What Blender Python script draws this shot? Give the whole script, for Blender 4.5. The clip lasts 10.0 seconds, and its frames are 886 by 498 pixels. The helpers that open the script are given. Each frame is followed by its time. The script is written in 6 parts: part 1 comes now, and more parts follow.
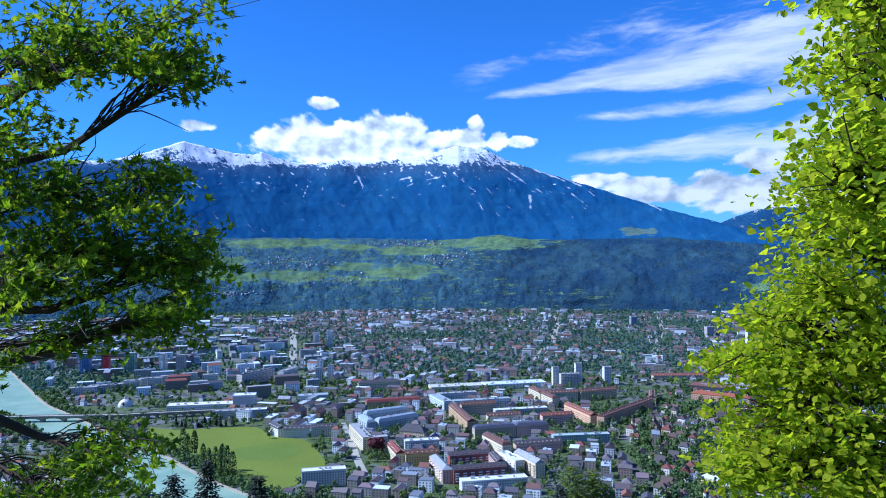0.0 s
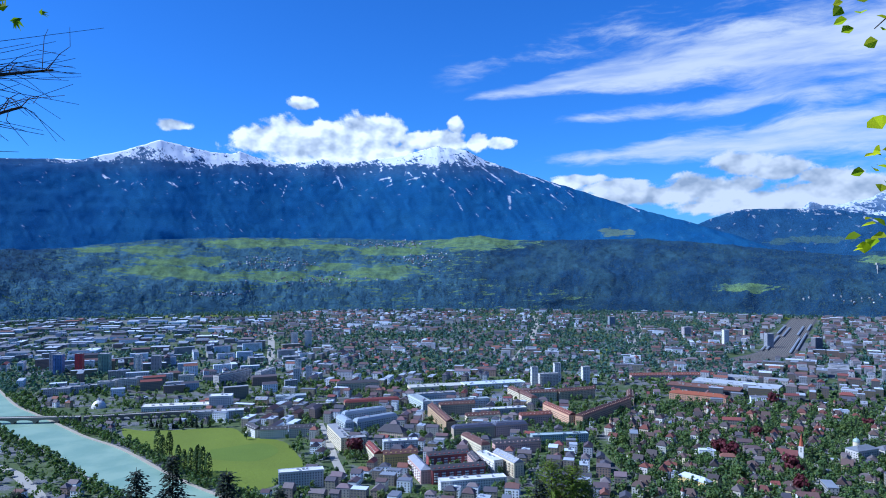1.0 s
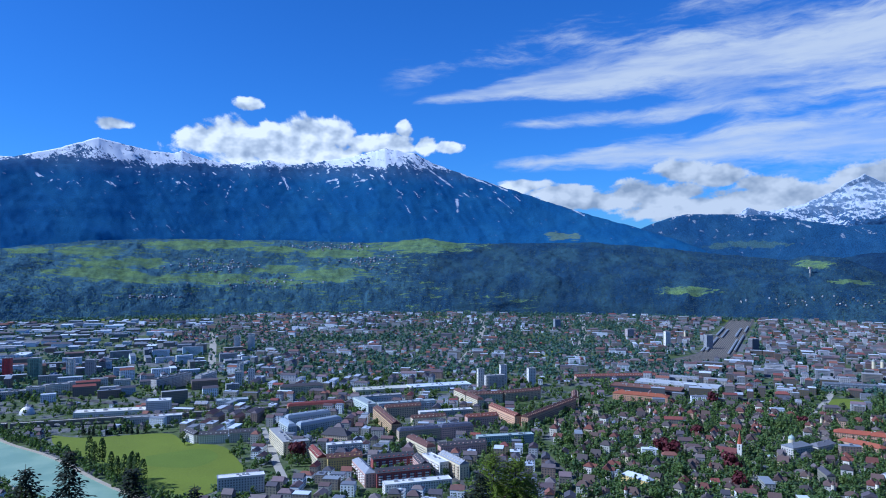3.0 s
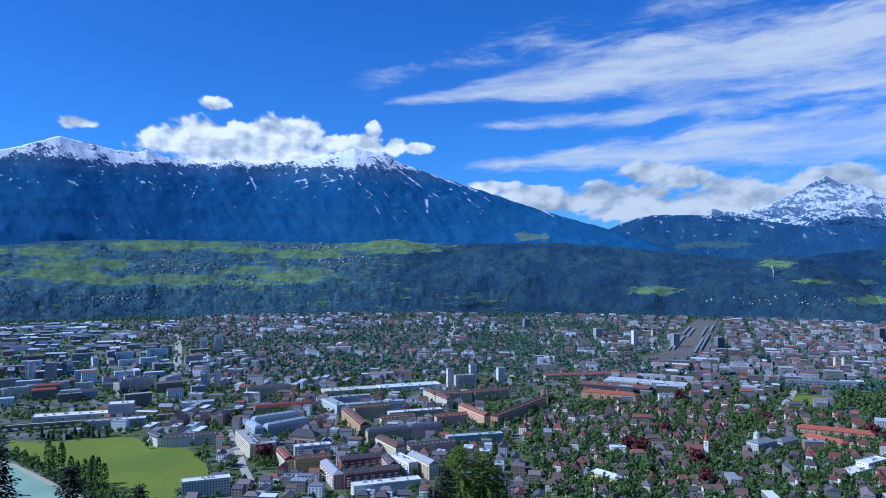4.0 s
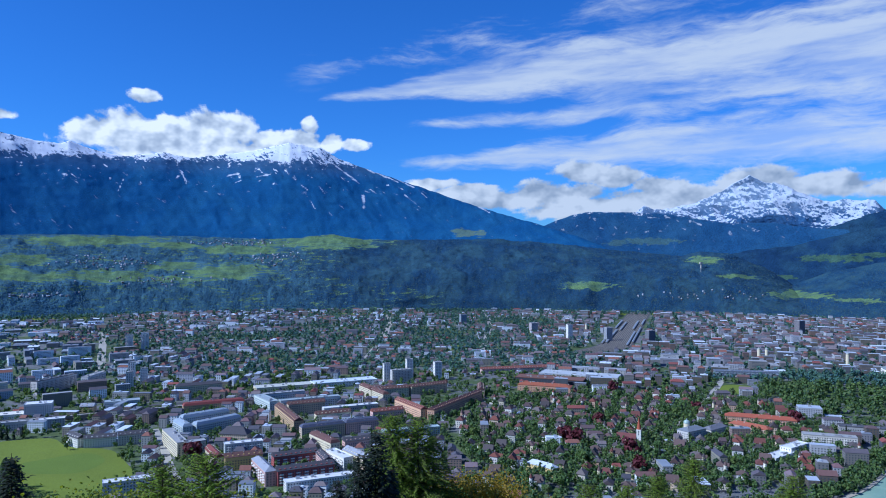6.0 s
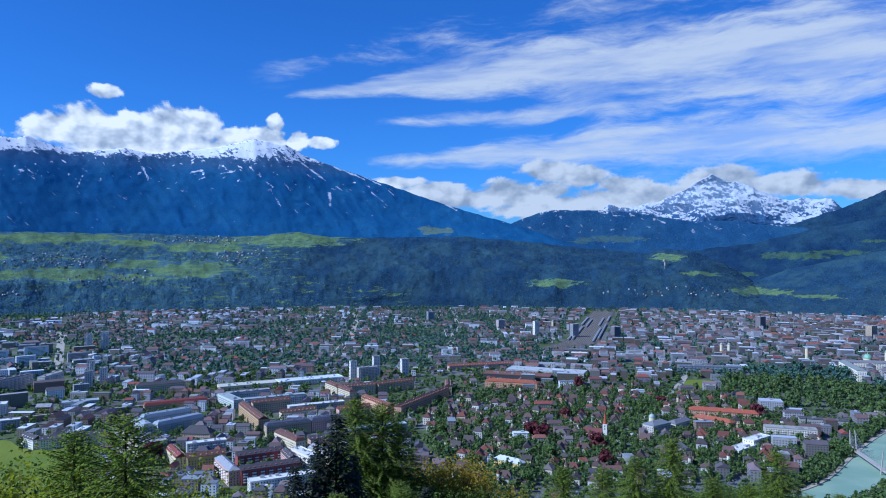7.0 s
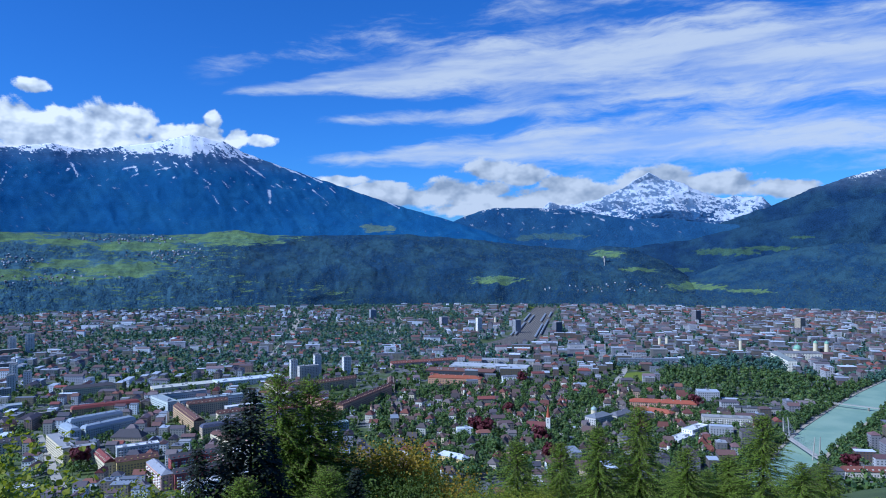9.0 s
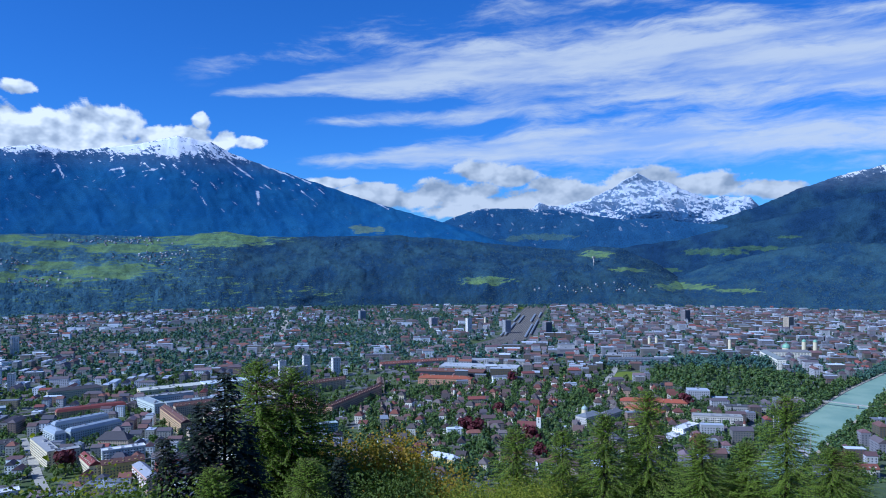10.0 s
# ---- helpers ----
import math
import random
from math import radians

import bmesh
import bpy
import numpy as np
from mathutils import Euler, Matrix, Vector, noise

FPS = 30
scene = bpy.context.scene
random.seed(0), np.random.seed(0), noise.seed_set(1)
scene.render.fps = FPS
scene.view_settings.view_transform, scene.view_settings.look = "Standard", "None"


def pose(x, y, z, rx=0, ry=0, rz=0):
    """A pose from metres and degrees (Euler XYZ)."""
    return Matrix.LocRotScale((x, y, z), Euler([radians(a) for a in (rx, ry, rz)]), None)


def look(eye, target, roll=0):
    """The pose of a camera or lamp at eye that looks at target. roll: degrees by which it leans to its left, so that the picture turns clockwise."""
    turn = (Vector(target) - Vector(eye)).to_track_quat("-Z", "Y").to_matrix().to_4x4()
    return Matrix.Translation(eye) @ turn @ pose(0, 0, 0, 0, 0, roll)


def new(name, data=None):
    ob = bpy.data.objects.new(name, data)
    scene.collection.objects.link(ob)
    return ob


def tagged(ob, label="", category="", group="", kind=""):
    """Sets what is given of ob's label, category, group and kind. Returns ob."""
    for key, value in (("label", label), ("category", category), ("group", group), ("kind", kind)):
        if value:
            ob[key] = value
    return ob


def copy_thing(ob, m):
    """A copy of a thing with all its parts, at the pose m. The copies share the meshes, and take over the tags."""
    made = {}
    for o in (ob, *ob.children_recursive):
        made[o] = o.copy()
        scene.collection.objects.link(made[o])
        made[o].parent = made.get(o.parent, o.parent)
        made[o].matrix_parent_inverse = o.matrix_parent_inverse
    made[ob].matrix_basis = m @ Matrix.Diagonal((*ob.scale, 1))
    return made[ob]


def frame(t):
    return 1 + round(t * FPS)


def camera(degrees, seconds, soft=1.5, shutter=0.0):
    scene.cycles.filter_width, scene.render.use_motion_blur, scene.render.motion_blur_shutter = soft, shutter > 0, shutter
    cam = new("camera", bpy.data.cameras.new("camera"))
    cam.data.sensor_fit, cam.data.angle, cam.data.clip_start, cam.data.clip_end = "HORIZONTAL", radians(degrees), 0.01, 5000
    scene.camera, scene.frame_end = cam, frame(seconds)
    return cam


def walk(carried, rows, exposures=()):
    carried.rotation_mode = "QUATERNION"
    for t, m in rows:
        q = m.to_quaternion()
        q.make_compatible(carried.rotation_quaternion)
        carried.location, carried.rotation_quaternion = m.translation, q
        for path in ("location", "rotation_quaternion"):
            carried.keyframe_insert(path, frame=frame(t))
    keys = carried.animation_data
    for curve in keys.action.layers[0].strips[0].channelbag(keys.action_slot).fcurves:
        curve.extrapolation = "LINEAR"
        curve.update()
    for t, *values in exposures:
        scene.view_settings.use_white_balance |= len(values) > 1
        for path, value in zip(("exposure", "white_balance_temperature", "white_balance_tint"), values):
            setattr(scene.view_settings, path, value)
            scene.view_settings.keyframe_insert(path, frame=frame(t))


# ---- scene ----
cam = camera(62.83, 10.0, soft=1.0)

# seconds, x, y, z, heading, pitch, lean (degrees)
PATH = [
    (0.0, 1.0, 0.0, 290.0, 0.106, -0.131, 0.270), (0.5, 1.15, 2.0, 288.9, 0.870, -0.111, 0.189),
    (1.0, 1.5, 3.9, 287.7, 1.719, -0.065, 0.121), (1.5, 1.95, 5.9, 286.6, 2.609, -0.023, -0.023),
    (2.0, 2.5, 8.0, 285.5, 3.636, 0.047, -0.141), (2.5, 3.2, 10.5, 284.3, 4.713, 0.155, -0.191),
    (4.0, 5.6, 18.9, 280.0, 8.225, 0.312, -0.094), (4.5, 6.3, 21.8, 278.2, 9.450, 0.294, -0.119),
    (5.0, 6.9, 24.7, 276.2, 10.688, 0.238, -0.124), (5.5, 7.6, 27.7, 274.0, 11.935, 0.182, -0.154),
    (7.0, 10.0, 36.8, 267.9, 15.792, 0.008, -0.139), (7.5, 11.1, 40.0, 266.2, 17.121, -0.036, -0.106),
    (8.0, 12.3, 43.2, 264.6, 18.388, -0.050, -0.033), (8.5, 13.5, 46.5, 263.0, 19.490, -0.094, 0.053),
    (9.0, 14.8, 49.8, 261.4, 20.308, -0.076, 0.133), (9.5, 15.9, 53.0, 259.8, 20.833, -0.021, 0.192),
    (10.0, 16.9, 56.2, 258.2, 21.144, 0.032, 0.313),
]


def aim(x, y, z, heading, pitch, lean):
    a, p = radians(heading), radians(pitch)
    way = Vector((math.sin(a) * math.cos(p), math.cos(a) * math.cos(p), math.sin(p)))
    return look((x, y, z), Vector((x, y, z)) + way * 100, -lean)


walk(cam, [(r[0], aim(*r[1:])) for r in PATH], exposures=[(0.0, 0.50, 5250, 9), (1.0, 0.30, 5250, 9), (2.5, 0.08, 5250, 9), (10.0, 0.06, 5250, 9)])
EYE = Vector((7.0, 30.0, 277.0))   # middle of the ride, from which far bearings are given

# ---------------------------------------------------------------- node helper
class Nodes:
    """Short hand for building a node tree."""

    def __init__(self, tree):
        self.t = tree
        tree.nodes.clear()

    def add(self, kind, **props):
        n = self.t.nodes.new(kind)
        for k, v in props.items():
            setattr(n, k, v)
        return n

    def put(self, sock, v):
        if isinstance(v, bpy.types.NodeSocket):
            self.t.links.new(v, sock)
        elif v is not None:
            sock.default_value = v

    def math(self, op, a, b=None, c=None, clamp=False):
        n = self.add("ShaderNodeMath", operation=op, use_clamp=clamp)
        for i, v in enumerate((a, b, c)):
            self.put(n.inputs[i], v)
        return n.outputs[0]

    def step(self, v, lo, hi):
        n = self.add("ShaderNodeMapRange", interpolation_type="SMOOTHSTEP")
        self.put(n.inputs["Value"], v)
        self.put(n.inputs["From Min"], lo)
        self.put(n.inputs["From Max"], hi)
        return n.outputs["Result"]

    def xyz(self, x, y, z=0.0):
        n = self.add("ShaderNodeCombineXYZ")
        for i, v in enumerate((x, y, z)):
            self.put(n.inputs[i], v)
        return n.outputs[0]

    def noise(self, vec, scale, detail=4.0, rough=0.55, out="Fac"):
        n = self.add("ShaderNodeTexNoise")
        self.put(n.inputs["Vector"], vec)
        n.inputs["Scale"].default_value = scale
        n.inputs["Detail"].default_value = detail
        n.inputs["Roughness"].default_value = rough
        return n.outputs[out]

    def mix(self, fac, a, b, blend="MIX"):
        n = self.add("ShaderNodeMix", data_type="RGBA", blend_type=blend)
        self.put(n.inputs["Factor"], fac)
        self.put(n.inputs[6], a if not isinstance(a, tuple) else (*a[:3], 1))
        self.put(n.inputs[7], b if not isinstance(b, tuple) else (*b[:3], 1))
        return n.outputs[2]

    def ramp(self, fac, stops, mode="LINEAR"):
        n = self.add("ShaderNodeValToRGB")
        n.color_ramp.interpolation = mode
        el = n.color_ramp.elements
        while len(el) < len(stops):
            el.new(0.5)
        for e, (p, c) in zip(el, stops):
            e.position, e.color = p, (*c[:3], 1)
        self.put(n.inputs[0], fac)
        return n.outputs[0]


# ---------------------------------------------------------------- sun and sky
SUN_BEARING, SUN_HEIGHT = -93.0, 42.0     # degrees from +y (clockwise), above the horizon
SUN_POWER, SKY_POWER = 4.8, 0.080
sun = new("sun", bpy.data.lights.new("sun", "SUN"))
sun.data.energy, sun.data.angle, sun.data.color = SUN_POWER, radians(0.6), (1.0, 0.965, 0.92)
_a, _e = radians(SUN_BEARING), radians(SUN_HEIGHT)
sun.matrix_world = look((0, 0, 900), Vector((0, 0, 900)) - Vector((math.sin(_a) * math.cos(_e), math.cos(_a) * math.cos(_e), math.sin(_e))))


def make_world():
    world = bpy.data.worlds.new("sky")
    scene.world = world
    world.use_nodes = True
    n = Nodes(world.node_tree)
    sky = n.add("ShaderNodeTexSky", sky_type="NISHITA", sun_disc=False)
    sky.sun_elevation, sky.sun_rotation = radians(SUN_HEIGHT), radians(SUN_BEARING)
    sky.altitude, sky.air_density, sky.dust_density, sky.ozone_density = 900, 1.0, 0.7, 2.0
    base = n.mix(1.0, sky.outputs[0], (0.36 * SKY_POWER, 0.80 * SKY_POWER, 1.55 * SKY_POWER), "MULTIPLY")
    co = n.add("ShaderNodeTexCoord").outputs["Generated"]
    sep = n.add("ShaderNodeSeparateXYZ")
    n.put(sep.inputs[0], co)
    x, y, z = sep.outputs
    az = n.math("MULTIPLY", n.math("ARCTAN2", x, y), 57.2958)
    el = n.math("MULTIPLY", n.math("ARCSINE", z), 57.2958)

    # heaped clouds: bearing, height, half-width, half-height in degrees
    heaps = [(-12.7, 8.4, 2.2, 1.2), (-10.4, 8.8, 2.2, 1.6), (-7.6, 8.7, 2.6, 1.5), (-4.6, 9.0, 2.4, 1.6), (-2.6, 9.1, 1.8, 1.4),
             (-6.0, 7.7, 8.0, 1.7), (1.0, 8.3, 3.2, 1.1), (-0.4, 8.4, 2.0, 0.9), (1.8, 8.5, 2.2, 0.8), (2.8, 9.6, 0.7, 0.8), (4.4, 8.3, 1.0, 0.8), (6.2, 8.2, 1.2, 0.5),
             (-18.5, 9.1, 1.3, 0.55), (-9.2, 11.1, 1.2, 0.55),
             (24.2, 6.1, 2.6, 1.0), (26.6, 5.6, 2.2, 1.0), (29.6, 4.9, 2.6, 0.9), (22.0, 4.4, 5.5, 1.1), (15.0, 4.7, 3.5, 0.7), (30.0, 3.9, 7.0, 1.3), (17.5, 4.0, 5.0, 0.9), (12.5, 5.2, 2.5, 0.6), (25.0, 3.4, 6.5, 1.1),
             (37.0, 5.2, 3.6, 1.1), (41.0, 4.7, 4.0, 1.0), (45.5, 4.2, 3.5, 0.8)]
    p = n.xyz(az, n.math("MULTIPLY", el, 1.35))
    puff = n.noise(p, 0.42, 8.0, 0.52)
    soft = n.noise(p, 0.42, 3.0, 0.5)
    sunward = n.noise(n.xyz(n.math("ADD", az, -0.45), n.math("ADD", n.math("MULTIPLY", el, 1.35), 0.9)), 0.42, 3.0, 0.5)
    field = None
    for a, e, rx, ry in heaps:
        u = n.math("MULTIPLY", n.math("SUBTRACT", az, a), 1 / rx)
        v = n.math("MULTIPLY", n.math("SUBTRACT", el, e), 1 / ry)
        r = n.math("SUBTRACT", 1.0, n.math("SQRT", n.math("ADD", n.math("MULTIPLY", u, u), n.math("MULTIPLY", v, v))))
        field = r if field is None else n.math("MAXIMUM", field, r)
    ragged = n.noise(p, 1.7, 5.0, 0.65)
    cover = n.step(n.math("ADD", field, n.math("ADD", n.math("MULTIPLY", n.math("SUBTRACT", puff, 0.5), 1.5), n.math("MULTIPLY", n.math("SUBTRACT", ragged, 0.5), 0.6))), 0.0, 0.34)
    relief = n.math("ADD", 0.66, n.math("ADD", n.math("MULTIPLY", n.math("SUBTRACT", soft, sunward), 3.4), n.math("MULTIPLY", n.math("SUBTRACT", puff, soft), 1.6)), clamp=True)
    heap_col = n.ramp(relief, [(0.0, (0.30, 0.36, 0.47)), (0.55, (0.58, 0.63, 0.70)), (1.0, (0.86, 0.87, 0.88))])
    # heaps over the side valley lie in the shade of the high cloud
    dull = n.math("MULTIPLY", n.step(az, 8.0, 16.0), 0.9)
    heap_col = n.mix(dull, heap_col, n.ramp(relief, [(0.0, (0.27, 0.33, 0.43)), (1.0, (0.55, 0.59, 0.66))]))

    # drawn-out high cloud: centre height at bearing 0, rise per degree, bend, half-width at two bearings, from, to, weight
    warp = n.math("MULTIPLY", n.math("SUBTRACT", n.noise(n.xyz(n.math("MULTIPLY", az, 0.6), el), 0.16, 3.0), 0.5), 3.0)
    el_w = n.math("ADD", el, warp)
    fibre = n.noise(n.xyz(n.math("MULTIPLY", az, 0.22), n.math("SUBTRACT", el_w, n.math("MULTIPLY", az, 0.05)), 3.0), 0.75, 7.0, 0.62)
    streaks = [(10.9, 0.19, -0.0030, 0.35, 3.6, 2.0, 40.0, 1.3), (8.9, 0.07, 0.0, 0.35, 1.0, 9.0, 30.0, 0.75),
               (5.7, 0.11, -0.0013, 0.4, 2.3, 8.0, 36.0, 1.1), (13.2, 0.17, 0.0, 0.6, 1.2, -1.0, 24.0, 0.22), (19.0, -0.06, 0.0, 0.4, 1.3, 30.0, 55.0, 0.62)]
    veil = None
    for c, b, k, h0, h1, a0, a1, wgt in streaks:
        mid = n.math("ADD", c, n.math("ADD", n.math("MULTIPLY", az, b), n.math("MULTIPLY", n.math("MULTIPLY", az, az), k)))
        grow = n.step(az, a0, a1)
        half = n.math("ADD", h0, n.math("MULTIPLY", grow, h1 - h0))
        d = n.math("SUBTRACT", 1.0, n.math("DIVIDE", n.math("ABSOLUTE", n.math("SUBTRACT", n.math("ADD", el, n.math("MULTIPLY", warp, 0.25)), mid)), half))
        ends = n.math("MULTIPLY", n.step(az, a0 - 1.5, a0 + 7.0), wgt)
        m = n.math("ADD", n.math("MULTIPLY", n.math("ADD", d, 0.1), ends), n.math("MULTIPLY", n.math("SUBTRACT", n.step(az, a0 - 1.5, a0 + 5.0), 1.0), 0.5))
        veil = m if veil is None else n.math("MAXIMUM", veil, m)
    thin = n.math("MULTIPLY", n.step(n.math("ADD", veil, n.math("MULTIPLY", n.math("SUBTRACT", fibre, 0.5), 3.2)), -0.15, 1.15), 0.76)
    comb = n.noise(n.xyz(n.math("MULTIPLY", az, 0.14), n.math("SUBTRACT", n.math("ADD", el, n.math("MULTIPLY", warp, 0.3)), n.math("MULTIPLY", az, 0.05)), 9.0), 0.7, 6.0, 0.55)
    thin = n.math("MULTIPLY", thin, n.math("ADD", 0.50, n.math("MULTIPLY", n.step(comb, 0.32, 0.62), 0.62)))
    thin = n.math("MULTIPLY", thin, n.step(veil, -0.35, 0.12))
    sky_veiled = n.mix(thin, base, (0.62, 0.645, 0.675))
    out = n.mix(cover, sky_veiled, heap_col)
    bg = n.add("ShaderNodeBackground")
    n.put(bg.inputs[0], out)
    bg.inputs[1].default_value = 1.0
    n.t.links.new(bg.outputs[0], n.add("ShaderNodeOutputWorld").inputs[0])


make_world()

# ---------------------------------------------------------------- materials
def material(name, colour, rough=0.8, vary=0.25, scale=0.5, fine=6.0, bump=0.2, metal=0.0, ramp=None, by="", spec=0.3, through_light=0.0):
    """A surface with two scales of mottling and a fine relief. ramp: colours picked at random per island or per object."""
    m = bpy.data.materials.new(name)
    m.use_nodes = True
    n = Nodes(m.node_tree)
    co = n.add("ShaderNodeTexCoord").outputs["Object"]
    big, small = n.noise(co, scale, 4.0), n.noise(co, scale * fine, 5.0, 0.65)
    if ramp:
        pick = n.add("ShaderNodeNewGeometry").outputs["Random Per Island"] if by == "island" else n.add("ShaderNodeObjectInfo").outputs["Random"]
        col = n.ramp(pick, [(i / len(ramp), c) for i, c in enumerate(ramp)], "CONSTANT")
    else:
        col = n.add("ShaderNodeRGB")
        col.outputs[0].default_value = (*colour, 1)
        col = col.outputs[0]
    tone = n.math("ADD", 1 - vary, n.math("MULTIPLY", n.math("ADD", n.math("MULTIPLY", big, 1.1), n.math("MULTIPLY", small, 0.9)), vary))
    grey = n.xyz(tone, tone, tone)
    col = n.mix(1.0, col, grey, "MULTIPLY")
    bsdf = n.add("ShaderNodeBsdfPrincipled")
    n.put(bsdf.inputs["Base Color"], col)
    n.put(bsdf.inputs["Roughness"], n.math("ADD", rough - 0.1, n.math("MULTIPLY", small, 0.2), clamp=True))
    bsdf.inputs["Metallic"].default_value = metal
    bsdf.inputs["Specular IOR Level"].default_value = spec
    if bump:
        b = n.add("ShaderNodeBump")
        b.inputs["Strength"].default_value = bump
        b.inputs["Distance"].default_value = 0.5 / (scale * fine)
        n.put(b.inputs["Height"], small)
        n.put(bsdf.inputs["Normal"], b.outputs[0])
    shader = bsdf.outputs[0]
    if through_light:
        tr = n.add("ShaderNodeBsdfTranslucent")
        n.put(tr.inputs[0], n.mix(1.0, col, (1.6, 1.7, 0.5), "MULTIPLY"))
        mx = n.add("ShaderNodeMixShader")
        mx.inputs[0].default_value = through_light
        n.t.links.new(shader, mx.inputs[1])
        n.t.links.new(tr.outputs[0], mx.inputs[2])
        shader = mx.outputs[0]
    n.t.links.new(shader, n.add("ShaderNodeOutputMaterial").inputs[0])
    return m


def terrain_material(name, forest, meadow, snow_z, snow_soft, rock=0.0, fleck=0.0, mottle=0.012, snow_amt=1.0, even=0.0, young=None, steep=0.0, snow_col=(0.82, 0.84, 0.88), stone=((0.04, 0.075, 0.14), (0.13, 0.18, 0.26))):
    """Forest with meadows by the 'meadow' attribute, ski runs and gullies by 'runs', and snow above a height, broken by
    noise. steep: how far snow keeps to ledges. young: paler haze tint for the woods on the left, also by 'meadow'.
    """
    m = bpy.data.materials.new(name)
    m.use_nodes = True
    n = Nodes(m.node_tree)
    co = n.add("ShaderNodeTexCoord").outputs["Object"]
    sep = n.add("ShaderNodeSeparateXYZ")
    n.put(sep.inputs[0], co)
    x, y, z = sep.outputs
    big, mid, fine = n.noise(co, mottle * 0.25, 4.0), n.noise(co, mottle, 5.0, 0.6), n.noise(co, mottle * 7, 4.0, 0.7)
    w = 0.45 * (1 - even)
    tone = n.math("ADD", 1 - 2.4 * w - 0.9, n.math("ADD", n.math("MULTIPLY", big, 1.4 * w), n.math("ADD", n.math("MULTIPLY", mid, 1.4 * w), n.math("MULTIPLY", fine, 2.0 * w + 1.8))))
    tone = n.math("MAXIMUM", tone, 0.3)
    att = n.add("ShaderNodeAttribute", attribute_name="meadow").outputs["Fac"]
    woods = n.mix(n.step(big, 0.4, 0.62), forest[0], forest[1])
    if young:
        # haze on the sunward left, painted as a paler tint of the woods
        haze_share = n.step(n.math("ADD", att, n.math("MULTIPLY", n.math("SUBTRACT", mid, 0.5), 0.5)), 0.0, 0.22)
        woods = n.mix(n.math("MULTIPLY", haze_share, n.math("SUBTRACT", 1.0, n.step(x, -200.0, 450.0))), woods, young)
    col = n.mix(1.0, woods, n.xyz(tone, tone, tone), "MULTIPLY")
    drawn = n.xyz(n.math("MULTIPLY", x, 0.35), y, n.math("MULTIPLY", z, 1.6))
    strips, hedges = n.noise(drawn, mottle, 5.0, 0.6), n.noise(drawn, mottle * 2.2, 4.0, 0.65)
    edge = n.math("ADD", n.math("MULTIPLY", n.math("SUBTRACT", strips, 0.5), 2.2), n.math("MULTIPLY", n.math("SUBTRACT", hedges, 0.5), 2.2))
    mead = n.step(n.math("ADD", att, edge), 0.40, 0.52)
    mead = n.math("MULTIPLY", mead, n.step(att, 0.02, 0.14))
    grass = n.mix(n.step(strips, 0.38, 0.62), meadow[0], meadow[1])
    grass = n.mix(1.0, grass, n.xyz(tone, tone, tone), "MULTIPLY")
    col = n.mix(mead, col, grass)
    if rock:
        crag = n.noise(n.xyz(x, y, n.math("MULTIPLY", z, 2.2)), 0.03, 7.0, 0.7)
        col = n.mix(n.math("MULTIPLY", n.step(z, snow_z - 120, snow_z + 20), rock), col, n.ramp(crag, [(0.3, stone[0]), (0.7, stone[1])]))
    if snow_amt:
        lines = n.noise(n.xyz(n.math("ADD", x, n.math("MULTIPLY", z, 0.5)), y, n.math("MULTIPLY", z, 0.8)), 0.045, 8.0, 0.74)
        slow = n.noise(co, 0.006, 3.0)
        h = n.math("DIVIDE", n.math("SUBTRACT", z, snow_z), snow_soft)
        amount = n.math("ADD", n.math("MINIMUM", h, 0.7), n.math("ADD", n.math("MULTIPLY", n.math("SUBTRACT", lines, 0.5), 8.0), n.math("MULTIPLY", n.math("SUBTRACT", slow, 0.5), 5.0)))
        if steep:
            nz = n.add("ShaderNodeSeparateXYZ")
            n.put(nz.inputs[0], n.add("ShaderNodeNewGeometry").outputs["Normal"])
            amount = n.math("ADD", amount, n.math("MULTIPLY", n.math("SUBTRACT", n.math("ABSOLUTE", nz.outputs[2]), 0.42), steep))
        cover = n.step(amount, 0.0, 0.35)
        if fleck:
            one = n.noise(n.xyz(n.math("ADD", x, n.math("MULTIPLY", z, 0.9)), y, n.math("MULTIPLY", z, 0.45)), 0.026, 5.0, 0.62)
            two = n.noise(n.xyz(n.math("SUBTRACT", x, n.math("MULTIPLY", z, 0.5)), n.math("ADD", y, 700.0), n.math("MULTIPLY", z, 0.9)), 0.021, 5.0, 0.62)
            band = n.math("MULTIPLY", n.step(z, snow_z - 215, snow_z - 120), fleck)
            runs = n.math("ADD", n.add("ShaderNodeAttribute", attribute_name="runs").outputs["Fac"], n.math("MULTIPLY", n.math("SUBTRACT", one, 0.5), 3.6))
            spots = n.math("MAXIMUM", n.step(one, 0.635, 0.70), n.step(two, 0.645, 0.70))
            spots = n.math("MAXIMUM", n.math("MULTIPLY", spots, band), n.math("MULTIPLY", n.step(runs, 0.55, 1.0), 0.7))
            cover = n.math("MAXIMUM", cover, spots)
        col = n.mix(n.math("MULTIPLY", cover, snow_amt), col, snow_col)
    bsdf = n.add("ShaderNodeBsdfPrincipled")
    n.put(bsdf.inputs["Base Color"], col)
    bsdf.inputs["Roughness"].default_value = 0.95
    bsdf.inputs["Specular IOR Level"].default_value = 0.05
    b = n.add("ShaderNodeBump")
    b.inputs["Strength"].default_value, b.inputs["Distance"].default_value = 0.6, 5.0
    n.put(b.inputs["Height"], fine)
    n.put(bsdf.inputs["Normal"], b.outputs[0])
    n.t.links.new(bsdf.outputs[0], n.add("ShaderNodeOutputMaterial").inputs[0])
    return m


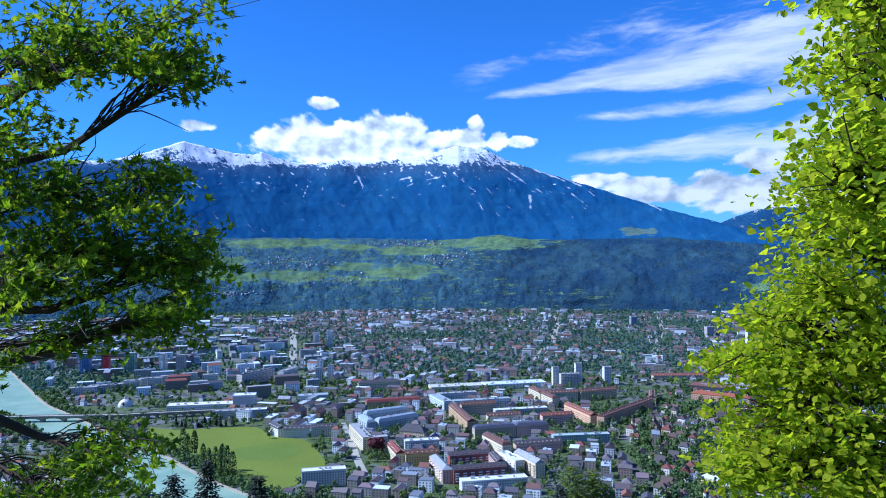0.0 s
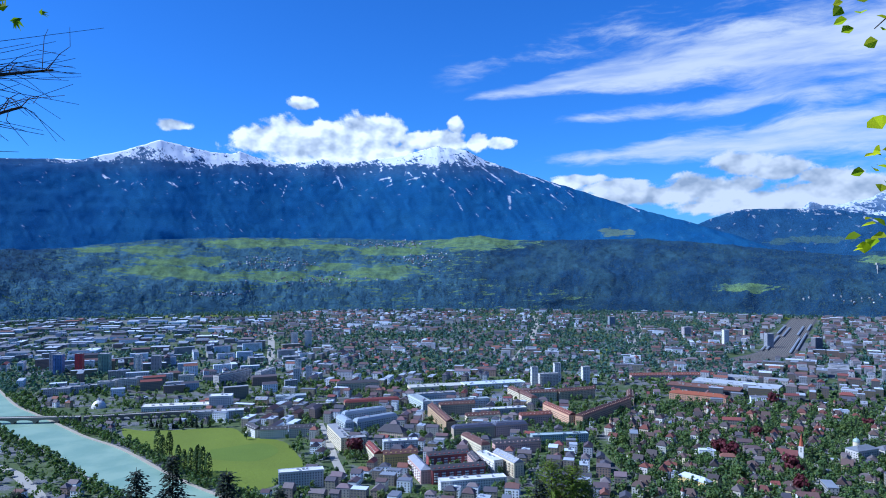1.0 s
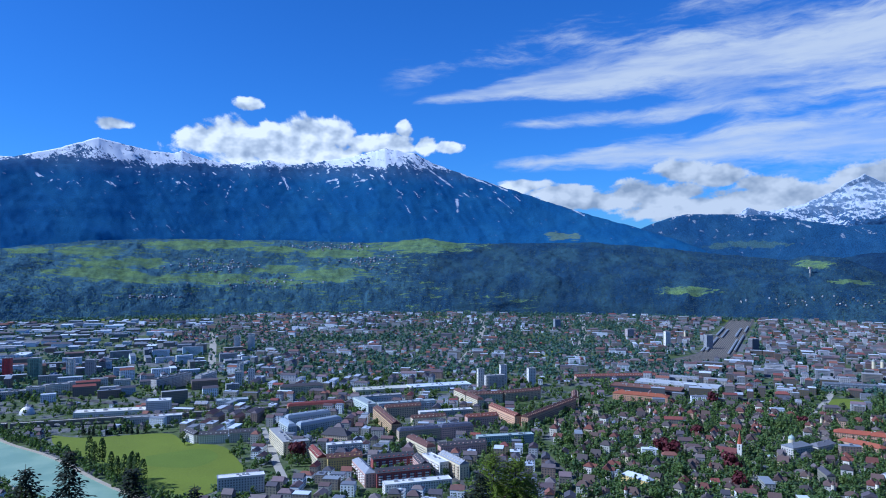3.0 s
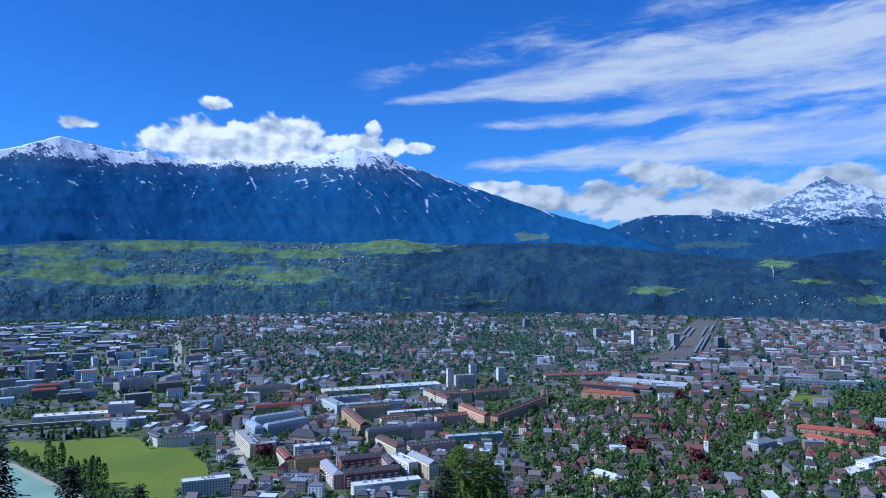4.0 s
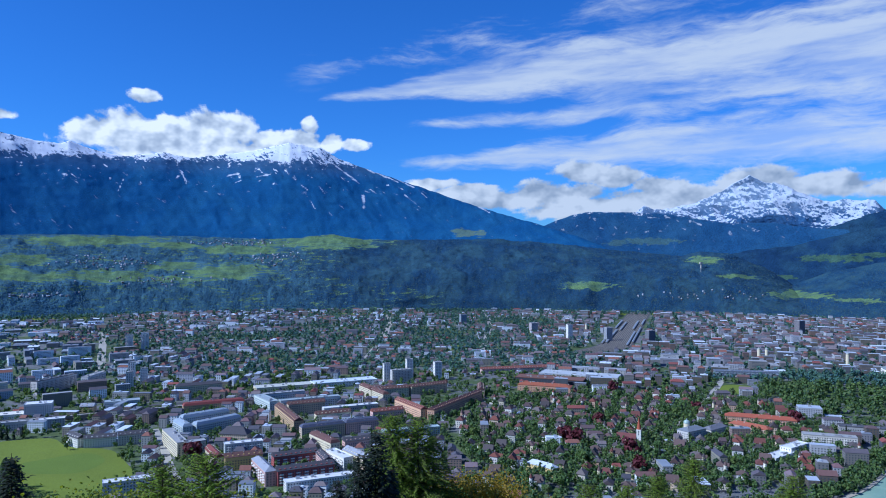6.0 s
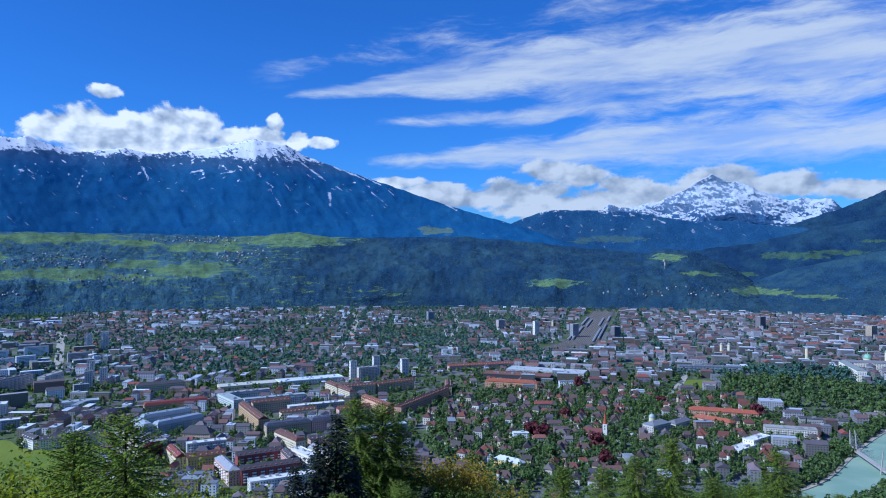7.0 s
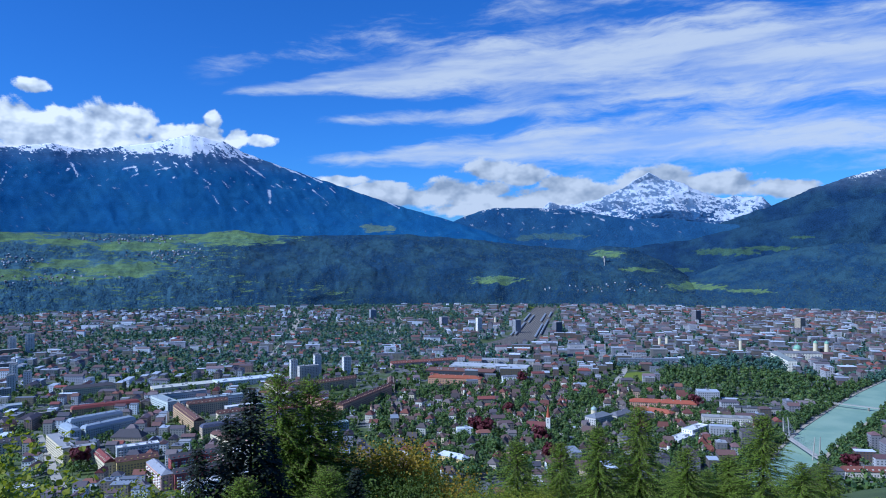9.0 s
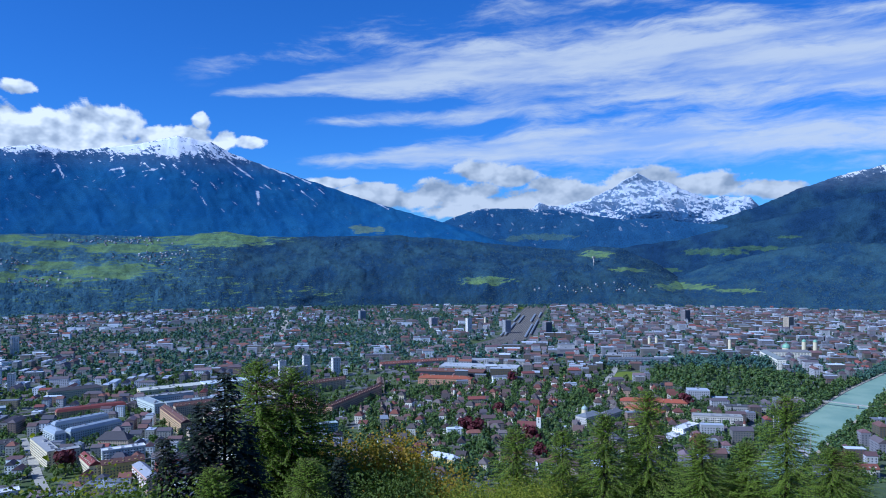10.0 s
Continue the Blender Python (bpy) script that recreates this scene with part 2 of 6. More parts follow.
def ground_material():
    m = bpy.data.materials.new("valley_ground")
    m.use_nodes = True
    n = Nodes(m.node_tree)
    co = n.add("ShaderNodeTexCoord").outputs["Object"]
    big, mid, fine = n.noise(co, 0.006, 4.0), n.noise(co, 0.03, 5.0, 0.6), n.noise(co, 0.4, 5.0, 0.7)
    green = n.mix(n.step(mid, 0.4, 0.6), (0.045, 0.075, 0.02), (0.07, 0.105, 0.03))
    grey = n.mix(n.step(fine, 0.4, 0.6), (0.085, 0.095, 0.112), (0.16, 0.165, 0.178))
    sep = n.add("ShaderNodeSeparateXYZ")
    n.put(sep.inputs[0], co)
    flat = n.math("SUBTRACT", 1.0, n.step(sep.outputs[2], 3.0, 12.0))
    col = n.mix(n.math("MULTIPLY", flat, n.step(n.math("ADD", n.math("MULTIPLY", big, 0.5), n.math("MULTIPLY", mid, 0.5)), 0.48, 0.56)), green, grey)
    t = n.math("ADD", 0.6, n.math("MULTIPLY", fine, 0.8))
    bsdf = n.add("ShaderNodeBsdfPrincipled")
    n.put(bsdf.inputs["Base Color"], n.mix(1.0, col, n.xyz(t, t, t), "MULTIPLY"))
    bsdf.inputs["Roughness"].default_value = 0.9
    b = n.add("ShaderNodeBump")
    b.inputs["Strength"].default_value, b.inputs["Distance"].default_value = 0.4, 0.6
    n.put(b.inputs["Height"], fine)
    n.put(bsdf.inputs["Normal"], b.outputs[0])
    n.t.links.new(bsdf.outputs[0], n.add("ShaderNodeOutputMaterial").inputs[0])
    return m


def water_material():
    m = bpy.data.materials.new("glacial_river_water")
    m.use_nodes = True
    n = Nodes(m.node_tree)
    co = n.add("ShaderNodeTexCoord").outputs["Object"]
    big, rip = n.noise(co, 0.02, 4.0), n.noise(co, 0.35, 5.0, 0.65)
    col = n.mix(n.step(big, 0.35, 0.65), (0.20, 0.32, 0.25), (0.27, 0.39, 0.30))
    bsdf = n.add("ShaderNodeBsdfPrincipled")
    n.put(bsdf.inputs["Base Color"], col)
    bsdf.inputs["Roughness"].default_value = 0.5
    bsdf.inputs["Specular IOR Level"].default_value = 0.3
    b = n.add("ShaderNodeBump")
    b.inputs["Strength"].default_value, b.inputs["Distance"].default_value = 0.35, 0.5
    n.put(b.inputs["Height"], rip)
    n.put(bsdf.inputs["Normal"], b.outputs[0])
    n.t.links.new(bsdf.outputs[0], n.add("ShaderNodeOutputMaterial").inputs[0])
    return m


WALLS = [(0.80, 0.79, 0.76), (0.62, 0.60, 0.55), (0.55, 0.52, 0.46), (0.66, 0.60, 0.45), (0.70, 0.70, 0.68), (0.50, 0.42, 0.34), (0.60, 0.50, 0.40),
         (0.58, 0.60, 0.62), (0.66, 0.56, 0.36), (0.72, 0.72, 0.72), (0.52, 0.36, 0.28), (0.60, 0.58, 0.60), (0.48, 0.50, 0.50)]
ROOFS = [(0.13, 0.085, 0.075), (0.10, 0.09, 0.095), (0.17, 0.09, 0.07), (0.12, 0.10, 0.10), (0.24, 0.10, 0.065), (0.09, 0.085, 0.09), (0.15, 0.12, 0.11), (0.20, 0.16, 0.14)]
RED_ROOFS = [(0.16, 0.070, 0.060), (0.10, 0.075, 0.075), (0.075, 0.07, 0.075), (0.20, 0.080, 0.062), (0.10, 0.095, 0.10), (0.15, 0.11, 0.105), (0.13, 0.10, 0.09), (0.17, 0.16, 0.16)]
FLATS = [(0.26, 0.27, 0.29), (0.46, 0.47, 0.50), (0.18, 0.18, 0.20), (0.66, 0.67, 0.70), (0.44, 0.45, 0.48), (0.20, 0.20, 0.22), (0.34, 0.32, 0.31)]
GREENS = [(0.078, 0.140, 0.038), (0.100, 0.165, 0.040), (0.054, 0.104, 0.040), (0.125, 0.180, 0.042), (0.082, 0.145, 0.036), (0.045, 0.082, 0.040), (0.11, 0.15, 0.05)]
GREENS = [(1.0 * c[0], 1.02 * c[1], 1.25 * c[2]) for c in GREENS]
# DIM, COOL and COOL_FLAT: far-town palettes with a blue aerial tint mixed in
DIM = [(k * 0.86 * c[0], k * 0.94 * c[1], k * 1.05 * c[2]) for c, k in zip(WALLS, (1.25, 0.60, 0.75, 0.42, 1.25, 0.6, 0.45, 0.95, 0.40, 1.2, 0.6, 0.85, 0.42))]
COOL = [(0.85 * c[0], 0.92 * c[1], 1.15 * c[2]) for c in ROOFS]
COOL_RED = [(1.1 * c[0], 0.9 * c[1], 1.05 * c[2]) for c in RED_ROOFS]
COOL_FLAT = [(0.85 * c[0], 0.95 * c[1], 1.08 * c[2]) for c in FLATS]
M = {
    "ground": ground_material(), "water": water_material(),
    "wall_any": material("rendered_house_walls", None, 0.85, 0.18, 0.15, ramp=DIM, by="island"),
    "wall_old": material("old_town_walls", None, 0.85, 0.25, 0.15, ramp=[(0.52 * c[0], 0.50 * c[1], 0.51 * c[2]) for c in DIM], by="island"),
    "roof_any": material("tiled_roofs", None, 0.8, 0.35, 0.25, ramp=COOL, by="island"),
    "roof_red": material("red_tiled_roofs", None, 0.8, 0.35, 0.25, ramp=COOL_RED, by="island"),
    "roof_flat": material("flat_gravel_and_sheet_roofs", None, 0.7, 0.25, 0.1, ramp=COOL_FLAT, by="island"),
    "house_wall": material("villa_render", None, 0.85, 0.18, 0.2, ramp=[(1.02 * c[0], 1.02 * c[1], 1.0 * c[2]) for c in WALLS]),
    "house_roof": material("villa_roof_tiles", None, 0.8, 0.35, 0.5, ramp=[(0.80 * c[0], 0.74 * c[1], 0.76 * c[2]) for c in RED_ROOFS]),
    "leaf_any": material("town_foliage", None, 0.8, 0.5, 0.25, ramp=GREENS, by="island", through_light=0.25, bump=0),
    # town foliage again, with blue added to its greens as haze
    "leaf_haze": material("distant_town_foliage_hazed", None, 0.85, 0.5, 0.25, ramp=[(0.85 * c[0], 0.012 + 0.95 * c[1], 0.075 + c[2]) for c in GREENS], by="island", through_light=0.2, bump=0),
    "glass": material("window_glass", (0.075, 0.092, 0.12), 0.2, 0.3, 0.4, spec=0.6, bump=0),
    "lawn": material("mown_grass", (0.135, 0.180, 0.020), 0.9, 0.45, 0.012, fine=14, bump=0.3),
    "lawn_dark": material("taller_grass", (0.112, 0.168, 0.021), 0.9, 0.35, 0.02, fine=14, bump=0.3),
    "asphalt": material("asphalt", (0.085, 0.085, 0.09), 0.85, 0.3, 0.05, fine=12),
    "paving": material("pale_paving", (0.34, 0.33, 0.30), 0.85, 0.3, 0.05, fine=12),
    "gravel": material("river_gravel", (0.36, 0.33, 0.28), 0.9, 0.4, 0.1, fine=10),
    "stone": material("weathered_masonry", (0.22, 0.20, 0.17), 0.9, 0.35, 0.2, fine=8),
    "concrete": material("concrete", (0.40, 0.39, 0.37), 0.85, 0.25, 0.1, fine=10),
    "steel": material("galvanised_steel", (0.45, 0.46, 0.48), 0.45, 0.2, 0.5, metal=0.6),
    "bark": material("bark", (0.055, 0.040, 0.030), 0.95, 0.5, 1.5, fine=8, bump=0.6),
    # woods and meadows bluer for haze; young is paler haze, not another wood
    "hill": terrain_material("wooded_hillside_hazed", ((0.018, 0.054, 0.112), (0.030, 0.072, 0.106)), ((0.085, 0.150, 0.100), (0.125, 0.205, 0.092)), 9999, 1, snow_amt=0, mottle=0.03, young=(0.052, 0.118, 0.170)),
    # the saturated blue of this forest is aerial haze put into its colour
    "mountain": terrain_material("mountain_forest_hazed", ((0.019, 0.094, 0.238), (0.023, 0.104, 0.238)), ((0.10, 0.17, 0.16), (0.12, 0.19, 0.16)), 800, 26, rock=0.5, fleck=1.0, mottle=0.03, even=0.75, snow_col=(0.74, 0.78, 0.86)),
    # ridge woods and clearings blued to stand for the air in between
    "far_forest": terrain_material("distant_ridge_forest_hazed", ((0.020, 0.070, 0.165), (0.026, 0.080, 0.165)), ((0.05, 0.11, 0.14), (0.06, 0.12, 0.14)), 520, 40, fleck=0.5, mottle=0.025, snow_amt=0.55, even=0.4),
    # snow lowered and rock blued, so that both look veiled by haze
    "peak": terrain_material("hazed_snow_and_rock_peak", ((0.03, 0.08, 0.18), (0.035, 0.085, 0.18)), ((0.1, 0.1, 0.1), (0.1, 0.1, 0.1)), 580, 300, rock=1.0, mottle=0.012, steep=1.8, snow_col=(0.43, 0.49, 0.59), stone=((0.095, 0.155, 0.26), (0.19, 0.26, 0.36))),
    # navy woods and dulled clearings: haze of distance painted in
    "right_ridge": terrain_material("alpine_flank_forest_hazed", ((0.012, 0.036, 0.086), (0.018, 0.048, 0.086)), ((0.034, 0.076, 0.066), (0.045, 0.090, 0.066)), 672, 40, rock=0.7, mottle=0.025, snow_amt=0.6),
}

# ---------------------------------------------------------------- mesh helpers
def hash2(ix, iy, seed):
    h = np.sin(ix * 127.1 + iy * 311.7 + seed * 74.7) * 43758.5453
    return h - np.floor(h)


def vnoise(x, y, seed=0):
    ix, iy = np.floor(x), np.floor(y)
    fx, fy = x - ix, y - iy
    fx, fy = fx * fx * (3 - 2 * fx), fy * fy * (3 - 2 * fy)
    a, b = hash2(ix, iy, seed), hash2(ix + 1, iy, seed)
    c, d = hash2(ix, iy + 1, seed), hash2(ix + 1, iy + 1, seed)
    return (a * (1 - fx) + b * fx) * (1 - fy) + (c * (1 - fx) + d * fx) * fy


def fbm(x, y, octaves=5, seed=0, gain=0.5, ridged=False):
    x, y = np.asarray(x, float), np.asarray(y, float)
    s, amp, tot = 0.0, 1.0, 0.0
    for o in range(octaves):
        v = vnoise(x * 2 ** o, y * 2 ** o, seed + o)
        s = s + amp * ((1 - abs(2 * v - 1)) if ridged else v)
        tot += amp
        amp *= gain
    return s / tot


def smooth01(v):
    v = np.clip(v, 0, 1)
    return v * v * (3 - 2 * v)


class Build:
    """Collects faces for one mesh."""

    def __init__(self):
        self.v, self.f, self.m = [], [], []

    def poly(self, pts, mat=0):
        i = len(self.v)
        self.v.extend(pts)
        self.f.append(tuple(range(i, i + len(pts))))
        self.m.append(mat)

    def solid(self, pts, faces, mat=0):
        i = len(self.v)
        self.v.extend(pts)
        self.f.extend(tuple(a + i for a in f) for f in faces)
        self.m.extend([mat] * len(faces))

    def box(self, c, size, ang=0.0, mat=0, bottom=False):
        """c: centre of the base; ang in radians."""
        ca, sa = math.cos(ang), math.sin(ang)
        hx, hy, h = size[0] / 2, size[1] / 2, size[2]
        pts = []
        for z in (c[2], c[2] + h):
            for ux, uy in ((-hx, -hy), (hx, -hy), (hx, hy), (-hx, hy)):
                pts.append((c[0] + ux * ca - uy * sa, c[1] + ux * sa + uy * ca, z))
        fs = [(0, 1, 5, 4), (1, 2, 6, 5), (2, 3, 7, 6), (3, 0, 4, 7), (4, 5, 6, 7)]
        if bottom:
            fs.append((3, 2, 1, 0))
        self.solid(pts, fs, mat)

    def roof(self, c, size, ang=0.0, hip=0.0, eave=0.5, mat=0):
        """A pitched roof of length size[0], its ridge along that; hip: how far the ridge is drawn in at each end."""
        ca, sa = math.cos(ang), math.sin(ang)
        hx, hy, h = size[0] / 2 + eave, size[1] / 2 + eave, size[2]
        rx = max(0.05, hx - hip)
        loc = [(-hx, -hy, 0), (hx, -hy, 0), (hx, hy, 0), (-hx, hy, 0), (-rx, 0, h), (rx, 0, h),
               (-hx, -hy, -0.3), (hx, -hy, -0.3), (hx, hy, -0.3), (-hx, hy, -0.3)]
        pts = [(c[0] + u * ca - v * sa, c[1] + u * sa + v * ca, c[2] + w) for u, v, w in loc]
        self.solid(pts, [(0, 1, 5, 4), (2, 3, 4, 5), (1, 2, 5), (3, 0, 4), (6, 7, 1, 0), (7, 8, 2, 1), (8, 9, 3, 2), (9, 6, 0, 3), (9, 8, 7, 6)], mat)

    def tube(self, path, radii, sides=6, mat=0):
        """A tapered tube along points."""
        path = [Vector(p) for p in path]
        i0 = len(self.v)
        for k, p in enumerate(path):
            d = (path[min(k + 1, len(path) - 1)] - path[max(k - 1, 0)]).normalized()
            a = d.cross(Vector((0.31, 0.17, 0.93)))
            a = a.normalized() if a.length > 1e-4 else Vector((1, 0, 0))
            b = d.cross(a)
            for s in range(sides):
                t = 2 * math.pi * s / sides
                self.v.append(tuple(p + (a * math.cos(t) + b * math.sin(t)) * radii[k]))
        for k in range(len(path) - 1):
            for s in range(sides):
                q = (s + 1) % sides
                self.f.append((i0 + k * sides + s, i0 + k * sides + q, i0 + (k + 1) * sides + q, i0 + (k + 1) * sides + s))
                self.m.append(mat)

    def mesh(self, name, mats):
        me = bpy.data.meshes.new(name)
        me.from_pydata(self.v, [], self.f)
        for m in mats:
            me.materials.append(m)
        if len(mats) > 1:
            me.polygons.foreach_set("material_index", self.m)
        me.update()
        return me


def part(name, build, mats, parent=None, label="", kind=""):
    """One mesh object, under a thing or a part."""
    mats = mats if isinstance(mats, (list, tuple)) else [mats]
    ob = new(name, build.mesh(name, mats))
    if parent is not None:
        ob.parent = parent
    return tagged(ob, label=label, kind=kind)


def thing(name, m, label, category, group=""):
    ob = new(name)
    ob.empty_display_size = 0.5
    ob.matrix_basis = m
    return tagged(ob, label, category, group)


def clone(root, m):
    """A copy of a thing at the pose and size m, whatever the size of the original."""
    k = root.scale
    return copy_thing(root, m @ Matrix.Diagonal((1 / k.x, 1 / k.y, 1 / k.z, 1)))


def inside(x, y, poly):
    """Whether points lie in a polygon; x and y arrays."""
    x, y = np.asarray(x, float), np.asarray(y, float)
    res = np.zeros(x.shape, bool)
    for (x0, y0), (x1, y1) in zip(poly, poly[1:] + poly[:1]):
        if y0 == y1:
            continue
        res ^= ((y0 > y) != (y1 > y)) & (x < (x1 - x0) * (y - y0) / (y1 - y0) + x0)
    return res


def grid_mesh(name, X, Y, Z, mat, smooth=True, **attrs):
    """A sheet from 2-D arrays of coordinates."""
    r, c = X.shape
    co = np.stack([X, Y, Z], -1).reshape(-1, 3)
    idx = np.arange(r * c).reshape(r, c)
    quads = np.stack([idx[:-1, :-1], idx[:-1, 1:], idx[1:, 1:], idx[1:, :-1]], -1).reshape(-1, 4)
    me = bpy.data.meshes.new(name)
    me.from_pydata(co.tolist(), [], quads.tolist())
    me.materials.append(mat)
    for key, val in attrs.items():
        a = me.attributes.new(key, "FLOAT", "POINT")
        a.data.foreach_set("value", val.astype(np.float32).ravel())
    me.polygons.foreach_set("use_smooth", [smooth] * len(me.polygons))
    me.update()
    return new(name, me)


# ---------------------------------------------------------------- ground: one sheet from the slope behind to the far side of the valley
SLOPE_Y = [-900, -300, 0, 56, 150, 300, 450, 560, 640, 5000]
SLOPE_Z = [760, 420, 277, 250, 212, 148, 72, 18, 0, 0]


def ground_z(x, y):
    """Height of the ground; the hillside's foot swings back to both sides."""
    x, y = np.asarray(x, float), np.asarray(y, float)
    foot = np.where(x < 0, 0.00016 * x * x, -0.00004 * x * x)
    z = np.interp(y - np.clip(foot, -60, 200), SLOPE_Y, SLOPE_Z)
    return z + smooth01(z / 60) * 6 * (fbm(x / 45, y / 45, 4, 3) - 0.5)


def make_ground():
    ys = np.concatenate([np.arange(-900, 0, 30), np.arange(0, 700, 10), np.arange(700, 3600, 50), np.arange(3600, 5001, 200)])
    xs = np.concatenate([np.arange(-4200, -400, 100), np.arange(-400, 500, 10), np.arange(500, 4601, 100)])
    X, Y = np.meshgrid(xs, ys)
    return tagged(grid_mesh("ground", X, Y, ground_z(X, Y), M["ground"]), "grassy hillside running down to the built-up valley floor", "ground", kind="structure")


make_ground()


# ---------------------------------------------------------------- hills and mountains round the valley (bearing, height in degrees from EYE)
def crest(points, az, rough=0.0, seed=0):
    a, e = zip(*points)
    return np.interp(az, a, e) + rough * (fbm(az * 1.4, az * 0 + 2.2, 5, seed, 0.6) - 0.5)


def even(z, w=14):
    """A running mean, with the ends held."""
    return np.convolve(np.concatenate([np.full(w, z[0]), z, np.full(w, z[-1])]), np.full(2 * w + 1, 1 / (2 * w + 1)), 'valid')


def flank(name, az0, az1, step, rows, crests, mat, label, rough=14.0, relief=90.0, seed=0, meadows=(), ridged=True, back=True, vales=0.0, drawn=1.7, runs=()):
    """A mountain side over a range of bearings. crests: (range in metres, bearings -> height in degrees, share of rows) from foot to top."""
    az = np.arange(az0, az1 + step, step)
    R, Z, T = [], [], []
    for (r0, e0), (r1, e1), k in [(crests[i], crests[i + 1], rows[i]) for i in range(len(rows))]:
        z0 = EYE.z + r0 * np.tan(np.radians(e0(az)))
        z1 = EYE.z + r1 * np.tan(np.radians(e1(az)))
        s0, s1 = even(z0), even(z1)
        for t in np.linspace(0, 1, k, endpoint=False):
            R.append(np.full(az.shape, r0 + (r1 - r0) * t))
            Z.append(s0 + (s1 - s0) * t + (z0 - s0) * (1 - t) ** 7 + (z1 - s1) * t ** 7)
            T.append(np.full(az.shape, t))
    R.append(np.full(az.shape, crests[-1][0]))
    Z.append(EYE.z + crests[-1][0] * np.tan(np.radians(crests[-1][1](az))))
    T.append(np.ones(az.shape))
    R, Z, T = np.array(R), np.array(Z), np.array(T)
    A = np.radians(np.broadcast_to(az, R.shape))
    u = A * 4200
    e = np.degrees(np.arctan2(Z - EYE.z, R))
    fade = np.clip((Z - Z[0]) / 40, 0, 1) * (1 - 0.92 * np.clip((np.arange(len(R))[:, None] - len(R) + 8) / 7.0, 0, 1))
    vale = fbm(u / 420 + Z * 0.001, Z / (260 * drawn), 3, seed + 40, 0.5, True) - 0.5
    gully = fbm(u / 150 + Z * 0.004, Z / (90 * drawn), 6, seed, 0.55, ridged) - 0.5
    R = R - gully * relief * fade - vale * vales * fade
    Z = Z + (fbm(u / 60, R / 60, 4, seed + 9) - 0.5) * rough * fade
    if back:
        R = np.vstack([R, R[-1:] + 220])
        Z = np.vstack([Z, Z[-1:] - 320])
        A, e = np.vstack([A, A[-1:]]), np.vstack([e, e[-1:]])
    mead = np.zeros(R.shape)
    for a, h, ra, rh, *most in meadows:
        d = 1 - np.sqrt(((np.degrees(A) - a) / ra) ** 2 + ((e - h) / rh) ** 2)
        mead = np.maximum(mead, np.clip(d * 1.15 + 0.29, 0, most[0] if most else 1))
    X, Y = EYE.x + R * np.sin(A), EYE.y + R * np.cos(A)
    piste, deg = np.zeros(R.shape), np.degrees(A)
    for a0, h0, a1, h1, wide in runs:
        t = np.clip(((deg - a0) * (a1 - a0) + (e - h0) * (h1 - h0)) / ((a1 - a0) ** 2 + (h1 - h0) ** 2), 0, 1)
        piste = np.maximum(piste, np.clip(1.25 - np.hypot(deg - a0 - t * (a1 - a0), e - h0 - t * (h1 - h0)) / wide, 0, 1))
    ob = grid_mesh(name, X, Y, Z, mat, meadow=mead, runs=piste)
    return tagged(ob, label, "mountain", kind="structure"), (X, Y, Z, mead)


def level(v):
    return lambda az: np.full(az.shape, float(v))


FOOT = lambda az: np.degrees(np.arctan2(-EYE.z - 2, 3330)) + 0 * az
BANK = [(-60, -2.6), (-27, -2.7), (-15, -2.5), (0, -2.4), (5, -2.2), (12, -1.9), (20, -1.9), (30, -2.2), (36, -2.9), (39, -3.6), (43, -4.9), (60, -4.9)]
HILL = [(-60, -0.2), (-27, 0.15), (-21, 0.75), (-15, 1.0), (-5, 0.9), (1, 0.8), (4.5, 1.15), (7, 0.75), (12.6, 0.76), (17.4, 0.83), (21.9, 0.5), (25.4, 0.15), (28.9, -0.22),
        (31.5, -0.45), (32.7, -0.05), (34.9, -0.28), (36.9, -1.15), (38.5, -2.1), (40, -3.2), (43, -4.9), (60, -4.9)]
MAIN = [(-70, 5.0), (-40, 6.0), (-30, 6.3), (-26.9, 6.4), (-24.9, 6.5), (-22.4, 7.2), (-19.7, 8.12), (-17.6, 7.7), (-16.1, 7.38), (-14.6, 7.3), (-14.1, 7.55), (-13.5, 7.3), (-12.1, 6.9), (-10.4, 6.7), (-7.9, 7.1),
        (-5.9, 6.8), (-3.5, 7.15), (-1.3, 7.5), (1.25, 8.2), (3.6, 7.8), (5.4, 6.9), (8.1, 6.0), (11.2, 5.0), (14.3, 3.95), (17.7, 2.85), (21.1, 1.9), (23.9, 1.0), (27, -0.2)]
FRIDGE = [(14, 0.5), (17.4, 1.3), (21, 1.85), (23.2, 2.7), (24.5, 2.97), (27.6, 2.9), (30.2, 2.75), (32.8, 2.3), (35, 1.95), (37, 2.05), (39, 1.8), (43, 1.4), (48, 1.0), (54, 1.0)]
SERLES = [(24, 1.5), (26.3, 2.2), (28.0, 2.9), (28.7, 3.4), (30, 3.05), (30.7, 3.2), (32.4, 3.6), (33.9, 4.2), (34.9, 4.85), (36.1, 5.42), (37, 4.95), (38.6, 4.6), (40.2, 3.85),
          (41.4, 3.4), (42.5, 3.55), (44.0, 3.4), (44.6, 2.75), (46.6, 2.1), (52, 1.5)]
RMOUNT = [(38, 0.4), (42.2, 2.0), (44.4, 2.75), (46.6, 3.7), (48.4, 4.3), (50.1, 4.8), (52.4, 5.3), (58, 6.0), (75, 5.5)]
RRIDGE = [(31, -1.0), (35.7, -0.05), (39, 0.38), (42.9, 1.35), (46.6, 2.08), (50.1, 3.1), (52.4, 3.6), (58, 4.0), (75, 3.5)]
RHILL = [(35, -3.6), (37, -2.7), (39, -2.35), (41, -1.55), (43.6, -0.95), (46.6, -0.2), (49.4, 0.1), (52.4, 0.0), (60, 0.3), (75, 0)]

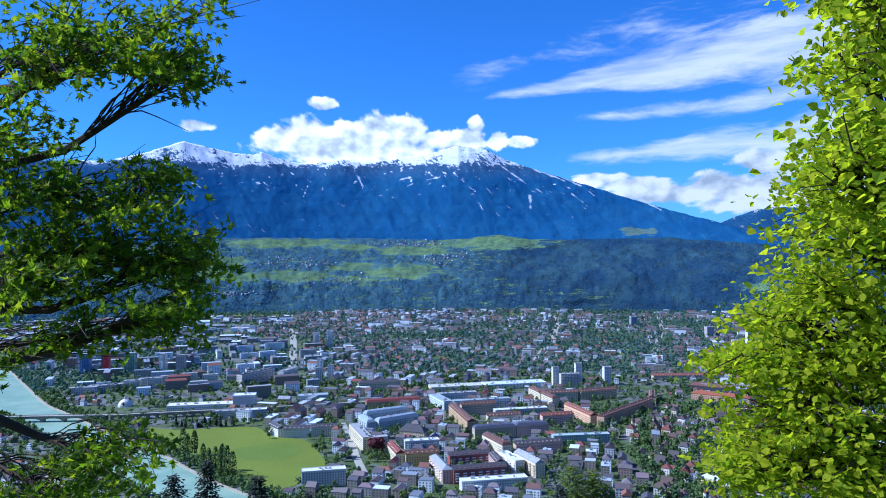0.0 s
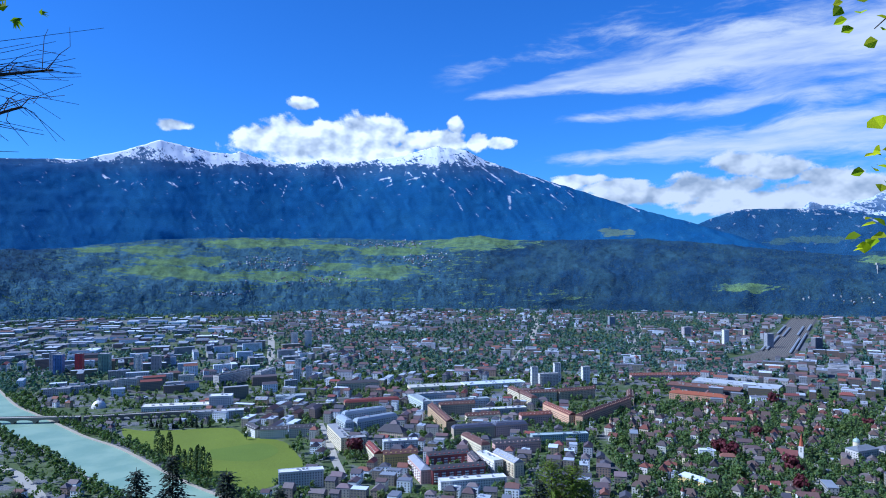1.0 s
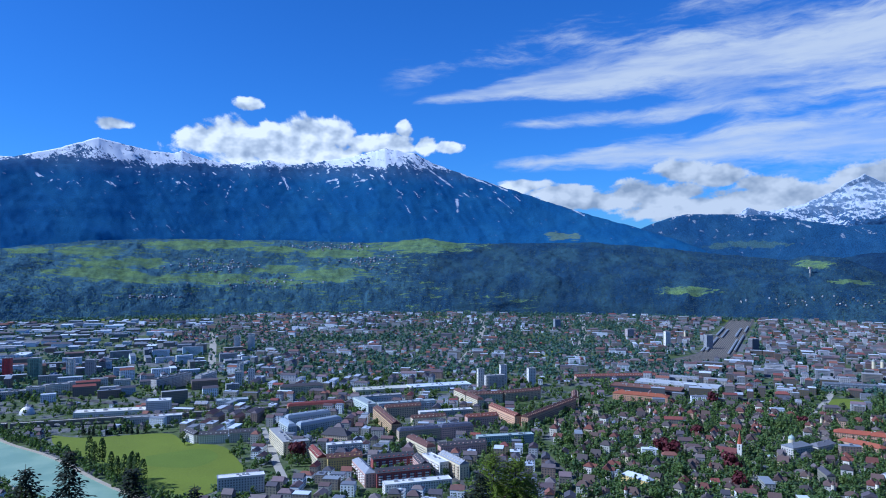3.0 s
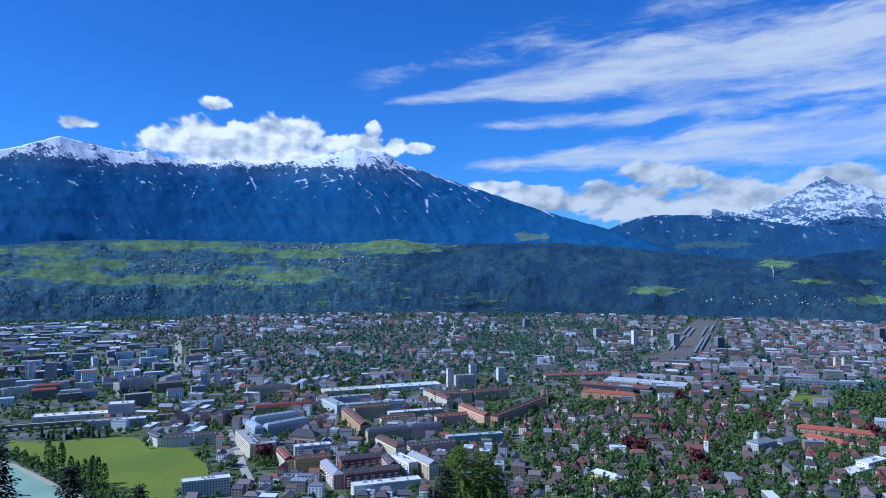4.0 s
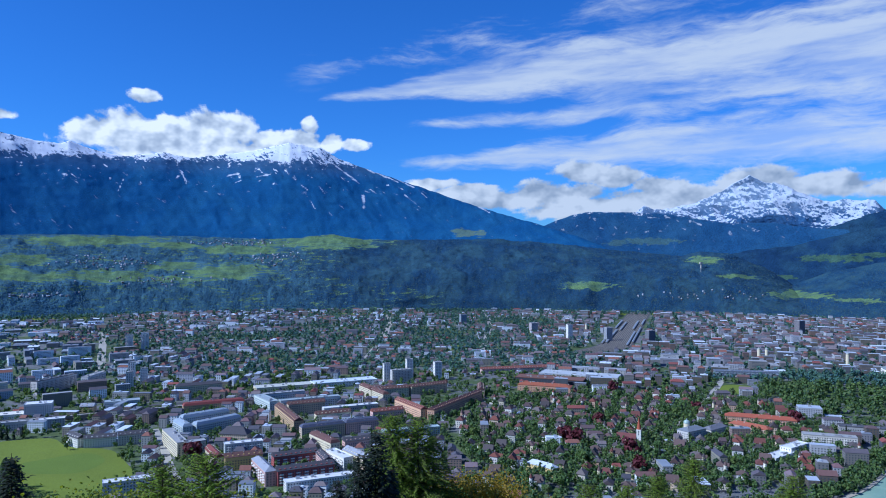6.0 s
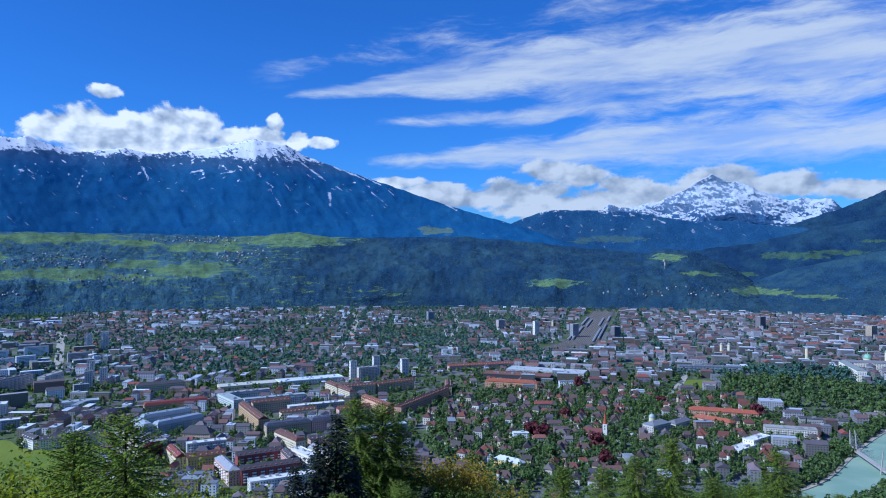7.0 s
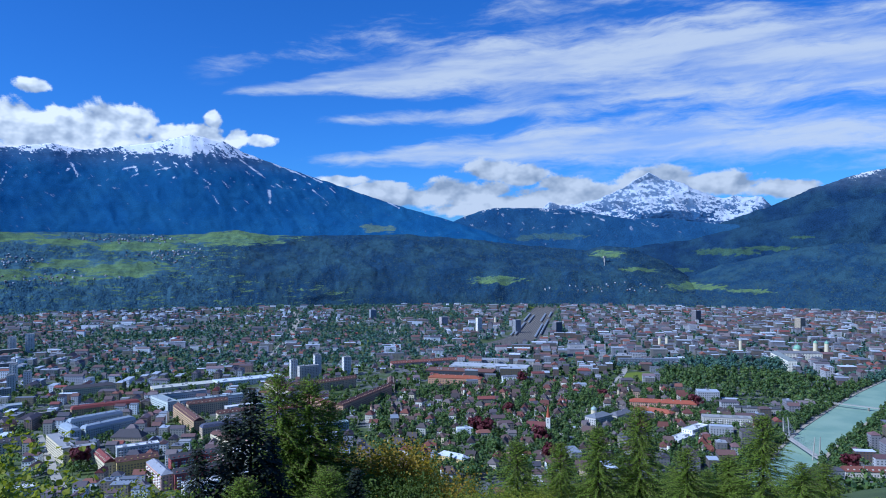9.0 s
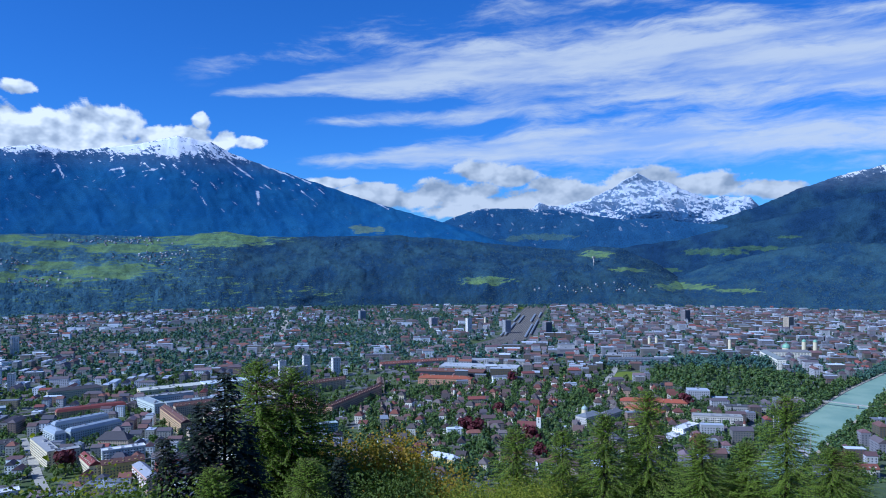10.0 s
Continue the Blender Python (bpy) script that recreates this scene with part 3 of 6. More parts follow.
# the two broad, weak entries also carry the haze tint of the woods
HILL_FIELDS = [(-20.2, 0.06, 2.6, 0.46), (-18.3, -0.77, 4.16, 0.41), (-19.9, -1.5, 3.64, 0.57), (-16.3, -1.95, 3.38, 0.38), (-11.6, -2, 3.38, 0.57), (-13.2, 0.53, 4.16, 0.43), (-10.4, 0.6, 3.38, 0.32), (-7.4, 0.22, 2.34, 0.32),
               (-2.4, -0.07, 3.38, 0.43), (4.4, 0.61, 4.94, 0.68), (0.8, 0.35, 2.6, 0.27), (-7, -1.28, 2.6, 0.43), (-3.2, -1.73, 3.64, 0.7), (-6.8, -2.3, 2.34, 0.27), (-24, 0.1, 1.6, 0.25),
               (24.5, -2.75, 2.47, 0.35), (32.9, -0.73, 1.3, 0.27), (39.3, -3.1, 2.08, 0.34), (35.5, -1.9, 1.56, 0.2), (-11, -0.75, 14, 2.3, 0.25), (-14, -3.7, 24, 1.7, 0.2)]
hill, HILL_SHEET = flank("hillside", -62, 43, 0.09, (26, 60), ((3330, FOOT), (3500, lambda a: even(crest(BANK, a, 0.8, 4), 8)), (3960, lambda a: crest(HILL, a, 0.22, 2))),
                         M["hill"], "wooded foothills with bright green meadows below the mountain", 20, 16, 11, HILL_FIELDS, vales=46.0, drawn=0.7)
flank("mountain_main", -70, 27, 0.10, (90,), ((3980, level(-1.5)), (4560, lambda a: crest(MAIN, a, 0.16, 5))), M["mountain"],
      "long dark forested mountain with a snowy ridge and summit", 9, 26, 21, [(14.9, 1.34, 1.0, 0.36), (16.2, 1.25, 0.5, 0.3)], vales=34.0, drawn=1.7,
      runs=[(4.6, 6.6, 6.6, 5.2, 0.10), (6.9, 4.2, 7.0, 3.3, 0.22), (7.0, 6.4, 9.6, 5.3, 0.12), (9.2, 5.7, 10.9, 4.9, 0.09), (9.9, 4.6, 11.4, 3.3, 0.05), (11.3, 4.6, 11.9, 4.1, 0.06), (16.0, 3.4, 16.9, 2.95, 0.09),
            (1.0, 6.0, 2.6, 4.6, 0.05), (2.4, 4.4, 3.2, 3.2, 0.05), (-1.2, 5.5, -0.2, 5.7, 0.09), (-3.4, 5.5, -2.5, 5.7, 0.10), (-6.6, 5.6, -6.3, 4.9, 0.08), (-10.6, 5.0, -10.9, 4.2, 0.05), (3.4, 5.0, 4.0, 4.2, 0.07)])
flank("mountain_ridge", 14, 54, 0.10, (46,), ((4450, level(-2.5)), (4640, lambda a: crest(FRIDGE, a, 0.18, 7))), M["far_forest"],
      "forested ridge painted haze-blue behind the side valley", 5, 22, 31, [(29.0, 0.7, 2.6, 0.3), (26.8, 0.5, 1.5, 0.2)],
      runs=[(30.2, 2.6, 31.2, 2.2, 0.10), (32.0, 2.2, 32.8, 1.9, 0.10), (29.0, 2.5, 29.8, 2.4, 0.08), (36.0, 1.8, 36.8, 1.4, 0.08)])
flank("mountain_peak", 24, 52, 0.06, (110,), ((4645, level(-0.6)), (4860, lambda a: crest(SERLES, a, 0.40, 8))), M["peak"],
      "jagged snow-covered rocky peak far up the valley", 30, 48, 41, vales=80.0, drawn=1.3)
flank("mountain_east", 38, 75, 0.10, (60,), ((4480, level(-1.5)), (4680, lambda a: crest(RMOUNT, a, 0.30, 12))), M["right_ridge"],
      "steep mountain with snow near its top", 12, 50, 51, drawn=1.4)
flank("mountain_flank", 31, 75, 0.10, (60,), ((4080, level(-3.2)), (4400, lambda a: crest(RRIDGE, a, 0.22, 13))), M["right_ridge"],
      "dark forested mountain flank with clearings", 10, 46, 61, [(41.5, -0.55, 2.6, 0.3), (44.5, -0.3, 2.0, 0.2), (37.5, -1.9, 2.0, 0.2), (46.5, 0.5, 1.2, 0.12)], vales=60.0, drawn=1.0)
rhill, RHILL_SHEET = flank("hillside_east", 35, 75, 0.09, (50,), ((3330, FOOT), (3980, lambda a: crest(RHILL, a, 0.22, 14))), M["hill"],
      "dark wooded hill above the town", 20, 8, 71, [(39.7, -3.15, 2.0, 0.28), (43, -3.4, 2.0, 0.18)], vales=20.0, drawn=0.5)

# ---------------------------------------------------------------- river, banks, fields, roads
TOWN_BANK = [(-2500, 3300), (-1900, 2800), (-1145, 1880), (-735, 1346), (-660, 1278), (-559, 1175), (-504, 1117), (-449, 1080), (-389, 1016), (-340, 958), (-282, 898), (-244, 860), (-120, 775),
             (100, 715), (400, 700), (560, 692), (634, 707), (690, 738), (760, 787), (856, 848), (936, 892), (1040, 948), (1170, 1015), (1404, 1119), (2000, 1330), (2700, 1560)]
HILL_BANK = [(-2600, 3240), (-2000, 2740), (-1240, 1830), (-800, 1290), (-715, 1225), (-632, 1145), (-580, 1090), (-525, 1045), (-442, 950), (-389, 895), (-336, 845), (-290, 805), (-170, 715),
             (80, 655), (400, 642), (560, 645), (682, 674), (735, 706), (808, 752), (910, 805), (1014, 858), (1237, 990), (1440, 1085), (2030, 1250), (2740, 1480)]


def along(line, n):
    """n points evenly spaced along a polyline, rounded off."""
    p = np.array(line, float)
    d = np.concatenate([[0], np.cumsum(np.hypot(*np.diff(p, axis=0).T))])
    s = np.linspace(0, d[-1], n)
    q = np.stack([np.interp(s, d, p[:, 0]), np.interp(s, d, p[:, 1])], -1)
    for _ in range(3):
        q[1:-1] = (q[:-2] + 2 * q[1:-1] + q[2:]) / 4
    return q


def strip(name, line, width, z, mat, label, category, kind="structure", n=None, thick=0.0):
    """A road or bank laid along a line."""
    p = along(line, n or max(2, int(len(line) * 6)))
    t = np.gradient(p, axis=0)
    nrm = np.stack([-t[:, 1], t[:, 0]], -1)
    nrm /= np.linalg.norm(nrm, axis=1)[:, None]
    offs = [-width / 2, -width / 2 + 0.01, width / 2 - 0.01, width / 2] if thick else [-width / 2, width / 2]
    zz = [z - thick, z, z, z - thick] if thick else [z, z]
    X = np.stack([p[:, 0] + nrm[:, 0] * o for o in offs])
    Y = np.stack([p[:, 1] + nrm[:, 1] * o for o in offs])
    Z = np.stack([np.full(len(p), v) + ground_z(p[:, 0], p[:, 1]) for v in zz])
    return tagged(grid_mesh(name, X[::-1], Y[::-1], Z[::-1], mat, smooth=False), label, category, kind=kind)


def make_river():
    a, b = along(TOWN_BANK, 260), along(HILL_BANK, 260)
    t = np.linspace(0, 1, 9)[:, None, None]
    P = a[None] * (1 - t) + b[None] * t
    tagged(grid_mesh("river", P[..., 0], P[..., 1], np.full(P.shape[:2], 0.25), M["water"]), "milky turquoise river flowing past the town", "river", kind="structure")


make_river()
strip("riverbank", TOWN_BANK, 5, 1.1, M["gravel"], "pale gravel and stone riverbank", "riverbank", n=240, thick=1.6)
strip("riverbank_hill", HILL_BANK, 5, 1.1, M["gravel"], "pale gravel and stone riverbank", "riverbank", n=240, thick=1.6)


def lawn(name, poly, mat, label, z=0.35):
    b = Build()
    pts = along(poly + [poly[0]], len(poly) * 5)[:-1]
    b.poly([(x, y, z) for x, y in pts][::-1] if sum((pts[i - 1][0] - pts[i][0]) * (pts[i - 1][1] + pts[i][1]) for i in range(len(pts))) > 0 else [(x, y, z) for x, y in pts])
    return tagged(part(name, b, mat), label, "lawn", kind="structure")


FIELD = [(-479, 1182), (-435, 1158), (-361, 1171), (-298, 1184), (-267, 1113), (-205, 1102), (-150, 968), (-172, 888), (-202, 859), (-258, 895), (-321, 971), (-363, 1025), (-456, 1126)]
PARK = [(865, 1164), (987, 1332), (1128, 1387), (1298, 1314), (1168, 1154), (1161, 1040), (1000, 950), (933, 1012), (884, 1056)]
LAWN = [(836, 1263), (907, 1348), (957, 1309), (901, 1235)]
lawn("sports_meadow", FIELD, M["lawn"], "wide mown green meadow beside the river")
lawn("sports_meadow_patch", [(-300, 1050), (-230, 1090), (-195, 1040), (-215, 985), (-290, 1000)], M["lawn_dark"], "darker patch of taller grass", 0.40)
lawn("park_lawn", LAWN, M["lawn"], "bright mown lawn framed by trees")
lawn("school_lawn", [(430, 1950), (540, 1955), (545, 2060), (430, 2050)], M["lawn"], "small green playing field among houses")
lawn("far_meadow", [(-1250, 3050), (-650, 3120), (-640, 3210), (-1300, 3150)], M["lawn"], "strip of pasture at the edge of the town")
lawn("valley_meadow", [(250, 3080), (520, 3090), (530, 3200), (240, 3190)], M["lawn"], "strip of pasture at the edge of the town")
lawn("east_meadow", [(1350, 2890), (1650, 2800), (1700, 2900), (1380, 3010)], M["lawn"], "strip of pasture at the edge of the town")

for line, w, m, lab in [
        ([(10, 1330), (36, 1220), (62, 1110), (84, 1010), (118, 900), (150, 830)], 13, "asphalt", "straight asphalt street between tall blocks"),
        ([(-165, 1200), (-135, 1080), (-118, 1000), (-100, 930)], 11, "paving", "pale paved street beside a slab block"),
        ([(190, 1390), (214, 1271), (232, 1150), (250, 1000), (252, 930), (290, 860), (345, 800)], 12, "asphalt", "winding asphalt street through the villas"),
        ([(470, 860), (520, 940), (580, 1010), (700, 1130), (860, 1300), (960, 1420)], 12, "paving", "tree-lined pale avenue"),
        ([(-700, 1050), (-600, 1010), (-520, 950), (-450, 870), (-400, 800)], 14, "paving", "pale riverside road"),
        ([(240, 1850), (330, 2200), (430, 2700), (480, 3050)], 22, "paving", "long straight avenue across the town"),
        ([(520, 1800), (640, 2150), (790, 2600), (900, 3000)], 18, "paving", "long straight street across the town"),
        ([(-330, 1600), (-390, 1900), (-470, 2300), (-540, 2600)], 20, "paving", "pale main road lined with blocks"),
        ([(-60, 1400), (-150, 1390), (-320, 1360), (-480, 1420), (-700, 1560)], 14, "asphalt", "asphalt main road behind the railway"),
        ([(1802, 3300), (1400, 2650), (957, 1928), (753, 1762), (640, 1640)], 96, "asphalt", "broad grey bed of railway tracks"),
        ([(3600, 2420), (2700, 2600), (2000, 3000), (1000, 3280), (0, 3290), (-1500, 3120)], 26, "asphalt", "motorway along the foot of the hills")]:
    strip("road" if "track" not in lab else "railway_bed", line, w, 0.5, M[m], lab, "road", n=60)


def make_rails():
    """Dark pairs of rails drawn out over the track bed."""
    base = np.array([(1802, 3300), (1400, 2650), (957, 1928), (753, 1762), (640, 1640)], float)
    for k in range(15):
        o = (k - 7) * 5.6
        line = [(x + o * 0.83, y - o * 0.55) for x, y in base]
        tagged(strip("railway_track", line, 2.2, 0.95, M["stone"], "pale ballasted railway track in a grey bed", "track", n=60, thick=0.3), group="railway tracks")


make_rails()


# ---------------------------------------------------------------- bridges
def arch_bridge(name, p0, p1, spans, width, top, label):
    """A masonry railway bridge with round arches cut through it."""
    d = Vector((p1[0] - p0[0], p1[1] - p0[1], 0))
    L = d.length
    ang = math.atan2(d.y, d.x)
    root = thing(name, Matrix.Translation((p0[0], p0[1], 0)) @ Matrix.Rotation(ang, 4, "Z"), label, "bridge")
    pitch = L / spans
    for k in range(spans):
        b = Build()
        x0, x1 = k * pitch, (k + 1) * pitch
        r0, r1 = x0 + 2.0, x1 - 2.0
        n = 10
        arc = [(r0 + (r1 - r0) * (0.5 - 0.5 * math.cos(math.pi * i / n)), 1.0 + (top - 3.5) * math.sin(math.pi * i / n) ** 0.7) for i in range(n + 1)]
        for side, y in ((0, -width / 2), (1, width / 2)):
            pts = [(x0, y, 0), (r0, y, 0)] + [(a, y, c) for a, c in arc] + [(r1, y, 0), (x1, y, 0), (x1, y, top), (x0, y, top)]
            b.poly(pts if side == 0 else pts[::-1])
        for (a0, c0), (a1, c1) in zip(arc, arc[1:]):
            b.poly([(a0, -width / 2, c0), (a0, width / 2, c0), (a1, width / 2, c1), (a1, -width / 2, c1)])
        for a in (r0, r1):
            b.poly([(a, -width / 2, 0), (a, width / 2, 0), (a, width / 2, 1.0), (a, -width / 2, 1.0)])
        part("arch", b, M["stone"], root)
    deck = Build()
    deck.box((L / 2, 0, top), (L, width + 1.2, 0.7))
    road = part("deck", deck, M["concrete"], root)
    for y in (-width / 2 - 0.4, width / 2 + 0.4):
        para = Build()
        para.box((L / 2, y, top + 0.7), (L, 0.4, 1.1))
        part("parapet", para, M["stone"], road)
    return root


arch_bridge("railway_bridge", (-740, 1215), (-565, 1225), 5, 10, 9, "old grey stone railway bridge with round arches over the river")
arch_bridge("railway_viaduct", (-560, 1228), (-300, 1284), 18, 9, 8, "long low stone railway viaduct with arches")
arch_bridge("railway_viaduct", (-298, 1286), (-20, 1352), 20, 9, 8, "long low stone railway viaduct behind the houses")


def plank_bridge(p0, p1, z, width, label, piers):
    d = Vector((p1[0] - p0[0], p1[1] - p0[1], 0))
    L, ang = d.length, math.atan2(d.y, d.x)
    root = thing("footbridge", Matrix.Translation((p0[0], p0[1], 0)) @ Matrix.Rotation(ang, 4, "Z"), label, "bridge")
    b = Build()
    b.box((L / 2, 0, z - 0.6), (L, width, 0.8), bottom=True)
    road = part("deck", b, M["concrete"], root)
    for y in (-width / 2, width / 2):
        r = Build()
        for k in range(int(L / 4) + 1):
            r.box((min(L, k * 4.0), y, z + 0.2), (0.15, 0.15, 1.1))
        r.box((L / 2, y, z + 1.2), (L, 0.15, 0.15), bottom=True)
        part("railing", r, M["steel"], road)
    for k in range(piers):
        p = Build()
        p.box((L * (k + 1) / (piers + 1), 0, -0.5), (2.2, width * 0.8, z - 0.1))
        part("pier", p, M["stone"], root)
    return root


plank_bridge((1005, 985), (1075, 855), 6, 4, "slim pale footbridge on stone piers over the river", 2)


def cable_bridge():
    p0, p1 = Vector((742, 705, 6)), Vector((800, 828, 6))
    d = (p1 - p0)
    L, ang = d.length, math.atan2(d.y, d.x)
    root = thing("cable_bridge", Matrix.Translation((p0.x, p0.y, 0)) @ Matrix.Rotation(ang, 4, "Z"), "pale cable-stayed bridge with leaning pylons over the river", "bridge")
    b = Build()
    b.box((L / 2, 0, 5.2), (L, 7, 0.9), bottom=True)
    part("deck", b, M["concrete"], root)
    for x, lean in ((L * 0.16, -5.0), (L * 0.84, 5.0)):
        pyl = Build()
        for y in (-3.9, 3.9):
            pyl.tube([(x, y, -0.5), (x + lean * 0.5, y * 0.9, 15), (x + lean, y * 0.8, 30)], [0.9, 0.8, 0.5], 8)
        mast = part("pylon", pyl, M["concrete"], root)
        for k in range(1, 7):
            for y in (-3.4, 3.4):
                cab = Build()
                inner = L * 0.16 + k * L * 0.055 if lean < 0 else L * 0.84 - k * L * 0.055
                cab.tube([(x + lean * (0.45 + 0.08 * k), y * 0.85, 30 * (0.45 + 0.08 * k)), (inner, y, 6.1)], [0.12, 0.12], 4)
                part("stay_cable", cab, M["steel"], mast)


cable_bridge()
plank_bridge((2557, 2857), (3039, 2372), 15, 16, "long concrete motorway viaduct below the hills", 14)
plank_bridge((1100, 3300), (1760, 3300), 16, 14, "long concrete motorway viaduct below the hills", 18)

# ---------------------------------------------------------------- occupancy of the valley floor, in cells of 4 m
OX, OY, CELL = -3600, 600, 4.0
TAKEN = np.zeros((720, 2000), bool)
_gx, _gy = np.meshgrid(OX + CELL * (np.arange(2000) + 0.5), OY + CELL * (np.arange(720) + 0.5))
RIVER = TOWN_BANK + HILL_BANK[::-1]
for _p in (RIVER, FIELD, PARK, LAWN):
    TAKEN |= inside(_gx, _gy, _p)


def mark_line(line, w):
    p = along(line, 400)
    for x, y in p:
        i0, i1 = int((y - w / 2 - OY) / CELL), int((y + w / 2 - OY) / CELL) + 1
        j0, j1 = int((x - w / 2 - OX) / CELL), int((x + w / 2 - OX) / CELL) + 1
        TAKEN[max(0, i0):max(0, i1), max(0, j0):max(0, j1)] = True


YARD = [(1560, 2910), (1400, 2650), (1180, 2290), (957, 1928), (840, 1830)]
mark_line(YARD, 90)
mark_line(TOWN_BANK, 24)
mark_line(HILL_BANK, 24)
for _o in list(scene.objects):
    if _o.name.startswith(("road", "railway_bed")) and _o.type == "MESH":
        _n = len(_o.data.vertices) // 2
        _v = np.array([v.co[:2] for v in _o.data.vertices])
        for _a, _b in zip(_v[:_n], _v[_n:]):
            for _t in np.linspace(0, 1, 6):
                _c = _a * (1 - _t) + _b * _t
                _i, _j = int((_c[1] - OY) / CELL), int((_c[0] - OX) / CELL)
                if 0 <= _i < 720 and 0 <= _j < 2000:
                    TAKEN[_i, _j] = True


def cells(x, y, w, d, ang, grow=0.0):
    ca, sa = math.cos(ang), math.sin(ang)
    hx, hy = w / 2 + grow, d / 2 + grow
    us, vs = np.linspace(-hx, hx, max(2, int(2 * hx / 3) + 1)), np.linspace(-hy, hy, max(2, int(2 * hy / 3) + 1))
    U, V = np.meshgrid(us, vs)
    i = ((y + U * sa + V * ca - OY) / CELL).astype(int)
    j = ((x + U * ca - V * sa - OX) / CELL).astype(int)
    return np.clip(i, 0, 719), np.clip(j, 0, 1999)


def free(x, y, w, d, ang, grow=1.0):
    return not TAKEN[cells(x, y, w, d, ang, grow)].any()


def take(x, y, w, d, ang, grow=0.0):
    TAKEN[cells(x, y, w, d, ang, grow)] = True


PAINT = {}


def paint(kind, colour):
    """Wall or roof paint of a given colour, made once."""
    key = (kind, colour)
    if key not in PAINT:
        if kind == "wall":
            PAINT[key] = material("render_%d" % len(PAINT), colour, 0.85, 0.2, 0.12, fine=9, bump=0.15)
        elif kind == "roof":
            PAINT[key] = material("tiles_%d" % len(PAINT), (0.78 * colour[0], 0.82 * colour[1], 0.95 * colour[2]), 0.8, 0.4, 0.25, fine=9, bump=0.4)
        else:
            PAINT[key] = material("sheet_%d" % len(PAINT), colour, 0.55, 0.25, 0.08, fine=10, bump=0.15, metal=0.15)
    return PAINT[key]


def window_rows(L, W, h, b, storey=3.1, pitch=3.1, size=(1.35, 1.6), ends=True):
    """Window boxes set a hand's width proud of four walls of a block of L x W x h."""
    floors = max(1, int((h - 0.6) / storey))
    for k in range(floors):
        z = 1.0 + k * storey
        n = max(1, int((L - 2) / pitch))
        for i in range(n):
            x = (i - (n - 1) / 2) * (L - 2) / n
            for s in (-1, 1):
                b.box((x, s * W / 2, z), (size[0], 0.16, size[1]))
        if ends:
            n = max(1, int((W - 2) / pitch))
            for i in range(n):
                y = (i - (n - 1) / 2) * (W - 2) / n
                for s in (-1, 1):
                    b.box((s * L / 2, y, z), (0.16, size[0], size[1]))


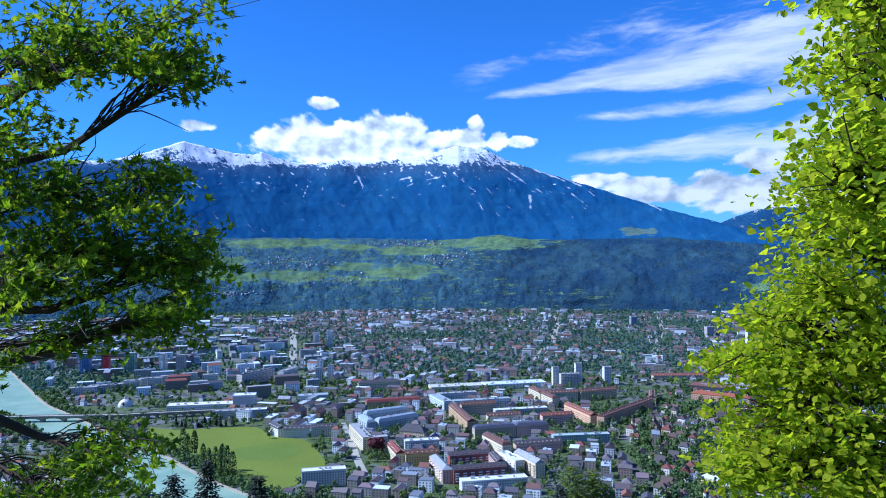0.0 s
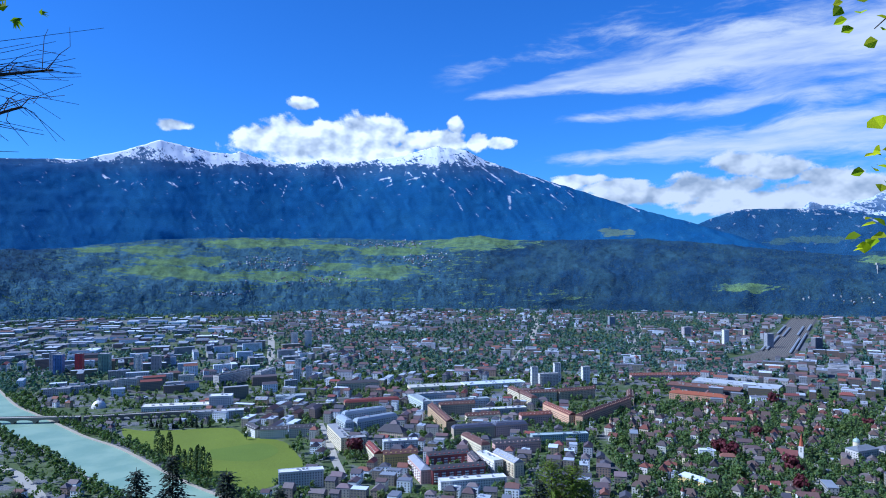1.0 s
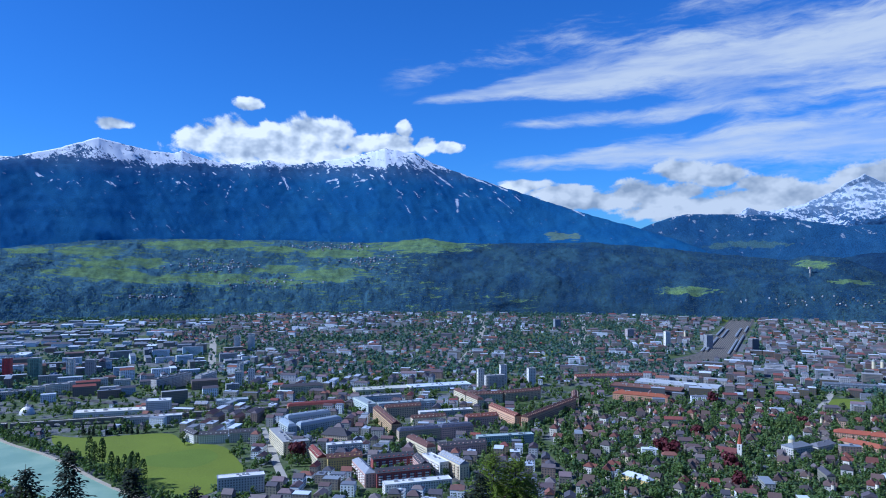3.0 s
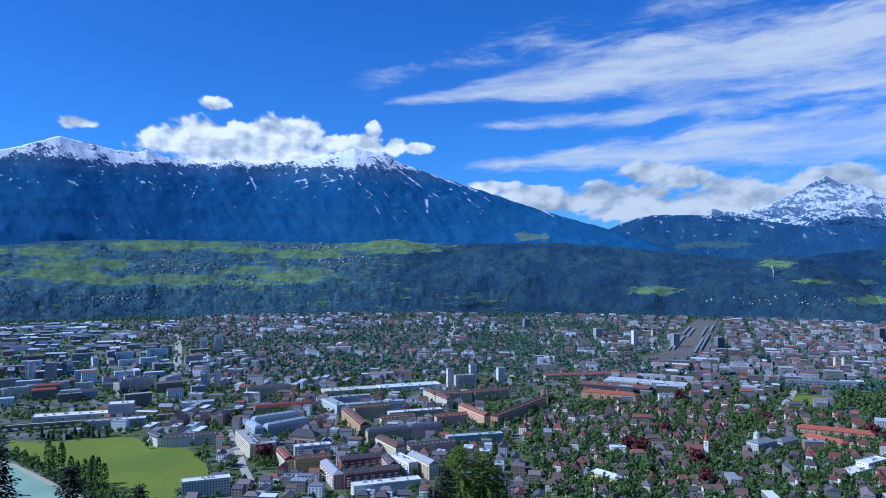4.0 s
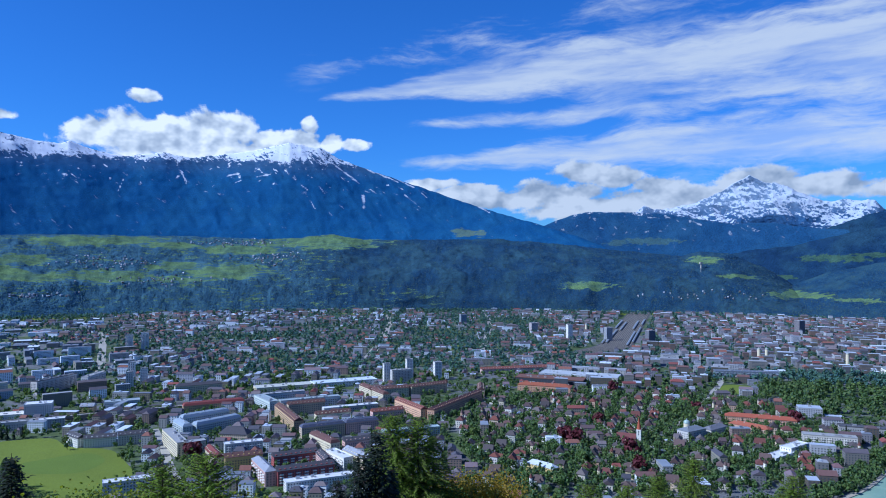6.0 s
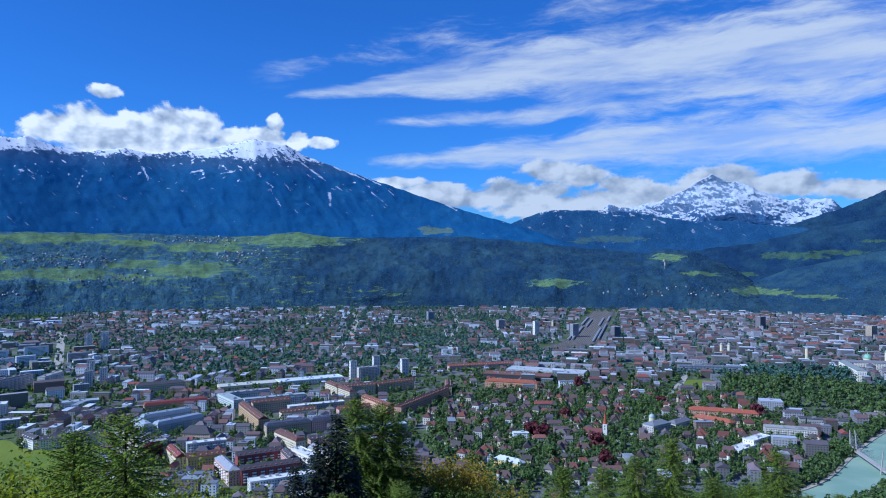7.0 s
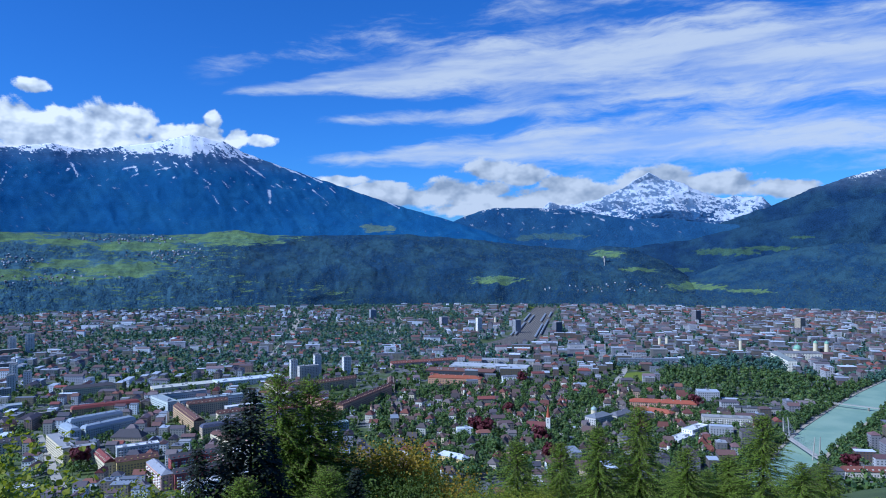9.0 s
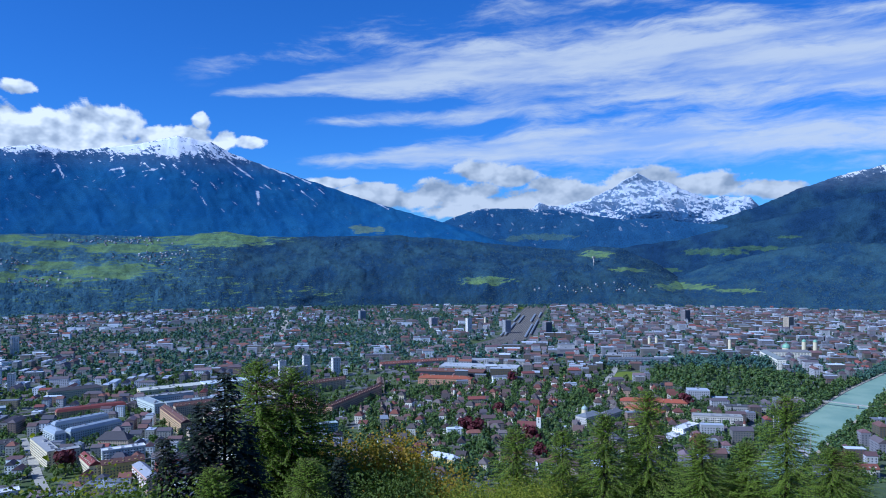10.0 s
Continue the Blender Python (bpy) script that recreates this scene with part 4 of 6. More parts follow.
def block(p0, p1, W, h, roof, wall_c, roof_c, label, name="apartment_building", category="building", rise=4.5, storey=3.1, bands=None, group=""):
    """A building along a line. roof: gable, hip, mansard or flat."""
    dx, dy = p1[0] - p0[0], p1[1] - p0[1]
    L, ang = math.hypot(dx, dy) + W * 0.5, math.atan2(dy, dx)
    cx, cy = (p0[0] + p1[0]) / 2, (p0[1] + p1[1]) / 2
    take(cx, cy, L, W, ang)
    root = thing(name, pose(cx, cy, 0, rz=math.degrees(ang)), label, category, group)
    b = Build()
    b.box((0, 0, -0.5), (L, W, h + 0.5))
    part("wall", b, paint("wall", wall_c), root)
    r = Build()
    if roof == "flat":
        r.box((0, 0, h), (L + 0.5, W + 0.5, 0.35), bottom=True)
        for s in (-1, 1):
            r.box((0, s * (W / 2 + 0.1), h + 0.35), (L + 0.5, 0.3, 0.7))
            r.box((s * (L / 2 + 0.1), 0, h + 0.35), (0.3, W - 0.1, 0.7))
        cap = part("roof", r, paint("sheet", roof_c), root)
        rnd = random.Random(int(cx * 7 + cy))
        for _ in range(max(2, int(L / 12))):
            plant = Build()
            plant.box((rnd.uniform(-0.4, 0.4) * L, rnd.uniform(-0.25, 0.25) * W, h + 0.35), (rnd.uniform(1.5, 5), rnd.uniform(1.5, 3.5), rnd.uniform(1.0, 2.6)))
            part("roof_unit", plant, M["steel"], cap, "grey ventilation unit")
    else:
        if roof == "mansard":
            i = 2.2
            a = [(-L / 2 - 0.4, -W / 2 - 0.4, h), (L / 2 + 0.4, -W / 2 - 0.4, h), (L / 2 + 0.4, W / 2 + 0.4, h), (-L / 2 - 0.4, W / 2 + 0.4, h)]
            c = [(-L / 2 + i, -W / 2 + i, h + 3.6), (L / 2 - i, -W / 2 + i, h + 3.6), (L / 2 - i, W / 2 - i, h + 3.6), (-L / 2 + i, W / 2 - i, h + 3.6)]
            r.solid(a + c, [(0, 1, 5, 4), (1, 2, 6, 5), (2, 3, 7, 6), (3, 0, 4, 7), (3, 2, 1, 0)])
            r.roof((0, 0, h + 3.6), (L - 2 * i, W - 2 * i, 1.8), hip=W / 2 - i, eave=0.0)
        else:
            r.roof((0, 0, h + 0.3), (L, W, rise), hip=(W / 2 if roof == "hip" else 0.0), eave=0.6)
            if roof == "gable":
                for s in (-1, 1):
                    g = Build()
                    t = [(s * (L / 2 - 0.02), -W / 2, h - 0.1), (s * (L / 2 - 0.02), W / 2, h - 0.1), (s * (L / 2 - 0.02), 0, h + 0.25 + rise * W / (W + 1.2))]
                    g.poly(t if s > 0 else t[::-1])
                    part("gable", g, paint("wall", wall_c), root)
        cap = part("roof", r, paint("roof", roof_c), root)
        rnd = random.Random(int(cx * 3 + cy))
        top = h + (4.6 if roof == "mansard" else rise * 0.7)
        for k in range(max(1, int(L / 14))):
            ch = Build()
            ch.box(((k + 0.5) / max(1, int(L / 14)) * L - L / 2 + rnd.uniform(-2, 2), rnd.choice((-1, 1)) * W * 0.12, top - 0.6), (1.3, 0.8, 2.2))
            part("chimney", ch, M["concrete"], cap)
        nd = int(L / 6) if roof != "hip" else 0
        for k in range(nd):
            for s in (-1, 1):
                dm = Build()
                dm.box(((k + 0.5) / nd * L - L / 2, s * W * 0.34, h + 0.5), (1.7, 1.9, 1.9))
                part("dormer", dm, paint("wall", wall_c), cap)
    win = Build()
    window_rows(L, W, h, win, storey)
    part("glazing", win, M["glass"], root, "dark window panes in rows", kind="stuff")
    if bands:
        bal = Build()
        for k in range(1, int(h / storey)):
            for s in (-1, 1):
                n = max(1, int(L / 9))
                for i in range(n):
                    bal.box(((i + 0.5) / n * L - L / 2, s * (W / 2 + 0.7), k * storey - 0.1), (4.6, 1.4, 1.15), bottom=True)
        part("balcony_tier", bal, paint("wall", bands), root, kind="stuff")
    return root


CREAM, YELLOW, WHITE, GREY, PINK, ORANGE, RED, SKYBLUE, TAN = ((0.66, 0.60, 0.44), (0.66, 0.50, 0.20), (0.74, 0.74, 0.72), (0.45, 0.45, 0.46), (0.62, 0.42, 0.38),
                                                            (0.52, 0.37, 0.22), (0.36, 0.10, 0.10), (0.46, 0.52, 0.54), (0.52, 0.43, 0.32))
BROWN_T, RED_T, DARK_T, BRICK_T, PALE_S, MID_S, DARK_S, BLUE_S = ((0.15, 0.075, 0.06), (0.24, 0.065, 0.055), (0.085, 0.08, 0.085), (0.23, 0.085, 0.060), (0.70, 0.72, 0.74),
                                                                   (0.36, 0.37, 0.38), (0.10, 0.105, 0.12), (0.34, 0.40, 0.43))
# the blocks between the meadow and the villas
block((-134, 1107), (-106, 1030), 14, 21, "flat", CREAM, MID_S, "long cream seven-storey slab with a flat gravel roof")
block((-100, 1030), (-82, 1036), 14, 21, "flat", CREAM, MID_S, "cream seven-storey wing with a flat roof")
block((-70, 1012), (-56, 968), 13, 16, "gable", CREAM, RED_T, "cream five-storey block with a dark red tiled roof")
block((-46, 966), (-8, 974), 13, 16, "gable", YELLOW, BROWN_T, "warm yellow five-storey block with a brown tiled roof")
block((-49, 1014), (-8, 1022), 13, 20, "flat", SKYBLUE, PALE_S, "pale blue stepped block with glazed balconies", bands=WHITE)
block((-9, 945), (6, 892), 13, 17, "hip", PINK, MID_S, "pink and white five-storey block with a grey roof", bands=WHITE)
block((16, 893), (76, 907), 13, 17, "gable", RED, DARK_T, "dark red block with white balconies and a dark roof", bands=WHITE)
block((12, 953), (60, 965), 13, 17, "gable", RED, DARK_T, "dark red block with a dark roof round a courtyard", bands=WHITE)
block((68, 955), (74, 922), 12, 17, "gable", PINK, DARK_T, "pink block with a dark roof round a courtyard")
block((26, 862), (98, 876), 15, 13, "flat", WHITE, PALE_S, "white four-storey building with a bright sheet roof")
block((82, 962), (98, 925), 13, 18, "flat", WHITE, PALE_S, "white apartment house with bright sheet terraces", bands=WHITE)
block((66, 1050), (88, 998), 14, 18, "mansard", CREAM, BROWN_T, "cream town house row with ornate dormers")
block((103, 956), (122, 912), 14, 19, "gable", CREAM, MID_S, "cream and brown five-storey town houses", bands=TAN)
block((105, 1014), (165, 1028), 13, 15, "gable", PINK, DARK_T, "pink row of town houses with dark roofs")
block((20, 1247), (46, 1135), 15, 18, "gable", ORANGE, BROWN_T, "long orange and tan street front with brown roofs")
block((36, 1254), (90, 1267), 13, 18, "gable", TAN, BROWN_T, "tan courtyard block with brown roofs")
block((-14, 1338), (10, 1278), 16, 19, "flat", (0.52, 0.60, 0.60), BLUE_S, "large glazed office block with a pale flat roof")
block((24, 1282), (117, 1303), 16, 19, "flat", (0.56, 0.60, 0.60), BLUE_S, "long pale office wing with glazed roof bays", bands=(0.55, 0.62, 0.66))
block((-4, 1345), (60, 1362), 15, 19, "flat", (0.58, 0.60, 0.60), MID_S, "pale office wing behind a courtyard")
block((-128, 1173), (-112, 1138), 14, 17, "mansard", SKYBLUE, BLUE_S, "pale blue housing block with a blue-grey roof", bands=SKYBLUE)
block((-100, 1145), (-45, 1185), 14, 17, "mansard", SKYBLUE, BLUE_S, "pale blue housing block with a blue-grey roof", bands=SKYBLUE)
block((-124, 1197), (-64, 1232), 13, 17, "mansard", (0.55, 0.62, 0.62), BLUE_S, "pale green housing block with a blue-grey roof")
block((-133, 1305), (-43, 1328), 15, 13, "mansard", ORANGE, RED_T, "long orange-brown brick building with a dark red mansard roof")
block((-165, 1460), (-90, 1478), 15, 18, "hip", CREAM, DARK_T, "cream housing block with a dark roof")
block((-58, 1117), (-28, 1105), 20, 10, "hip", TAN, DARK_T, "broad hall with a steep dark roof", rise=9)
block((-167, 880), (-122, 890), 14, 20, "flat", (0.60, 0.62, 0.63), PALE_S, "pale grey office building at the edge of the meadow")
block((-16, 1469), (81, 1489), 34, 9, "flat", CREAM, (0.55, 0.56, 0.5), "low commercial hall with a pale flat roof", "market_hall", "hall")
block((95, 1488), (203, 1513), 36, 10, "flat", WHITE, (0.62, 0.70, 0.78), "long low hall with a bright bluish sheet roof", "market_hall", "hall")
block((51, 1095), (108, 1110), 13, 17, "mansard", TAN, (0.10, 0.11, 0.15), "ornate town houses with blue-black slate roofs")
block((116, 1112), (160, 1122), 13, 17, "mansard", PINK, (0.10, 0.11, 0.15), "ornate town houses with blue-black slate roofs")
block((77, 1184), (126, 1196), 13, 15, "gable", CREAM, BROWN_T, "cream town houses with brown roofs")
block((93, 1240), (178, 1258), 14, 12, "flat", GREY, PALE_S, "low building with a bright ribbed sheet roof")
block((175, 1402), (204, 1308), 13, 17, "mansard", CREAM, BROWN_T, "long cream town house row with brown roofs")
block((165, 1180), (210, 1190), 13, 16, "gable", PINK, BRICK_T, "pink town houses with brick-red roofs")
block((220, 1262), (246, 1180), 13, 16, "gable", (0.66, 0.42, 0.28), BRICK_T, "salmon street row with brick-red roofs")
block((258, 1172), (372, 1300), 13, 16, "gable", (0.48, 0.30, 0.21), BROWN_T, "long curved orange apartment row with a brown roof")
block((185, 1356), (251, 1366), 13, 17, "gable", CREAM, BROWN_T, "cream apartment row with brown roofs")
block((262, 1368), (330, 1392), 13, 17, "gable", TAN, BROWN_T, "tan apartment row with brown roofs")
block((384, 1322), (398, 1372), 13, 15, "gable", TAN, BROWN_T, "tan apartment house with a brown roof")
block((166, 1066), (244, 1075), 13, 13, "flat", (0.42, 0.52, 0.54), (0.40, 0.50, 0.52), "long low teal-roofed building")
# beside the meadow and the railway
block((-266, 1139), (-248, 1116), 12, 13, "gable", WHITE, DARK_T, "white row with a dark tiled roof")
block((-240, 1113), (-206, 1117), 12, 13, "gable", WHITE, DARK_T, "long white building with a dark tiled roof facing the meadow")
block((-198, 1118), (-166, 1124), 12, 14, "gable", (0.55, 0.54, 0.52), DARK_T, "grey-white block with a dark roof")
block((-486, 1305), (-380, 1322), 26, 9, "flat", WHITE, (0.72, 0.71, 0.66), "long white exhibition hall with a pale roof", "exhibition_hall", "hall")
block((-372, 1318), (-345, 1322), 24, 24, "flat", WHITE, PALE_S, "tall white cube with a bright roof", "depot", "building")
block((-334, 1245), (-306, 1252), 14, 13, "flat", GREY, PALE_S, "grey office building beside the viaduct")
block((-388, 1240), (-350, 1247), 13, 12, "flat", GREY, MID_S, "grey office building beside the viaduct")
block((-267, 1375), (-223, 1385), 22, 11, "flat", SKYBLUE, BLUE_S, "school building with ribbed blue roofs", "school", "building", bands=SKYBLUE)
block((-300, 1352), (-285, 1350), 14, 10, "gable", ORANGE, MID_S, "small orange building with a grey roof")
# tower blocks
for x, y, h, w, c, lab in [(238, 1518, 38, 15, WHITE, "white tower block"), (288, 1530, 44, 15, WHITE, "tall white tower block"), (346, 1518, 38, 17, WHITE, "broad white tower block"),
                           (-829, 1690, 46, 22, (0.16, 0.26, 0.50), "blue-fronted tower block"), (-781, 1688, 48, 18, (0.50, 0.07, 0.08), "tower block with a bright red front"),
                           (-729, 1700, 46, 26, (0.24, 0.36, 0.30), "green tower block"), (-656, 1708, 42, 18, WHITE, "white tower block"), (-613, 1705, 40, 22, (0.46, 0.40, 0.40), "mauve tower block"),
                           (-862, 1735, 44, 18, GREY, "grey tower block"), (-270, 1610, 44, 15, WHITE, "white tower block"), (-240, 1570, 36, 15, WHITE, "white tower block"), (-262, 1545, 34, 15, (0.55, 0.56, 0.57), "pale tower block"),
                           (-330, 2140, 46, 22, WHITE, "white tower block"), (-366, 2120, 42, 20, WHITE, "white tower block"), (895, 2110, 46, 17, WHITE, "slim white tower block"),
                           (1000, 2060, 40, 22, (0.30, 0.32, 0.36), "dark glass tower"), (1085, 1960, 40, 24, (0.16, 0.17, 0.20), "dark tower block"), (1700, 2090, 44, 26, (0.20, 0.19, 0.21), "dark tower block"),
                           (1850, 1790, 40, 26, (0.42, 0.36, 0.28), "tan tower block"), (860, 2330, 30, 26, (0.44, 0.40, 0.42), "grey block"), (700, 2650, 34, 24, (0.25, 0.30, 0.36), "dark blue-grey block")]:
    block((x - w * 0.25, y), (x + w * 0.25, y + w * 0.05), w * 0.8, h, "flat", c, MID_S, lab + " with a flat roof", "tower_block", "tower block", bands=(c if h > 40 and x < 0 else None), group="tower blocks")
block((248, 1500), (282, 1506), 13, 27, "flat", (0.56, 0.55, 0.52), MID_S, "grey slab block between towers", bands=(0.5, 0.5, 0.48))
block((-423, 1525), (-379, 1605), 15, 25, "flat", (0.56, 0.54, 0.54), DARK_S, "long pale housing slab with a dark roof", bands=(0.5, 0.48, 0.48))
block((-345, 1560), (-328, 1615), 14, 25, "flat", (0.56, 0.58, 0.60), MID_S, "pale housing slab with a flat roof", bands=(0.5, 0.52, 0.54))
for i, (x, y) in enumerate([(-626, 1540), (-585, 1552), (-545, 1566), (-506, 1585), (-640, 1500), (-600, 1512)]):
    block((x - 12, y - 3), (x + 12, y + 4), 15, 15 + 3 * (i % 3), "flat", (0.66, 0.65, 0.60), MID_S, "pale terraced housing block with long balconies", bands=WHITE, group="terraced housing blocks")
for x, y in [(-718, 1452), (-690, 1475), (-655, 1492)]:
    block((x - 22, y - 5), (x + 22, y + 6), 15, 13, "flat", (0.58, 0.58, 0.56), MID_S, "long pale school wing with a flat roof", bands=(0.55, 0.56, 0.56))
# sheds and barracks by the villas
block((462, 1575), (637, 1579), 16, 10, "gable", (0.62, 0.46, 0.42), BRICK_T, "very long pink barracks with a red tiled roof", "barracks", "building")
block((515, 1468), (616, 1403), 40, 11, "flat", (0.045, 0.05, 0.07), (0.20, 0.10, 0.07), "huge dark-fronted hall with a rust-brown roof", "sports_hall", "hall")
block((484, 1378), (560, 1329), 24, 12, "hip", (0.50, 0.30, 0.20), (0.36, 0.11, 0.055), "broad brown building with an orange tiled roof")
block((588, 1512), (704, 1428), 46, 10, "flat", GREY, (0.46, 0.50, 0.54), "large industrial shed with ribbed pale roofs", "industrial_shed", "hall")
block((660, 1560), (760, 1500), 34, 10, "flat", GREY, (0.32, 0.34, 0.38), "large industrial shed with a grey roof", "industrial_shed", "hall")
block((321, 881), (339, 853), 12, 10, "hip", (0.70, 0.56, 0.22), (0.62, 0.66, 0.66), "yellow apartment house with a pale sheet roof")
block((711, 1047), (788, 993), 17, 13, "hip", (0.56, 0.36, 0.26), (0.40, 0.11, 0.06), "long building with a bright orange tiled roof", "convent", "building")
block((690, 1002), (714, 955), 16, 12, "hip", (0.52, 0.36, 0.28), (0.40, 0.12, 0.065), "wing with a bright orange tiled roof", "convent", "building")
block((736, 905), (786, 873), 16, 17, "flat", (0.56, 0.55, 0.52), MID_S, "grey-white office building with long window bands", "hospital", "building", bands=(0.6, 0.6, 0.58))
block((829, 942), (876, 911), 16, 15, "flat", (0.34, 0.35, 0.36), DARK_S, "dark grey office building")
block((632, 842), (668, 858), 18, 8, "flat", WHITE, PALE_S, "white terraced building with stepped roofs", "terraced_clinic", "building", bands=WHITE)
block((672, 862), (706, 876), 16, 13, "flat", WHITE, PALE_S, "white terraced building with stepped balconies", "terraced_clinic", "building", bands=WHITE)
block((585, 965), (612, 975), 20, 15, "hip", (0.50, 0.50, 0.50), (0.22, 0.24, 0.25), "grey monastery church with a slate roof", "church", "church")
block((628, 975), (660, 990), 16, 12, "hip", (0.60, 0.58, 0.54), (0.20, 0.20, 0.21), "grey monastery wing with a slate roof")
block((950, 1432), (1064, 1383), 22, 13, "flat", (0.20, 0.24, 0.30), (0.16, 0.19, 0.24), "long dark glass building facing the lawn", bands=(0.28, 0.33, 0.38))
block((1296, 1335), (1236, 1230), 18, 22, "hip", (0.80, 0.79, 0.72), (0.24, 0.27, 0.25), "large white palace front with a grey-green roof", "palace", "palace")
block((1310, 1345), (1390, 1300), 16, 20, "hip", (0.76, 0.74, 0.66), (0.22, 0.22, 0.22), "white palace wing with a grey roof", "palace", "palace")
block((728, 662), (764, 645), 14, 9, "gable", (0.62, 0.60, 0.55), BRICK_T, "low house with an orange tiled roof near the river")
for x, y in [(1085, 868), (1055, 842), (1030, 815), (1120, 885), (1005, 790)]:
    block((x - 7, y - 4), (x + 7, y + 4), 12, 11, "gable", WHITE, (0.32, 0.09, 0.06), "white riverside house with a red tiled roof", "house", "house", group="riverside houses")


def platform_roof(p0, p1, width, h, label):
    """A long canopy on two rows of posts."""
    dx, dy = p1[0] - p0[0], p1[1] - p0[1]
    L = math.hypot(dx, dy)
    root = thing("platform_roof", pose((p0[0] + p1[0]) / 2, (p0[1] + p1[1]) / 2, 0, rz=math.degrees(math.atan2(dy, dx))), label, "canopy", "platform roofs at the railway")
    r = Build()
    r.roof((0, 0, h), (L, width, 1.2), eave=0.3)
    part("roof", r, paint("sheet", (0.27, 0.31, 0.36)), root)
    for k in range(6):
        post = Build()
        post.box(((k + 0.5) / 6 * L - L / 2, 0, 0), (0.6, width * 0.6, h - 0.2))
        part("post", post, M["steel"], root)


def rail_yard():
    rnd = random.Random(3)
    way = Vector((YARD[1][0] - YARD[3][0], YARD[1][1] - YARD[3][1])).normalized()
    side = Vector((way.y, -way.x))
    for o, a, b in ((-42, 40, 330), (-31, 60, 420), (31, 20, 380), (42, 90, 520), (-20, 420, 700), (20, 470, 760), (-40, 480, 760), (40, 640, 840)):
        p, q = (Vector(YARD[3]) + way * v + side * o for v in (a, b))
        platform_roof(p, q, rnd.uniform(4.5, 6.5), rnd.uniform(4.5, 5.5), "long pale platform roof between railway tracks")


rail_yard()


def church_spire():
    root = thing("parish_church", pose(505, 962, 0, rz=-35), "small white church with a slender red spire", "church")
    take(505, 962, 36, 16, -0.6)
    b = Build()
    b.box((-12, 0, -0.5), (26, 11, 9.5))
    part("nave", b, paint("wall", CREAM), root)
    r = Build()
    r.roof((-12, 0, 9.0), (26, 11, 6.5), eave=0.5)
    part("roof", r, paint("roof", (0.20, 0.07, 0.06)), root)
    t = Build()
    t.box((5, 0, -0.5), (6, 6, 22.5))
    tower = part("tower", t, paint("wall", WHITE), root)
    s = Build()
    i0 = [(5 + 3.2 * math.cos(a), 3.2 * math.sin(a), 22) for a in [math.pi / 4 * k for k in range(8)]]
    s.solid(i0 + [(5, 0, 40)], [(k, (k + 1) % 8, 8) for k in range(8)])
    part("spire", s, paint("roof", (0.45, 0.12, 0.06)), root, "red pointed spire")
    w = Build()
    for z in (14.5, 18):
        for a, c in ((3.05, 0), (-3.05, 0)):
            w.box((5 + a, c, z), (0.2, 1.2, 2.4))
        for c in (3.05, -3.05):
            w.box((5, c, z), (1.2, 0.2, 2.4))
    part("belfry_louvre", w, M["glass"], root)


church_spire()


def domed(name, x, y, r, h, colour, label, drum=True):
    root = thing(name, pose(x, y, 0), label, "church" if drum else "dome")
    take(x, y, 2 * r, 2 * r, 0)
    b = Build()
    n = 16
    if drum:
        ring = [[(r * math.cos(2 * math.pi * k / n), r * math.sin(2 * math.pi * k / n), z) for k in range(n)] for z in (0, h)]
        b.solid(ring[0] + ring[1], [(k, (k + 1) % n, n + (k + 1) % n, n + k) for k in range(n)])
        part("drum", b, paint("wall", CREAM), root)
    d = Build()
    rows = 6
    pts = [(r * 1.05 * math.cos(j * math.pi / 2 / rows) * math.cos(2 * math.pi * k / n), r * 1.05 * math.cos(j * math.pi / 2 / rows) * math.sin(2 * math.pi * k / n),
            (h if drum else 0) + r * 1.1 * math.sin(j * math.pi / 2 / rows)) for j in range(rows + 1) for k in range(n)]
    d.solid(pts, [(j * n + k, j * n + (k + 1) % n, (j + 1) * n + (k + 1) % n, (j + 1) * n + k) for j in range(rows) for k in range(n)])
    part("dome", d, paint("sheet", colour), root)
    lan = Build()
    lan.tube([(0, 0, (h if drum else 0) + r * 1.05), (0, 0, (h if drum else 0) + r * 1.5)], [r * 0.16, r * 0.12], 8)
    part("lantern", lan, paint("sheet", colour), root)


domed("domed_church", 1400, 1372, 9, 20, (0.22, 0.42, 0.32), "church with a green copper dome")
domed("domed_tower", 1452, 1368, 5, 32, (0.22, 0.42, 0.32), "church tower with a green copper cap")
domed("domed_tower", 1470, 1352, 5, 32, (0.22, 0.42, 0.32), "church tower with a green copper cap")
domed("domed_tower", 600, 985, 4.5, 20, (0.34, 0.44, 0.42), "monastery tower with a pale green cap")
domed("exhibition_dome", -584, 1338, 12, 0, (0.62, 0.63, 0.64), "pale grey dome beside the railway", drum=False)
for _x, _y in [(1180, 1600), (1196, 1592), (1330, 1480), (1010, 2240)]:
    domed("domed_tower", _x, _y, 4, 30, (0.30, 0.33, 0.33), "slender church tower with an onion cap")


